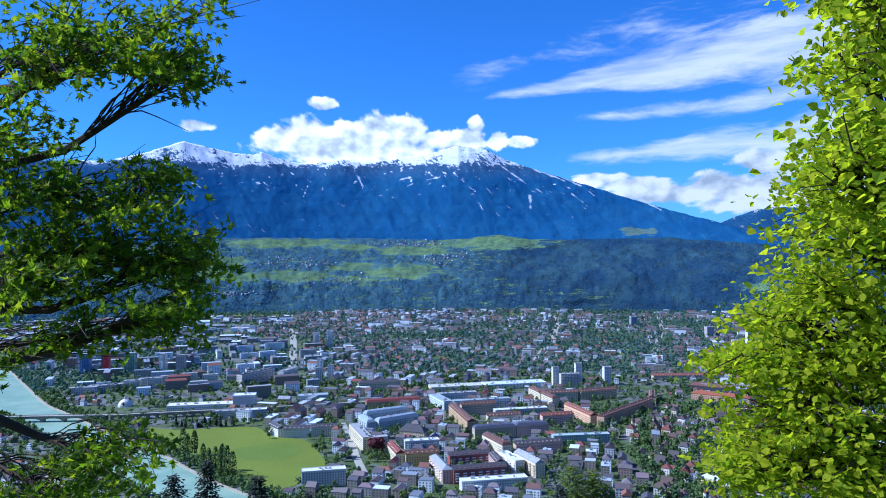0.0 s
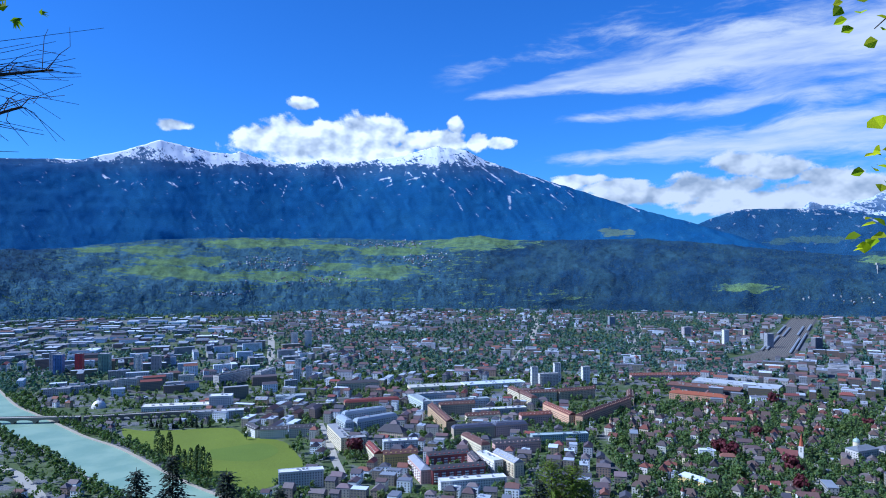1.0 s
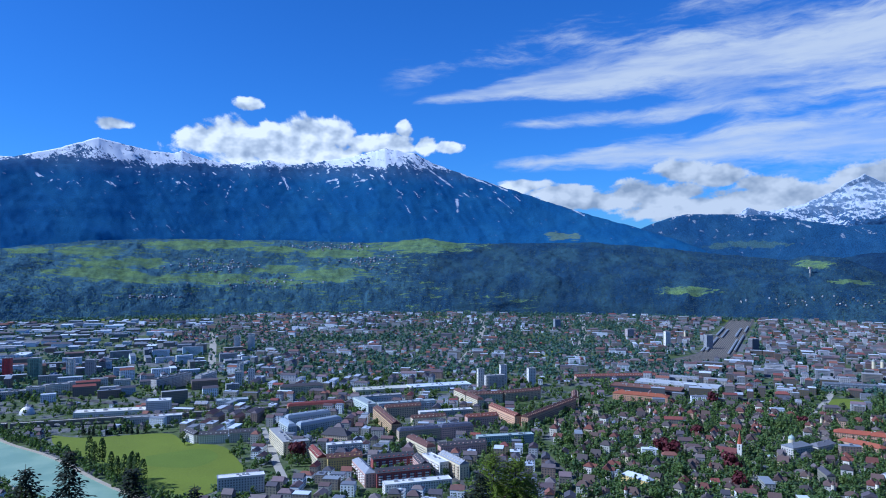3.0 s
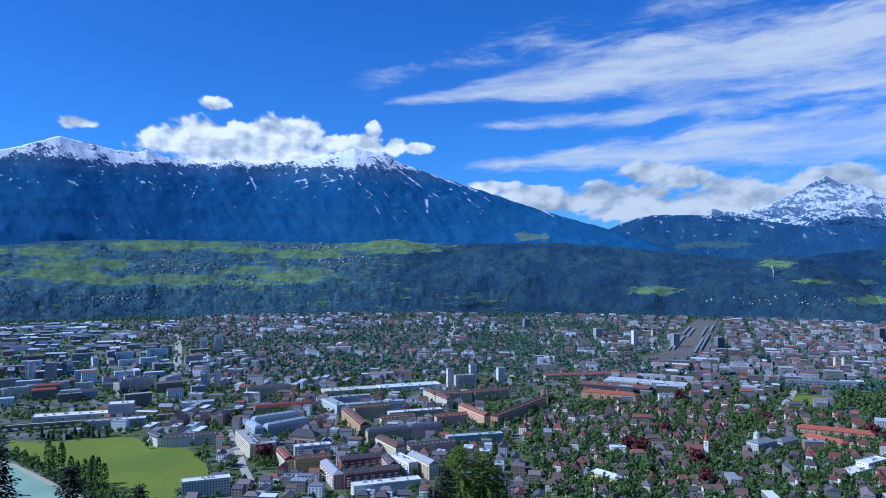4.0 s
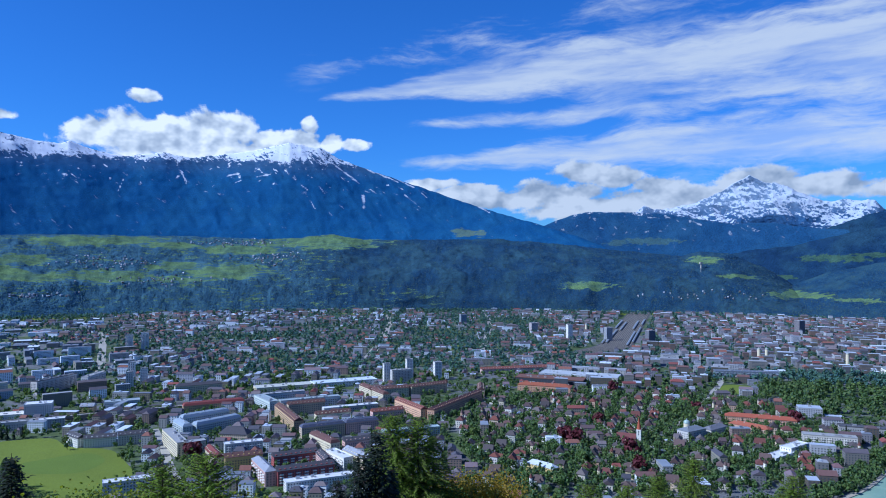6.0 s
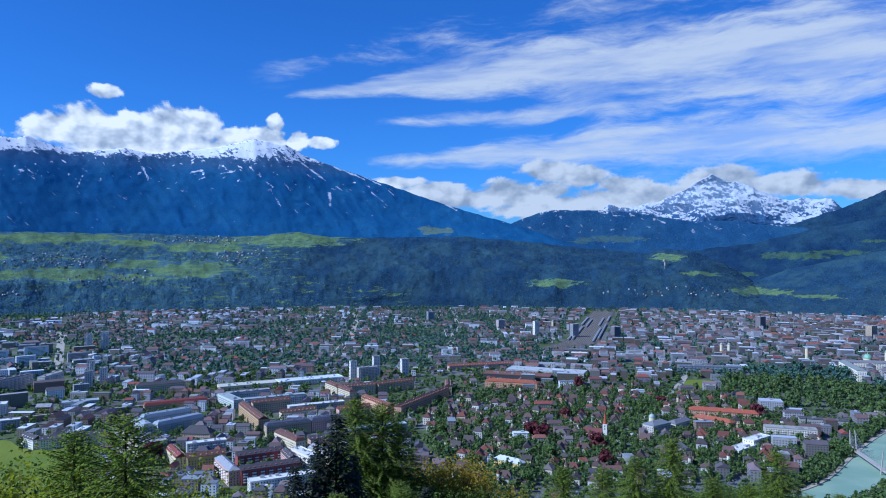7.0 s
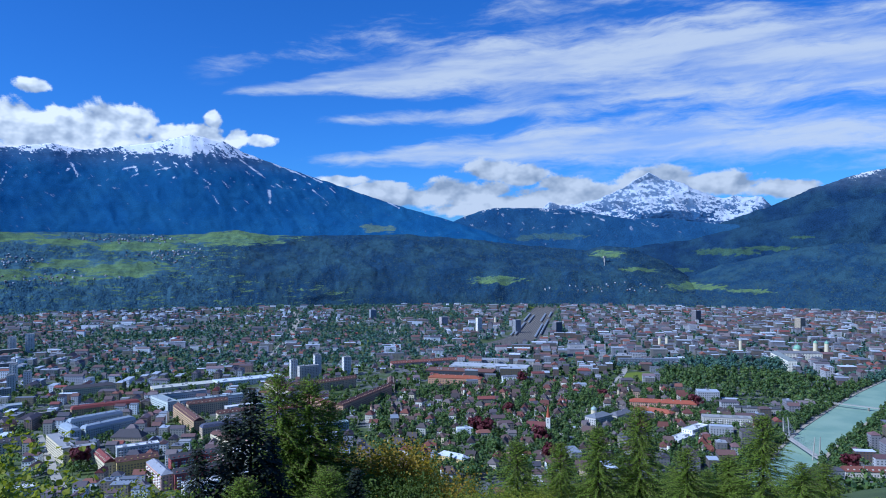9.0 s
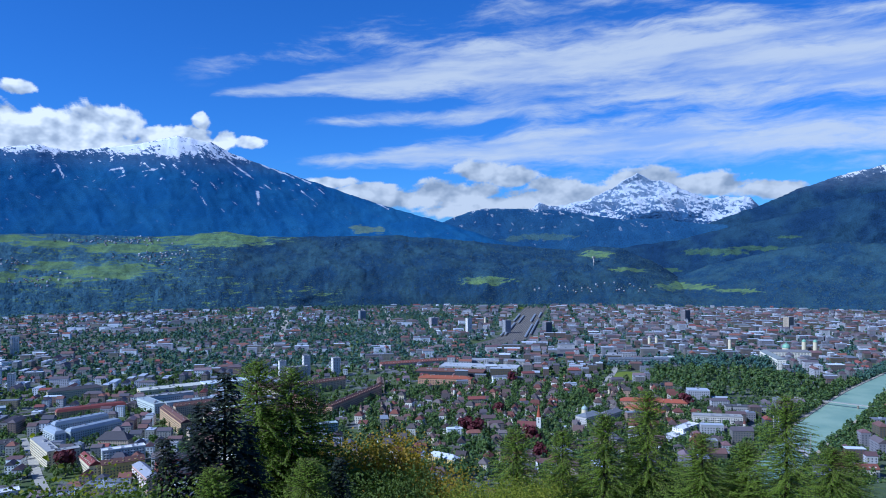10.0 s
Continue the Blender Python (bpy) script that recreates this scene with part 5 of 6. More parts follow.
# ---------------------------------------------------------------- villas, each a thing of its own
def villa(kind):
    rnd = random.Random(40 + kind)
    L, W, h = rnd.uniform(12, 16), rnd.uniform(10, 12), (7.5, 10.0, 10.5, 8.0, 11.5, 9.0)[kind]
    label = ("two-storey villa with a hipped tiled roof among garden trees", "three-storey villa with a steep gabled roof", "old villa with a corner turret and tiled roof",
             "broad low villa with a gabled roof", "tall town villa with a mansard roof and dormers", "villa with a hipped roof and a wide balcony")[kind]
    root = thing("villa", pose(0, 0, -50), label, "house", "villas among gardens")
    b = Build()
    b.box((0, 0, -0.5), (L, W, h + 0.5))
    if kind in (1, 2, 5):
        b.box((L * 0.2, -W / 2 - 1.5, -0.5), (L * 0.4, 3.2, h - 0.5))
    if kind == 3:
        for s in (-1, 1):
            t = [(s * L / 2, -W / 2, h), (s * L / 2, W / 2, h), (s * L / 2, 0, h + 3.8)]
            b.poly(t if s > 0 else t[::-1])
    part("wall", b, M["house_wall"], root)
    r = Build()
    r.roof((0, 0, h + 0.3), (L, W, (4.2, 6.5, 5.0, 4.4, 5.2, 4.0)[kind]), hip=(W / 2, 0.6, W / 2.4, 0.0, W / 2.2, W / 2)[kind], eave=0.7)
    if kind in (1, 2, 5):
        r.roof((L * 0.2, -W / 2 + 0.5, h - 0.8), (W * 0.9, L * 0.4, 3.4), ang=math.pi / 2, hip=0.2, eave=0.4)
    cap = part("roof", r, M["house_roof"], root)
    if kind == 2:
        t = Build()
        t.tube([(-L / 2, -W / 2, -0.5), (-L / 2, -W / 2, h + 2.5)], [2.2, 2.2], 8)
        tur = part("turret", t, M["house_wall"], root)
        c = Build()
        c.tube([(-L / 2, -W / 2, h + 2.5), (-L / 2, -W / 2, h + 8)], [2.6, 0.05], 8)
        part("turret_roof", c, M["house_roof"], tur)
    ch = Build()
    ch.box((L * 0.2, 1.0, h + 2.0), (0.8, 0.8, 3.6))
    part("chimney", ch, M["concrete"], cap)
    w = Build()
    window_rows(L, W, h, w, 3.0, 2.9, (1.2, 1.6))
    part("glazing", w, M["glass"], root, kind="stuff")
    if kind in (3, 5):
        bal = Build()
        bal.box((0, -W / 2 - 0.7, 3.2), (L * 0.7, 1.4, 1.1), bottom=True)
        part("balcony", bal, M["bark"], root)
    return root, L, W


VILLA_ZONE = [(250, 830), (420, 760), (640, 770), (760, 830), (860, 960), (860, 1130), (800, 1260), (560, 1300), (400, 1280), (300, 1160), (262, 1000)]
VILLAS = [villa(k) for k in range(6)]


def place_villas():
    rnd = random.Random(5)
    placed, used = 0, set()
    spots = [(263, 955), (286, 948), (386, 1202), (440, 1243), (387, 1008), (421, 1018), (434, 993), (446, 969), (445, 896), (406, 871), (362, 822), (356, 874), (331, 945), (351, 965), (342, 1076)]
    ang0 = radians(-33)
    for i in range(-30, 31):
        for j in range(-30, 31):
            u, v = i * 25.0 + rnd.uniform(-5, 5), j * 27.0 + rnd.uniform(-5, 5)
            spots.append((560 + u * math.cos(ang0) - v * math.sin(ang0), 1030 + u * math.sin(ang0) + v * math.cos(ang0)))
    zone = inside([s[0] for s in spots], [s[1] for s in spots], VILLA_ZONE)
    for (x, y), ok in zip(spots, zone):
        if not ok and (x, y) not in spots[:15]:
            continue
        k = rnd.randrange(6)
        root, L, W = VILLAS[k]
        ang = ang0 + rnd.choice((0, math.pi / 2)) + rnd.uniform(-0.15, 0.15)
        if not free(x, y, L, W, ang, 1.0) or placed >= 260 or (placed > 15 and rnd.random() < 0.38):
            continue
        take(x, y, L, W, ang)
        m = pose(x, y, 0, rz=math.degrees(ang))
        if k not in used:
            used.add(k)
            root.matrix_basis = m
        else:
            clone(root, m)
        placed += 1


place_villas()


# ---------------------------------------------------------------- the rest of the town, too many and too far to count
def zone_of(x, y):
    r, a = math.hypot(x, y), math.degrees(math.atan2(x, y)) + 12 * (float(fbm(x / 200, y / 200, 3, 91)) - 0.5)
    if r > 3290 or y < 640 + max(0, -0.3 * x) * 0.6:
        return None
    if 690 < y < 1420 and -170 < x < 262:
        return "block"
    if a < -13 and r > 2150:
        return "works"
    if a < -9 and 1400 < y < 2200:
        return "slabs"
    if a > 24 and r > 1500:
        return "old"
    if a > 36:
        return "old"
    if a < -16 and r < 1400:
        return "mid"
    return "mid"


def town_fabric():
    rnd = random.Random(11)
    walls, roofs, reds, flats, panes, old_walls = Build(), Build(), Build(), Build(), Build(), Build()
    spec = {"block": (21, radians(-14), (11, 19), (10, 13), (9, 16)), "works": (44, radians(8), (18, 70), (14, 36), (6, 12)), "slabs": (36, radians(20), (22, 54), (11, 14), (10, 24)),
            "old": (19, radians(-28), (9, 30), (9, 15), (8, 20)), "mid": (19.5, radians(-14), (8, 13), (7, 10), (5.5, 9.5))}
    for z, (pitch, ang0, ls, ws, hs) in spec.items():
        n = int(4200 / pitch)
        for i in range(-n, n):
            for j in range(-n, n):
                u, v = i * pitch, j * pitch * 1.05
                x = u * math.cos(ang0) - v * math.sin(ang0)
                y = 1900 + u * math.sin(ang0) + v * math.cos(ang0)
                if y < 640 or y > 3290 or abs(math.degrees(math.atan2(x, y)) - 10) > 47:
                    continue
                if zone_of(x, y) != z:
                    continue
                x, y = x + rnd.uniform(-0.2, 0.2) * pitch, y + rnd.uniform(-0.2, 0.2) * pitch
                patch = float(fbm(x / 260, y / 260, 3, 77))
                if rnd.random() < (0.30 if z == "old" else 0.14 if z == "block" else 0.30 + max(0, (patch - 0.5) * 3.0)):
                    continue
                L, W, h = rnd.uniform(*ls), rnd.uniform(*ws), rnd.uniform(*hs)
                ang = ang0 + rnd.choice((0, 0, math.pi / 2)) + rnd.uniform(-0.05, 0.05)
                if (z in ("mid", "block") and i % 6 == 0) or j % 7 == 0 or (z == "old" and i % 5 == 0):
                    continue                                   # streets
                big_roof = z == "old" and (rnd.random() < 0.10 or patch > 0.60) and (i + j) % 2
                if big_roof:
                    L, W, h = rnd.uniform(24, 46), rnd.uniform(16, 28), rnd.uniform(12, 20)
                estate = z == "mid" and (patch < 0.43 or (0.50 < patch < 0.53))
                if estate:
                    if (i + j) % 2:
                        continue
                    L, W, h, ang = rnd.uniform(20, 36), rnd.uniform(10, 12), rnd.uniform(10, 17), ang0 + (math.pi / 2 if patch < 0.39 else 0.0)
                if not free(x, y, L, W, ang, 0.0):
                    continue
                take(x, y, L, W, ang)
                (old_walls if z == "old" else walls).box((x, y, 0), (L, W, h), ang)
                if x * x + y * y < 2450 ** 2:
                    ca, sa = math.cos(ang), math.sin(ang)
                    for s, along_x in ((-1, True), (1, True), (-1, False), (1, False)):
                        nx, ny = (-sa * s, ca * s) if along_x else (ca * s, sa * s)
                        if nx * x + ny * y > 0:
                            continue
                        span, off = (L, W / 2 + 0.06) if along_x else (W, L / 2 + 0.06)
                        tx, ty = (ca, sa) if along_x else (-sa, ca)
                        cols, far = max(1, int(span / 3.4)), x * x + y * y > 1800 ** 2
                        for lv in range(max(1, int(h / 3.1))):
                            zz = 1.0 + lv * 3.1
                            for k in range(1 if far else cols):
                                o = 0 if far else (k - (cols - 1) / 2) * span / cols
                                hw = span * 0.36 if far else 0.75
                                cx, cy = x + nx * off + tx * o, y + ny * off + ty * o
                                zt = zz + (0.9 if far else 1.6)
                                panes.poly([(cx - tx * hw, cy - ty * hw, zz), (cx + tx * hw, cy + ty * hw, zz), (cx + tx * hw, cy + ty * hw, zt), (cx - tx * hw, cy - ty * hw, zt)])
                flat = rnd.random() < {"block": 0.25, "works": 0.9, "slabs": 0.75, "old": 1.0 if big_roof else 0.34, "mid": 0.6 if estate else 0.15}[z]
                if flat:
                    flats.box((x, y, h + 0.01), (L + 0.4, W + 0.4, 0.5), ang)
                    if rnd.random() < 0.4:
                        flats.box((x + rnd.uniform(-3, 3), y, h + 0.5), (4, 3, 2.2), ang)
                else:
                    ca, sa = math.cos(ang), math.sin(ang)
                    hx, hy, e = L / 2 + 0.4, W / 2 + 0.4, rnd.uniform(2.8, 5.0)
                    rx = hx - rnd.choice((0, 0.3, hy * 0.8))
                    pts = [(x + a * ca - b * sa, y + a * sa + b * ca, c) for a, b, c in ((-hx, -hy, h), (hx, -hy, h), (hx, hy, h), (-hx, hy, h), (-rx, 0, h + e), (rx, 0, h + e))]
                    (reds if rnd.random() < (0.28 if z == "old" else 0.22) else roofs).solid(pts, [(0, 1, 5, 4), (2, 3, 4, 5), (1, 2, 5), (3, 0, 4)])
    b = Build()
    for k, src in enumerate((walls, roofs, reds, flats, panes, old_walls)):
        i = len(b.v)
        b.v.extend(src.v)
        b.f.extend(tuple(a + i for a in f) for f in src.f)
        b.m.extend([k] * len(src.f))
    tagged(part("town_houses", b, [M["wall_any"], M["roof_any"], M["roof_red"], M["roof_flat"], M["glass"], M["wall_old"]], kind="stuff"), "densely built town of pale houses with brown, red and grey roofs", "houses")
    # villages on the meadows of the foothills
    X, Y, Z, mead = HILL_SHEET
    v = Build()
    for a, e, sa, se, cnt in ((-11.5, -1.0, 3.2, 0.45, 80), (-2.5, 0.45, 3.5, 0.25, 70), (-8, -2.3, 4, 0.4, 40), (0, -0.8, 2.6, 0.5, 50), (-16, -3.3, 3.0, 0.2, 40), (35, -3.3, 3.0, 0.4, 16), (31, -3.4, 3.0, 0.3, 10)):
        for _ in range(cnt):
            aa, ee = rnd.gauss(a, sa / 2), rnd.gauss(e, se / 2)
            col = int(round((aa + 62) / 0.09))
            if not 0 <= col < X.shape[1]:
                continue
            el = np.degrees(np.arctan2(Z[:-1, col] - EYE.z, np.hypot(X[:-1, col] - EYE.x, Y[:-1, col] - EYE.y)))
            row = int(np.argmin(np.abs(el - ee)))
            x, y, z = X[row, col], Y[row, col], Z[row, col]
            L, W, h, ang = rnd.uniform(5, 8), rnd.uniform(4, 6.5), rnd.uniform(2.2, 4), rnd.uniform(0, 3)
            v.box((x, y, z - 6), (L, W, h + 6), ang)
            ca, sn = math.cos(ang), math.sin(ang)
            pts = [(x + p * ca - q * sn, y + p * sn + q * ca, z + c) for p, q, c in ((-L / 2, -W / 2, h), (L / 2, -W / 2, h), (L / 2, W / 2, h), (-L / 2, W / 2, h), (-L / 2, 0, h + 3), (L / 2, 0, h + 3))]
            v.solid(pts, [(0, 1, 5, 4), (2, 3, 4, 5), (1, 2, 5), (3, 0, 4)], 1)
    # borrowed dim walls and grey roofs put haze over the villages
    tagged(part("village_houses", v, [M["wall_old"], M["roof_flat"]], kind="stuff"), "scattered village houses on the meadows", "houses")


town_fabric()


# ---------------------------------------------------------------- ski jump on the wooded hill
def ski_jump():
    x, y = 2022.0, 3158.0
    root = thing("ski_jump", pose(x, y, 0), "slender pale ski jump tower with a ramp on the wooded hill", "ski jump")
    t = Build()
    t.box((0, 0, 60), (5, 5, 150))
    part("tower", t, M["concrete"], root)
    h = Build()
    h.box((0, 0, 210), (13, 10, 9), bottom=True)
    part("head", h, M["concrete"], root)
    r = Build()
    line = [(-3, -5, 208), (-22, -34, 178), (-41, -63, 160), (-57, -88, 152)]
    r.tube(line, [0.9, 0.9, 0.9, 0.9], 6)
    part("ramp", r, M["concrete"], root)
    s = Build()
    for a, b in (((-66, -102, 140), (-100, -156, 84)), ((-100, -156, 84), (-126, -196, 66))):
        s.solid([(a[0] - 9, a[1], a[2]), (a[0] + 9, a[1], a[2]), (b[0] + 14, b[1], b[2]), (b[0] - 14, b[1], b[2]), (a[0] - 9, a[1], a[2] - 40), (a[0] + 9, a[1], a[2] - 40), (b[0] + 14, b[1], b[2] - 40), (b[0] - 14, b[1], b[2] - 40)],
                [(0, 3, 2, 1), (0, 1, 5, 4), (1, 2, 6, 5), (2, 3, 7, 6), (3, 0, 4, 7)])
    part("landing_slope", s, paint("wall", (0.42, 0.50, 0.42)), root)


ski_jump()

# ---------------------------------------------------------------- foliage
def leafpatch(b, c, nrm, size, rnd, mat=0):
    """One ragged clump of leaves facing roughly along nrm."""
    nrm = (nrm + Vector((rnd.uniform(-0.5, 0.5), rnd.uniform(-0.5, 0.5), rnd.uniform(-0.3, 0.5)))).normalized()
    a = nrm.cross(Vector((rnd.uniform(-1, 1), rnd.uniform(-1, 1), rnd.uniform(-1, 1)))).normalized()
    d = nrm.cross(a)
    pts = []
    for t in (0, 1, 2, 3, 4):
        w = 2 * math.pi * (t + rnd.uniform(-0.25, 0.25)) / 5
        pts.append(tuple(c + (a * math.cos(w) + d * math.sin(w)) * size * rnd.uniform(0.55, 1.15)))
    b.poly(pts, mat)


def crown(b, c, r, h, n, size, rnd, lobes=5, mat=0):
    """A lumpy crown of leaf clumps: a few overlapping lobes inside an egg of radius r and height h."""
    lob = [(Vector((0, 0, 0)), 0.72)] + [(Vector((rnd.uniform(-0.55, 0.55), rnd.uniform(-0.55, 0.55), rnd.uniform(-0.55, 0.6))), rnd.uniform(0.35, 0.55)) for _ in range(lobes)]
    for _ in range(n):
        o, s = lob[rnd.randrange(len(lob))]
        d = Vector((rnd.gauss(0, 1), rnd.gauss(0, 1), rnd.gauss(0.25, 1))).normalized()
        p = o + d * s * rnd.uniform(0.7, 1.08)
        leafpatch(b, Vector((c[0] + p.x * r, c[1] + p.y * r, c[2] + p.z * h / 2)), d, size * rnd.uniform(0.7, 1.3), rnd, mat)


M["copper"] = material("copper_beech_leaves", (0.095, 0.018, 0.028), 0.7, 0.6, 0.4, bump=0, through_light=0.15)
M["conifer"] = material("dark_conifer_needles", (0.018, 0.034, 0.020), 0.85, 0.5, 0.4, bump=0, through_light=0.1)
M["poplar"] = material("poplar_leaves", (0.040, 0.075, 0.022), 0.8, 0.5, 0.4, bump=0, through_light=0.2)
M["town_leaf"] = material("garden_tree_leaves", None, 0.8, 0.5, 0.4, bump=0, through_light=0.25, ramp=GREENS)
# tree colours of the foothills, with blue haze mixed in
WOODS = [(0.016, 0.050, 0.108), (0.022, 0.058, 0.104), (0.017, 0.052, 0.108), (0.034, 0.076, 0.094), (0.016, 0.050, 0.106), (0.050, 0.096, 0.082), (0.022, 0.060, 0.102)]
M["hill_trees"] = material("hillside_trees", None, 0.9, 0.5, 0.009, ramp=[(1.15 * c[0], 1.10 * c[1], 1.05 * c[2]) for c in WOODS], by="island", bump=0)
# the same trees lightened: haze towards the sun painted into the colours
M["hill_trees_haze"] = material("pale_haze_hill_trees", None, 0.9, 0.5, 0.009, ramp=[(2.0 * c[0], 2.0 * c[1], 1.75 * c[2]) for c in WOODS], by="island", bump=0)


def town_tree(kind, seed):
    rnd = random.Random(seed)
    name, label, cat, mat = {"round": ("garden_tree", "leafy green broadleaf tree in fresh spring leaf", "tree", "town_leaf"), "copper": ("copper_beech", "large copper beech with dark purple-red leaves", "tree", "copper"),
                             "conifer": ("garden_conifer", "tall dark pointed conifer", "tree", "conifer"), "poplar": ("poplar", "tall narrow poplar beside the meadow", "tree", "poplar")}[kind]
    root = thing(name, pose(0, 0, -60), label, cat, {"round": "garden trees", "copper": "copper beeches", "conifer": "garden conifers", "poplar": "poplars"}[kind])
    t, b = Build(), Build()
    if kind == "round":
        h, r = rnd.uniform(11, 15), rnd.uniform(4.2, 5.8)
        t.tube([(0, 0, -0.5), (0.2, 0, h * 0.3), (0, 0.2, h * 0.75)], [0.4, 0.3, 0.1], 6)
        for k in range(4):
            a = k * 1.6 + rnd.random()
            t.tube([(0.1, 0, h * 0.3), (math.cos(a) * r * 0.6, math.sin(a) * r * 0.6, h * 0.62)], [0.2, 0.06], 5)
        crown(b, (0, 0, h * 0.60), r, h * 0.85, 170, 1.05, rnd, 7)
    elif kind == "copper":
        h, r = rnd.uniform(15, 19), rnd.uniform(7.5, 9.5)
        t.tube([(0, 0, -0.5), (0, 0.2, h * 0.3), (0.2, 0, h * 0.7)], [0.7, 0.5, 0.15], 7)
        crown(b, (0, 0, h * 0.58), r, h * 0.9, 340, 1.25, rnd, 9)
    elif kind == "poplar":
        h, r = rnd.uniform(26, 33), rnd.uniform(3.4, 4.2)
        t.tube([(0, 0, -0.5), (0, 0, h * 0.8)], [0.5, 0.1], 6)
        for _ in range(360):
            z = rnd.random() ** 0.85
            w = r * (math.sin(math.pi * min(1, 0.10 + z * 0.84)) ** 0.35) * (1.0 if z < 0.75 else 1.0 - 1.6 * (z - 0.75))
            a = rnd.uniform(0, 6.283)
            d = Vector((math.cos(a), math.sin(a), 0.25))
            leafpatch(b, Vector((math.cos(a) * w, math.sin(a) * w, 2 + z * (h - 2))), d, 0.9 * rnd.uniform(0.7, 1.2), rnd)
    else:
        h, r = rnd.uniform(14, 21), rnd.uniform(2.6, 3.6)
        t.tube([(0, 0, -0.5), (0, 0, h * 0.97)], [0.35, 0.04], 6)
        for _ in range(260):
            z = rnd.random()
            w = r * (1 - z) * rnd.uniform(0.5, 1.1)
            a = rnd.uniform(0, 6.283)
            leafpatch(b, Vector((math.cos(a) * w, math.sin(a) * w, 1.5 + z * (h - 1.5))), Vector((math.cos(a), math.sin(a), 0.5)), (0.5 + 0.7 * (1 - z)) * rnd.uniform(0.7, 1.2), rnd)
    part("trunk", t, M["bark"], root)
    part("crown", b, M[mat], root)
    return root


def spread(protos, spots, seed, lo=0.8, hi=1.25):
    """Places a thing of each spot; the first ones use the originals."""
    rnd = random.Random(seed)
    for k, (x, y) in enumerate(spots):
        s = rnd.uniform(lo, hi)
        m = pose(x, y, float(ground_z(x, y)), rz=rnd.uniform(0, 360)) @ Matrix.Scale(s, 4)
        if k < len(protos):
            protos[k].matrix_basis = m
        else:
            clone(protos[rnd.randrange(len(protos))], m)


def town_trees():
    rnd = random.Random(21)
    spread([town_tree("copper", 3), town_tree("copper", 4)], [(502, 1078), (408, 985), (440, 830), (418, 972), (800, 1000), (640, 1300), (742, 668), (700, 1120), (470, 905), (-92, 1012)], 1, 1.25, 1.7)
    spread([town_tree("poplar", k) for k in (5, 6, 7)], [(-361, 1012), (-352, 1004), (-346, 1015), (-312, 948), (-302, 940), (-292, 935), (-286, 944), (-272, 918), (-262, 908), (-282, 926)], 2, 1.05, 1.3)
    spots = []
    while len(spots) < 70:
        x, y = rnd.uniform(240, 880), rnd.uniform(760, 1300)
        if inside([x], [y], VILLA_ZONE)[0] and free(x, y, 3, 3, 0, 0):
            spots.append((x, y))
    spread([town_tree("conifer", k) for k in (8, 9)], spots + [(x, 1178 + 0.1 * (x + 400) + rnd.uniform(-5, 5)) for x in range(-432, -335, 9)], 3)
    spots, tries = [], 0
    while len(spots) < 285 and tries < 40000:
        tries += 1
        x, y = rnd.uniform(200, 900), rnd.uniform(740, 1300)
        if rnd.random() < 0.3:
            x, y = rnd.uniform(-180, 260), rnd.uniform(760, 1350)
        if free(x, y, 4, 4, 0, 0):
            spots.append((x, y))
            take(x, y, 4, 4, 0)
    spots += [(-270, 1125), (-262, 1104), (-140, 965), (-135, 985), (-145, 1005), (-128, 1000), (30, 925), (40, 930), (48, 934), (24, 928)]
    spread([town_tree("round", k) for k in range(30, 36)], spots, 4, 0.7, 1.3)
    # trees past counting: streets, gardens, river banks, the park
    b = Build()

    def quick(x, y, r, h, n, size):
        z = float(ground_z(x, y))
        # crowns beyond 1650 m take the copy with painted haze
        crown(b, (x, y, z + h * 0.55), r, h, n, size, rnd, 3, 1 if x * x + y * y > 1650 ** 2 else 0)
    for bank, side in ((TOWN_BANK[2:], 1), (HILL_BANK[2:], -1)):
        line = along(bank, 520)
        way = np.gradient(line, axis=0)
        for (x, y), (dx, dy) in zip(line, way):
            if not -1200 < x < 1900:
                continue
            ln = math.hypot(dx, dy)
            for _ in range(6 if x > 600 else 3):
                o = side * rnd.uniform(2, 30 if x > 600 else 20)
                px, py = x - dy / ln * o + rnd.uniform(-4, 4), y + dx / ln * o + rnd.uniform(-4, 4)
                if inside([px], [py], RIVER)[0] or inside([px], [py], FIELD)[0]:
                    continue
                quick(px, py, rnd.uniform(3.2, 5.5), rnd.uniform(8, 15), 36, 1.5)
    n = 0
    while n < 330:
        x, y = rnd.uniform(860, 1310), rnd.uniform(950, 1400)
        if inside([x], [y], PARK)[0] and not inside([x], [y], LAWN)[0]:
            quick(x, y, rnd.uniform(6, 10.5), rnd.uniform(17, 26), 75, 2.1)
            n += 1
    n = tries = 0
    while n < 15500 and tries < 260000:
        tries += 1
        r, a = 700 + 2600 * rnd.random() ** 0.8, radians(rnd.uniform(-36, 55))
        x, y = r * math.sin(a), r * math.cos(a)
        z = zone_of(x, y)
        if z is None or r > 3330:
            continue
        green = float(fbm(x / 180, y / 180, 3, 55))
        if rnd.random() > {"block": 0.6, "works": 0.30, "slabs": 0.8, "old": 0.85, "mid": 0.95}[z] * (0.3 + 1.6 * max(0, green - 0.2)):
            continue
        i, j = int((y - OY) / CELL), int((x - OX) / CELL)
        if not (0 <= i < 720 and 0 <= j < 2000) or TAKEN[i, j]:
            continue
        near = r < 1500
        quick(x, y, rnd.uniform(3.5, 6.5), rnd.uniform(8, 15), 30 if near else 13, 1.6 if near else 2.8)
        n += 1
    n = 0
    while n < 1900:            # gardens between the villas
        x, y = rnd.uniform(240, 880), rnd.uniform(750, 1310)
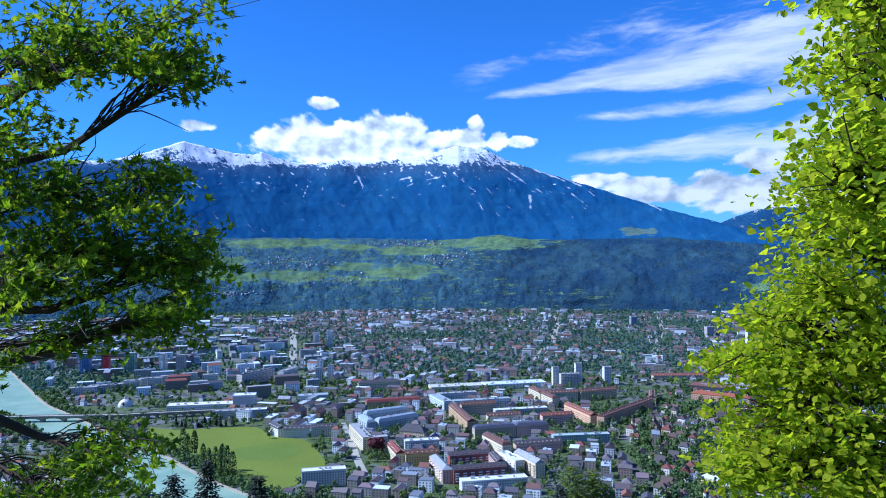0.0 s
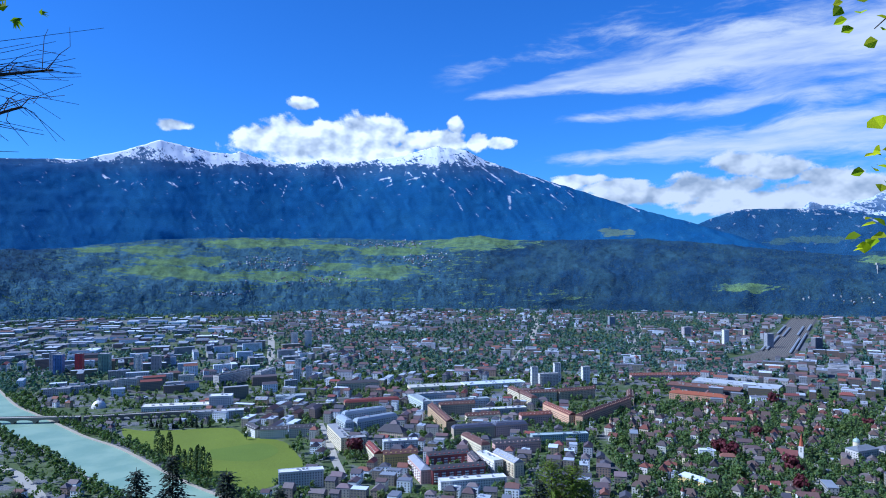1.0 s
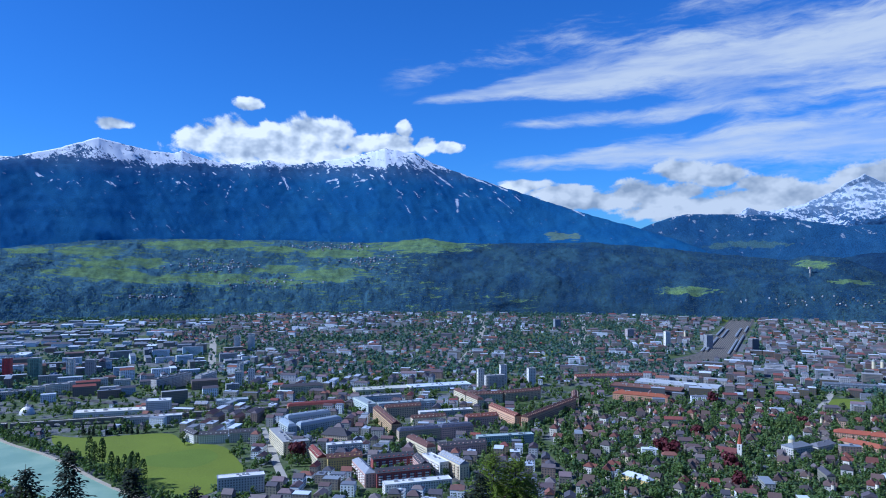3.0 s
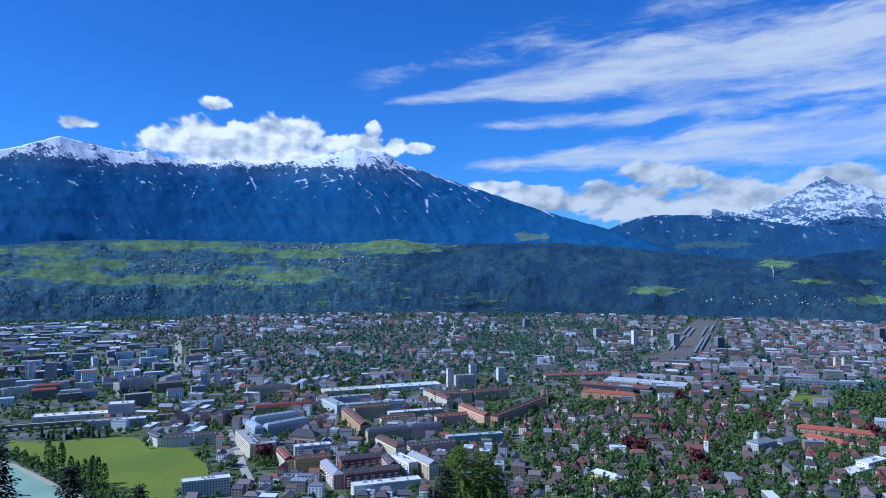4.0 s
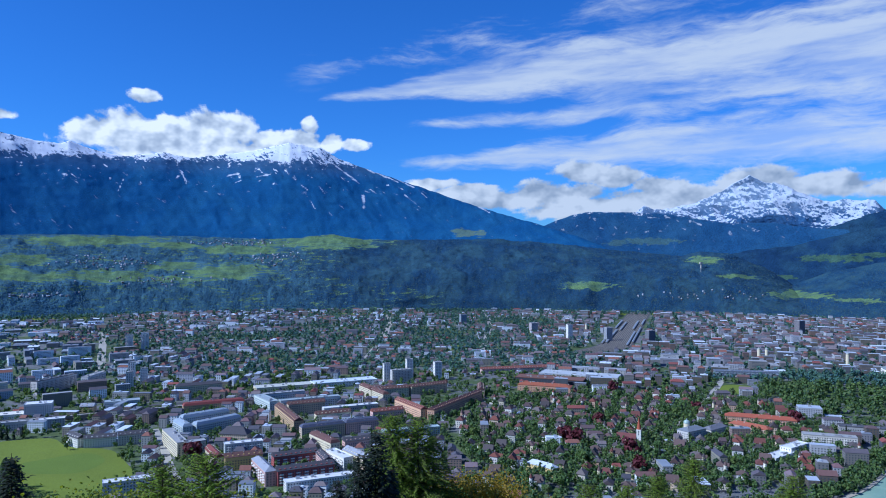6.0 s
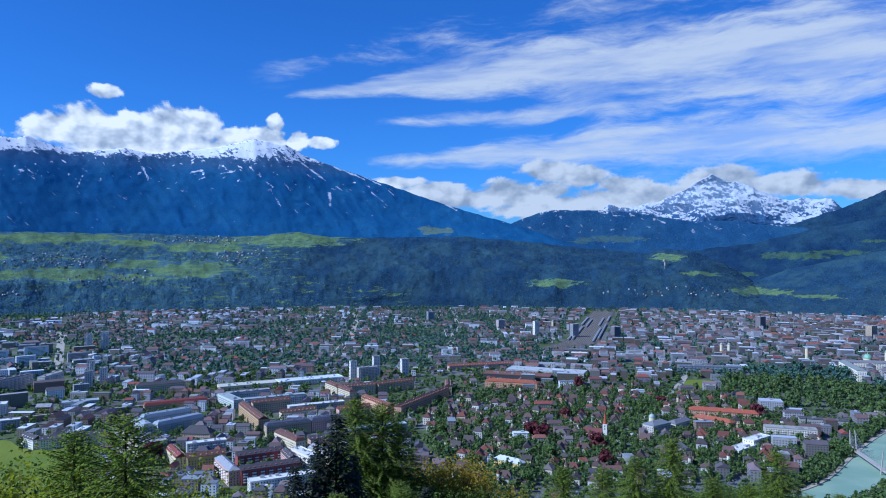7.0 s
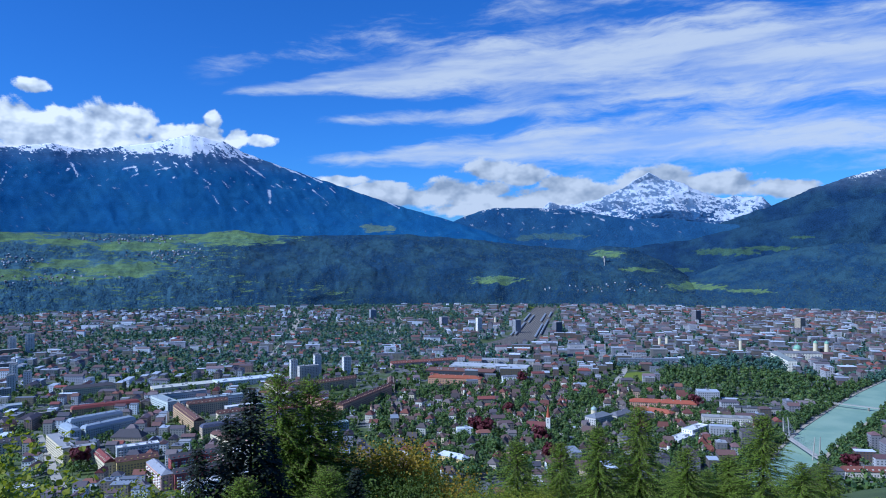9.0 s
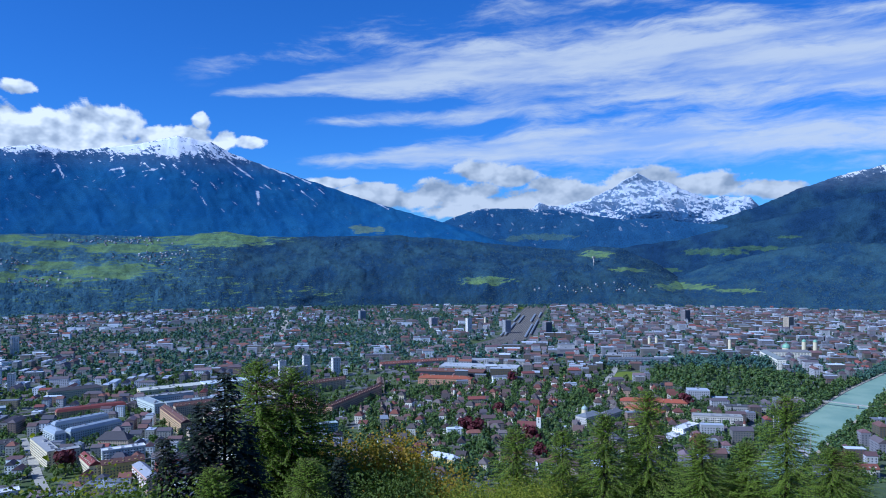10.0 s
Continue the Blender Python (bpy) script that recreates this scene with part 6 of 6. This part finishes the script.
        if inside([x], [y], VILLA_ZONE)[0] and not TAKEN[int((y - OY) / CELL), int((x - OX) / CELL)]:
            quick(x, y, rnd.uniform(3.4, 6.6), rnd.uniform(9, 17), 46, 1.35)
            n += 1
    for _ in range(2200):      # foot of the hills
        a = radians(rnd.uniform(-36, 55))
        r = rnd.uniform(3215, 3345)
        quick(r * math.sin(a), r * math.cos(a), rnd.uniform(4, 7), rnd.uniform(9, 17), 9, 3.4)
    for _ in range(1500):      # wooded lower slope
        x, y = rnd.uniform(-420, 760), rnd.uniform(330, 690)
        if not TAKEN[max(0, int((y - OY) / CELL)), int((x - OX) / CELL)] and float(ground_z(x, y)) > -1:
            quick(x, y, rnd.uniform(3.5, 5.5), rnd.uniform(10, 17), 34, 1.6)
    tagged(part("town_trees", b, [M["leaf_any"], M["leaf_haze"]], kind="stuff"), "green trees of streets, gardens and river banks", "trees")


def hill_forest():
    rnd = random.Random(31)
    b = Build()
    for (X, Y, Z, mead), n in ((HILL_SHEET, 120000), (RHILL_SHEET, 40000)):
        rows, cols = X.shape
        for _ in range(n):
            i, j = rnd.randrange(rows - 2), rnd.randrange(cols - 1)
            if (mead[i, j] > 0.37) or not -36 < math.degrees(math.atan2(X[i, j], Y[i, j])) < 56:
                if rnd.random() > 0.012:
                    continue
            if i > 22 and not 0.03 < mead[i, j] < 0.30 and rnd.random() > 0.45:
                continue
            f, g = rnd.random(), rnd.random()
            x = X[i, j] * (1 - f) + X[i + 1, j] * f + (X[i, j + 1] - X[i, j]) * g
            y = Y[i, j] * (1 - f) + Y[i + 1, j] * f + (Y[i, j + 1] - Y[i, j]) * g
            z = Z[i, j] * (1 - f) + Z[i + 1, j] * f
            h, r, t = rnd.uniform(0.9, 2.8) * rnd.choice((0.6, 1.0, 1.5)), rnd.uniform(1.5, 3.6), rnd.uniform(0, 6.28)
            pts = [(x + r * math.cos(t + k * 1.2566), y + r * math.sin(t + k * 1.2566), z - 2 + rnd.uniform(0, 3)) for k in range(5)]
            top = [(x + rnd.uniform(0.3, 0.7) * r * math.cos(t + k * 2.094), y + rnd.uniform(0.3, 0.7) * r * math.sin(t + k * 2.094), z + h * rnd.uniform(0.8, 1.05)) for k in range(3)]
            # trees on the left near the fields take the paler haze colours
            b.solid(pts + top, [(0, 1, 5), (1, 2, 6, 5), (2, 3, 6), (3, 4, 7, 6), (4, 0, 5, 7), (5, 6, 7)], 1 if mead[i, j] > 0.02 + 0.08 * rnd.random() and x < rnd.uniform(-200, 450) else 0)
    tagged(part("hill_forest", b, [M["hill_trees"], M["hill_trees_haze"]], kind="stuff"), "dense mixed forest covering the foothills", "forest")


town_trees()
hill_forest()


# ---------------------------------------------------------------- trees on the slope below the ride
M["spruce"] = material("spruce_needles", (0.016, 0.027, 0.018), 0.75, 0.6, 1.2, bump=0, through_light=0.12)
M["larch"] = material("larch_needles", (0.20, 0.28, 0.045), 0.75, 0.5, 0.9, bump=0, through_light=0.5)
M["golden"] = material("young_bronze_leaves", (0.33, 0.235, 0.034), 0.7, 0.5, 0.9, bump=0, through_light=0.42)
M["fresh"] = material("fresh_spring_leaves", (0.23, 0.25, 0.030), 0.7, 0.5, 0.9, bump=0, through_light=0.4)
M["dull"] = material("mid_green_leaves", (0.085, 0.130, 0.028), 0.75, 0.5, 0.9, bump=0, through_light=0.3)


def needle(b, p, d, length, width, rnd):
    """A flat spray of needles from p along d, hanging a little."""
    s = d.cross(Vector((0, 0, 1)))
    s = (s.normalized() if s.length > 1e-3 else Vector((1, 0, 0))) * width
    s.z += rnd.uniform(-0.4, 0.4) * width
    q = p + d * length
    q.z -= length * rnd.uniform(0.05, 0.35)
    m = (p + q) / 2
    b.poly([tuple(p), tuple(m + s), tuple(q), tuple(m - s)])


def conifer(name, label, h, r, mat, whorl, per, sprays, seed, length, width, droop, group, ragged=0.25, taper=0.9):
    rnd = random.Random(seed)
    root = thing(name, pose(0, 0, -80), label, "tree", group)
    t, b, limbs = Build(), Build(), Build()
    t.tube([(0, 0, -1), (rnd.uniform(-0.1, 0.1), 0, h * 0.5), (0, 0, h)], [h * 0.012, h * 0.007, 0.02], 7)
    z = h * 0.10
    while z < h * 0.985:
        f = (z / h)
        reach = r * (1 - f) ** taper * rnd.uniform(1 - ragged, 1.05) + 0.22
        a0 = rnd.uniform(0, 6.28)
        for k in range(per):
            a = a0 + 6.283 * k / per + rnd.uniform(-0.35, 0.35)
            L = reach * rnd.uniform(0.65, 1.12)
            d = Vector((math.cos(a), math.sin(a), 0))
            tip = Vector((0, 0, z)) + d * L + Vector((0, 0, -droop * L + (0.35 * L if f > 0.85 else 0)))
            mid = Vector((0, 0, z)) + d * L * 0.5 + Vector((0, 0, -droop * L * 0.35))
            limbs.tube([(0, 0, z), mid, tip], [0.05 * (1.2 - f), 0.03, 0.008], 3)
            ns = max(3, int(sprays * (L / r) + 2))
            for i in range(ns):
                u = (i + rnd.random()) / ns
                u = 0.12 + 0.88 * u
                p = Vector((0, 0, z)).lerp(mid, u * 2) if u < 0.5 else mid.lerp(tip, u * 2 - 1)
                side = d.cross(Vector((0, 0, 1))) * rnd.uniform(-1, 1)
                way = (d * rnd.uniform(0.2, 1.0) + side + Vector((0, 0, rnd.uniform(-0.5, 0.25)))).normalized()
                needle(b, p, way, length * rnd.uniform(0.6, 1.25) * (0.55 + 0.6 * (1 - f)), width * rnd.uniform(0.7, 1.3), rnd)
        z += whorl * (0.55 + 0.7 * (1 - f)) * rnd.uniform(0.8, 1.2)
    part("trunk", t, M["bark"], root)
    part("branchwork", limbs, M["bark"], root, kind="stuff")
    part("needles", b, M[mat], root)
    return root


def grow(limbs, tips, p, d, length, radius, depth, rnd):
    """Branches that fork and thin out; collects the ends."""
    q = p + d * length
    mid = (p + q) / 2 + Vector((rnd.uniform(-1, 1), rnd.uniform(-1, 1), rnd.uniform(-0.5, 1))) * length * 0.08
    limbs.tube([p, mid, q], [radius, radius * 0.8, radius * 0.55], 6 if depth > 1 else 4)
    if depth == 0:
        tips.append(q)
        return
    for _ in range(3 if depth > 1 else 4):
        e = (d + Vector((rnd.uniform(-1, 1), rnd.uniform(-1, 1), rnd.uniform(-0.35, 0.8))) * 0.75).normalized()
        grow(limbs, tips, p.lerp(q, rnd.uniform(0.5, 1.0)), e, length * rnd.uniform(0.6, 0.82), radius * 0.5, depth - 1, rnd)
    if depth < 3:
        tips.append(q)


def leaf(b, p, size, rnd, up=0.5):
    """A pointed leaf, folded along its middle."""
    nrm = Vector((rnd.gauss(0, 1), rnd.gauss(0, 1), rnd.gauss(up, 0.8))).normalized()
    a = nrm.cross(Vector((rnd.gauss(0, 1), rnd.gauss(0, 1), rnd.gauss(0, 1)))).normalized()
    s = nrm.cross(a)
    a, s, k = a * size, s * size * 0.48, nrm * size * 0.14
    i = len(b.v)
    b.v.extend([tuple(p), tuple(p + a * 0.35 + s + k), tuple(p + a), tuple(p + a * 0.35 - s + k), tuple(p + a * 0.7 + s * 0.7 + k), tuple(p + a * 0.7 - s * 0.7 + k)])
    b.f.extend([(i, i + 2, i + 4, i + 1), (i, i + 3, i + 5, i + 2)])
    b.m.extend([0, 0])


def lobed_leaf(b, p, size, rnd, up):
    """A five-lobed leaf, cupped a little."""
    nrm = Vector((rnd.gauss(0, 1), rnd.gauss(0, 1), rnd.gauss(up, 0.8))).normalized()
    a = nrm.cross(Vector((rnd.gauss(0, 1), rnd.gauss(0, 1), rnd.gauss(0, 1)))).normalized()
    w = nrm.cross(a)
    ring = ((0.0, 0.05), (0.42, 0.62), (0.80, 0.42), (1.12, 0.92), (1.40, 0.50), (1.571, 1.0), (1.74, 0.50), (2.02, 0.92), (2.34, 0.42), (2.72, 0.62))
    b.poly([tuple(p + (w * math.cos(t) * 0.62 + a * math.sin(t)) * r * size + nrm * size * 0.22 * r * abs(math.cos(t))) for t, r in ring])


def broadleaf(name, label, h, r, mat, leaves, size, seed, group):
    rnd = random.Random(seed)
    root = thing(name, pose(0, 0, -80), label, "tree", group)
    limbs, b, tips = Build(), Build(), []
    for k in range(3):
        a = k * 2.1 + rnd.random()
        d = Vector((math.cos(a) * 0.28 * r / h * 4, math.sin(a) * 0.28 * r / h * 4, 1)).normalized()
        grow(limbs, tips, Vector((0, 0, -1 if k == 0 else h * 0.12)), d, h * 0.42, h * 0.016, 3, rnd)
    part("trunk", limbs, M["bark"], root)
    for _ in range(leaves):
        q = tips[rnd.randrange(len(tips))]
        o = Vector((rnd.gauss(0, 1), rnd.gauss(0, 1), rnd.gauss(0, 0.8))) * 0.085 * h
        leaf(b, q + o, size * rnd.uniform(0.6, 1.3), rnd)
    part("foliage", b, M[mat], root)
    return root


def top_at(root):
    return max((v.co.z for c in root.children for v in c.data.vertices))


SPRUCES = [conifer("spruce", "dark spruce with drooping branches on the slope", 25, 7.0, "spruce", 0.62, 9, 26, s, 0.80, 0.15, 0.34, "spruces on the slope", 0.40, 0.75) for s in (1, 2, 3)]
LARCHES = [conifer("larch", "larch in soft fresh green needle on the slope", 26, 8.6, "larch", 0.19, 5, 84, s, 0.42, 0.055, 0.12, "larches on the slope", 0.45, 0.58) for s in (4, 5, 6)]
GOLDENS = [broadleaf("broadleaf_tree", "broadleaf tree with young golden-brown leaves", 17, 5, "golden", 11000, 0.30, s, "golden trees on the slope") for s in (7, 8)]
FRESHES = [broadleaf("broadleaf_tree", "broadleaf tree with fresh yellow-green leaves", 14, 4.5, "fresh", 15000, 0.17, s, "fresh green trees on the slope") for s in (9, 10)]
DULLS = [broadleaf("broadleaf_tree", "broadleaf tree with mid-green leaves", 17, 5.5, "dull", 11000, 0.30, s, "green trees on the slope") for s in (11, 12)]
HEIGHT = {r: top_at(r) for r in SPRUCES + LARCHES + GOLDENS + FRESHES + DULLS}
USED = set()


def plant(protos, x, y, top, turn):
    """Stands a tree on the slope with its top at the given height."""
    root = protos[int(turn) % len(protos)]
    z = float(ground_z(x, y))
    s = max(5.0, top - z) / HEIGHT[root]
    w = min(1.25 * s, 1.5) if s > 1 else max(0.62, s ** 0.45)
    m = pose(x, y, z - 0.3, rz=turn * 37) @ Matrix.Diagonal((w, w, s, 1))
    if root in USED:
        clone(root, m)
    else:
        USED.add(root)
        root.matrix_basis = m


for k, (sort, x, y, top) in enumerate([
        (LARCHES, 28.2, 152.3, 244.8), (LARCHES, 32.6, 152.6, 243.6), (LARCHES, 35.8, 155.1, 239.6), (LARCHES, 30, 156, 238), (SPRUCES, 22.9, 134.7, 246.3), (SPRUCES, 20.5, 132.9, 243.8), (SPRUCES, 17.1, 131.0, 241), (SPRUCES, 25.5, 137, 240), (SPRUCES, 19, 128, 235),
        (SPRUCES, -44, 121, 253.2), (SPRUCES, -39, 123, 254.8), (SPRUCES, -31, 125.6, 251.5), (SPRUCES, -58, 112, 253), (SPRUCES, -65, 108, 252), (SPRUCES, -23, 130, 247),
        (GOLDENS, 42, 154.7, 234), (GOLDENS, 45.6, 152.7, 232.5), (GOLDENS, 49.3, 153.6, 231), (DULLS, 37.8, 150.6, 233),
        (LARCHES, 4.4, 77.6, 259.8), (LARCHES, 1.5, 80, 258.6), (FRESHES, 2.8, 79, 258.8), (FRESHES, -1.5, 86, 257.0), (DULLS, -4.5, 90, 255.6), (DULLS, -8, 87, 254.4), (LARCHES, 3.5, 96, 247), (FRESHES, 6.2, 69.5, 258), (FRESHES, 3.4, 71.5, 257),
        (LARCHES, 50.6, 122.9, 240.3), (LARCHES, 58.3, 126.7, 238.5), (LARCHES, 60.5, 121.9, 241.3), (LARCHES, 65.4, 120.9, 243.5), (LARCHES, 65.8, 113, 240.6), (LARCHES, 69.8, 106.6, 245.2), (LARCHES, 70.2, 111.8, 239.6), (LARCHES, 69.3, 101.3, 241.8), (LARCHES, 82, 110, 238), (LARCHES, 88, 108, 234),
        (FRESHES, 13.1, 112.9, 242.9), (FRESHES, 43.4, 108.6, 241.8), (FRESHES, 9.3, 100.5, 244.5), (DULLS, 9.9, 127.8, 238), (DULLS, 20, 110, 237), (FRESHES, 54, 127, 235), (DULLS, 66, 118, 235), (DULLS, 2, 118, 238), (DULLS, -8, 128, 241), (DULLS, -16, 135, 240), (DULLS, -3, 140, 238)]):
    plant(sort, x, y, top, k)


def fill_slope():
    rnd = random.Random(77)
    n = 0
    while n < 150:
        x, y = rnd.uniform(-120, 230), rnd.uniform(95, 330)
        g = float(ground_z(x, y))
        h = rnd.uniform(11, 19)
        ok = True
        for (t, cx, cy, cz, *_r) in PATH:
            d = math.hypot(x - cx, y - cy)
            if g + h > cz - d * 0.315 + (6 if t < 6 else 0):
                ok = False
        if not ok and g + 9 > 258.2 - math.hypot(x - 17, y - 56) * 0.30:
            n += 0.02
            continue
        top = min(g + h, 258.2 - math.hypot(x - 17, y - 56) * 0.275)
        if top - g < 6:
            n += 0.02
            continue
        plant(rnd.choice((LARCHES, DULLS, LARCHES, DULLS, SPRUCES)), x, y, top, rnd.randrange(100))
        n += 1


fill_slope()


# ---------------------------------------------------------------- the two trees that the ride sets out between
M["maple_dark"] = material("maple_leaves", None, 0.65, 0.5, 3.0, bump=0, through_light=0.5, spec=0.18, by="island", ramp=[(0.085, 0.150, 0.014), (0.13, 0.21, 0.016), (0.075, 0.130, 0.014), (0.26, 0.31, 0.020), (0.16, 0.24, 0.016)])
M["maple_bright"] = material("bright_lime_leaves", None, 0.7, 0.5, 3.0, bump=0, through_light=0.66, spec=0.1, by="island", ramp=[(0.36, 0.40, 0.020), (0.27, 0.34, 0.018), (0.43, 0.45, 0.022), (0.20, 0.28, 0.016), (0.37, 0.41, 0.020)])


def from_start(bearing, height, dist):
    a, e = radians(bearing), radians(height)
    return Vector((1.0 + dist * math.sin(a) * math.cos(e), dist * math.cos(a) * math.cos(e), 290.0 + dist * math.sin(e)))


def near_tree(name, label, foot, fork, boughs, mat, seed, size, per, bare, tufts, lie):
    """A tree close to the start. boughs: bearing, height, distance and spread (degrees) of leafy masses at the ends of limbs."""
    rnd = random.Random(seed)
    fx, fy = foot
    z0 = float(ground_z(fx, fy))
    root = thing(name, pose(fx, fy, z0 - 0.2), label, "tree")
    org = Vector((fx, fy, z0 - 0.2))
    limbs, b = Build(), Build()
    limbs.tube([(0, 0, 0), (0.15, 0.1, (fork - z0) * 0.5), (0, 0, fork - z0), (0.1, 0, fork - z0 + 7)], [0.24, 0.19, 0.15, 0.05], 9)
    for bearing, height, dist, sa, se, share, lift in boughs:
        tip = from_start(bearing, height, dist) - org
        root_p = Vector((0, 0, tip.z - lift))
        mid = (root_p + tip) / 2 + Vector((rnd.uniform(-0.35, 0.35), rnd.uniform(-0.35, 0.35), rnd.uniform(-0.4, 0.1)))
        limbs.tube([root_p, root_p.lerp(mid, 0.5) + Vector((0, 0, 0.05)), mid, tip], [0.085, 0.07, 0.05, 0.016], 6)
        n = int(per * abs(share))
        # flat sprays: a curved twig with leaves lying to both sides, drooping towards the tip
        for _ in range(max(4, n // 20)):
            e = from_start(bearing + rnd.gauss(0, sa * 0.42), height + rnd.gauss(0, se * 0.42), dist + rnd.gauss(0, 0.55)) - org
            s = mid.lerp(tip, rnd.random())
            k = (s + e) / 2 + Vector((rnd.uniform(-0.15, 0.15), rnd.uniform(-0.15, 0.15), rnd.uniform(0.0, 0.22)))
            thin = 0.6 if share < 0 else 1.0
            limbs.tube([s, s.lerp(k, 0.55) + Vector((0, 0, 0.05)), k, e], [0.011 * thin, 0.009 * thin, 0.007 * thin, 0.003], 4)
            if share < 0 or rnd.random() < bare:
                continue
            d = e - k
            d = d.normalized() if d.length > 1e-3 else Vector((1, 0, 0))
            across = d.cross(Vector((0, 0, 1)))
            for _tuft in range(tufts):
                c = k.lerp(e, rnd.uniform(0.3, 1.15)) + across * rnd.gauss(0, 0.16) + Vector((0, 0, rnd.gauss(0, 0.05)))
                for _ in range(26 // tufts):
                    q = c + Vector((rnd.gauss(0, 0.07), rnd.gauss(0, 0.07), rnd.gauss(0, 0.04)))
                    (lobed_leaf if tufts == 4 else leaf)(b, q, size * rnd.uniform(0.6, 1.3), rnd, lie)
    part("trunk", limbs, M["bark"], root)
    part("foliage", b, M[mat], root)
    return root


near_tree("maple_tree", "maple with dark glossy leaves and some bare twigs", (-6.0, 9.2), 286.5,
          [(-24.6, 15, 9.2, 7, 4, 1.2, 1.2), (-19.1, 13, 9.0, 3.4, 3.4, 1.0, 1.4), (-28.6, 13.5, 9.3, 6, 4, 1.0, 0.9), (-17.6, 17.5, 9.2, 3, 1.5, 0.3, 1.0),
           (-26.6, 4, 9.4, 5, 3.5, 1.2, 0.6), (-21.1, 4.5, 9.0, 3, 3, 0.8, 0.8), (-23.6, 0, 9.0, 6, 3, 1.2, 0.6), (-18.6, -1, 8.8, 3, 3, 0.9, 0.7), (-28.6, -1.5, 9.4, 5, 4, 1.2, 0.5),
           (-20.1, -5, 8.8, 3.6, 2.6, 0.9, 0.3), (-25.6, -6, 9.2, 4, 2, 0.4, 0.5), (-23.6, -15, 8.8, 4.5, 3, 0.9, -0.6), (-27.6, -17, 9.2, 5, 3, 0.9, -0.6), (-31.6, 6, 9.6, 5, 9, 1.6, 0.6), (-32.6, -8, 9.6, 4, 6, 0.8, 0.3), (-18.4, 1.2, 15.5, 2.4, 2.8, -0.7, 1.6), (-18.6, -2.5, 13.5, 2.2, 1.8, -0.5, 1.2)],
          "maple_dark", 5, 0.125, 900, 0.30, 4, 1.0)
near_tree("lime_tree", "leafy tree with bright yellow-green spring leaves", (6.5, 7.5), 287.0,
          [(30.5, 17, 5.8, 3.5, 3, 0.8, 1.3), (29.5, 12, 5.9, 3.2, 2.6, 0.6, 1.2), (30, 7, 6.2, 4.0, 3.4, 1.1, 1.0), (28.2, 5, 6.4, 2.4, 2.4, 0.6, 1.0), (28.8, 1, 6.7, 3.8, 3.2, 1.1, 0.8),
           (27.5, -3.5, 7.6, 3.8, 2.8, 1.2, 0.7), (24.5, -5.2, 7.4, 2.8, 1.8, 0.6, 0.8), (26, -8.5, 7.4, 5.5, 2.6, 1.4, 0.5), (22.0, -8.8, 7.2, 3, 1.3, 0.4, 0.6), (25.5, -13, 7.4, 5, 3.4, 1.7, 0.1),
           (22.5, -15.5, 7.3, 2.6, 2.6, 0.9, 0.0), (29, -16, 7.6, 4, 3, 1.3, -0.3), (30.5, -7, 7.7, 4, 4, 1.5, 0.5), (33, 3, 6.2, 4, 8, 1.5, 0.5), (33, -13, 8.0, 3, 5, 0.9, 0.0), (34, 15, 6.2, 4, 4, 0.8, 0.8)],
          "maple_bright", 6, 0.066, 1300, 0.15, 5, 1.4)
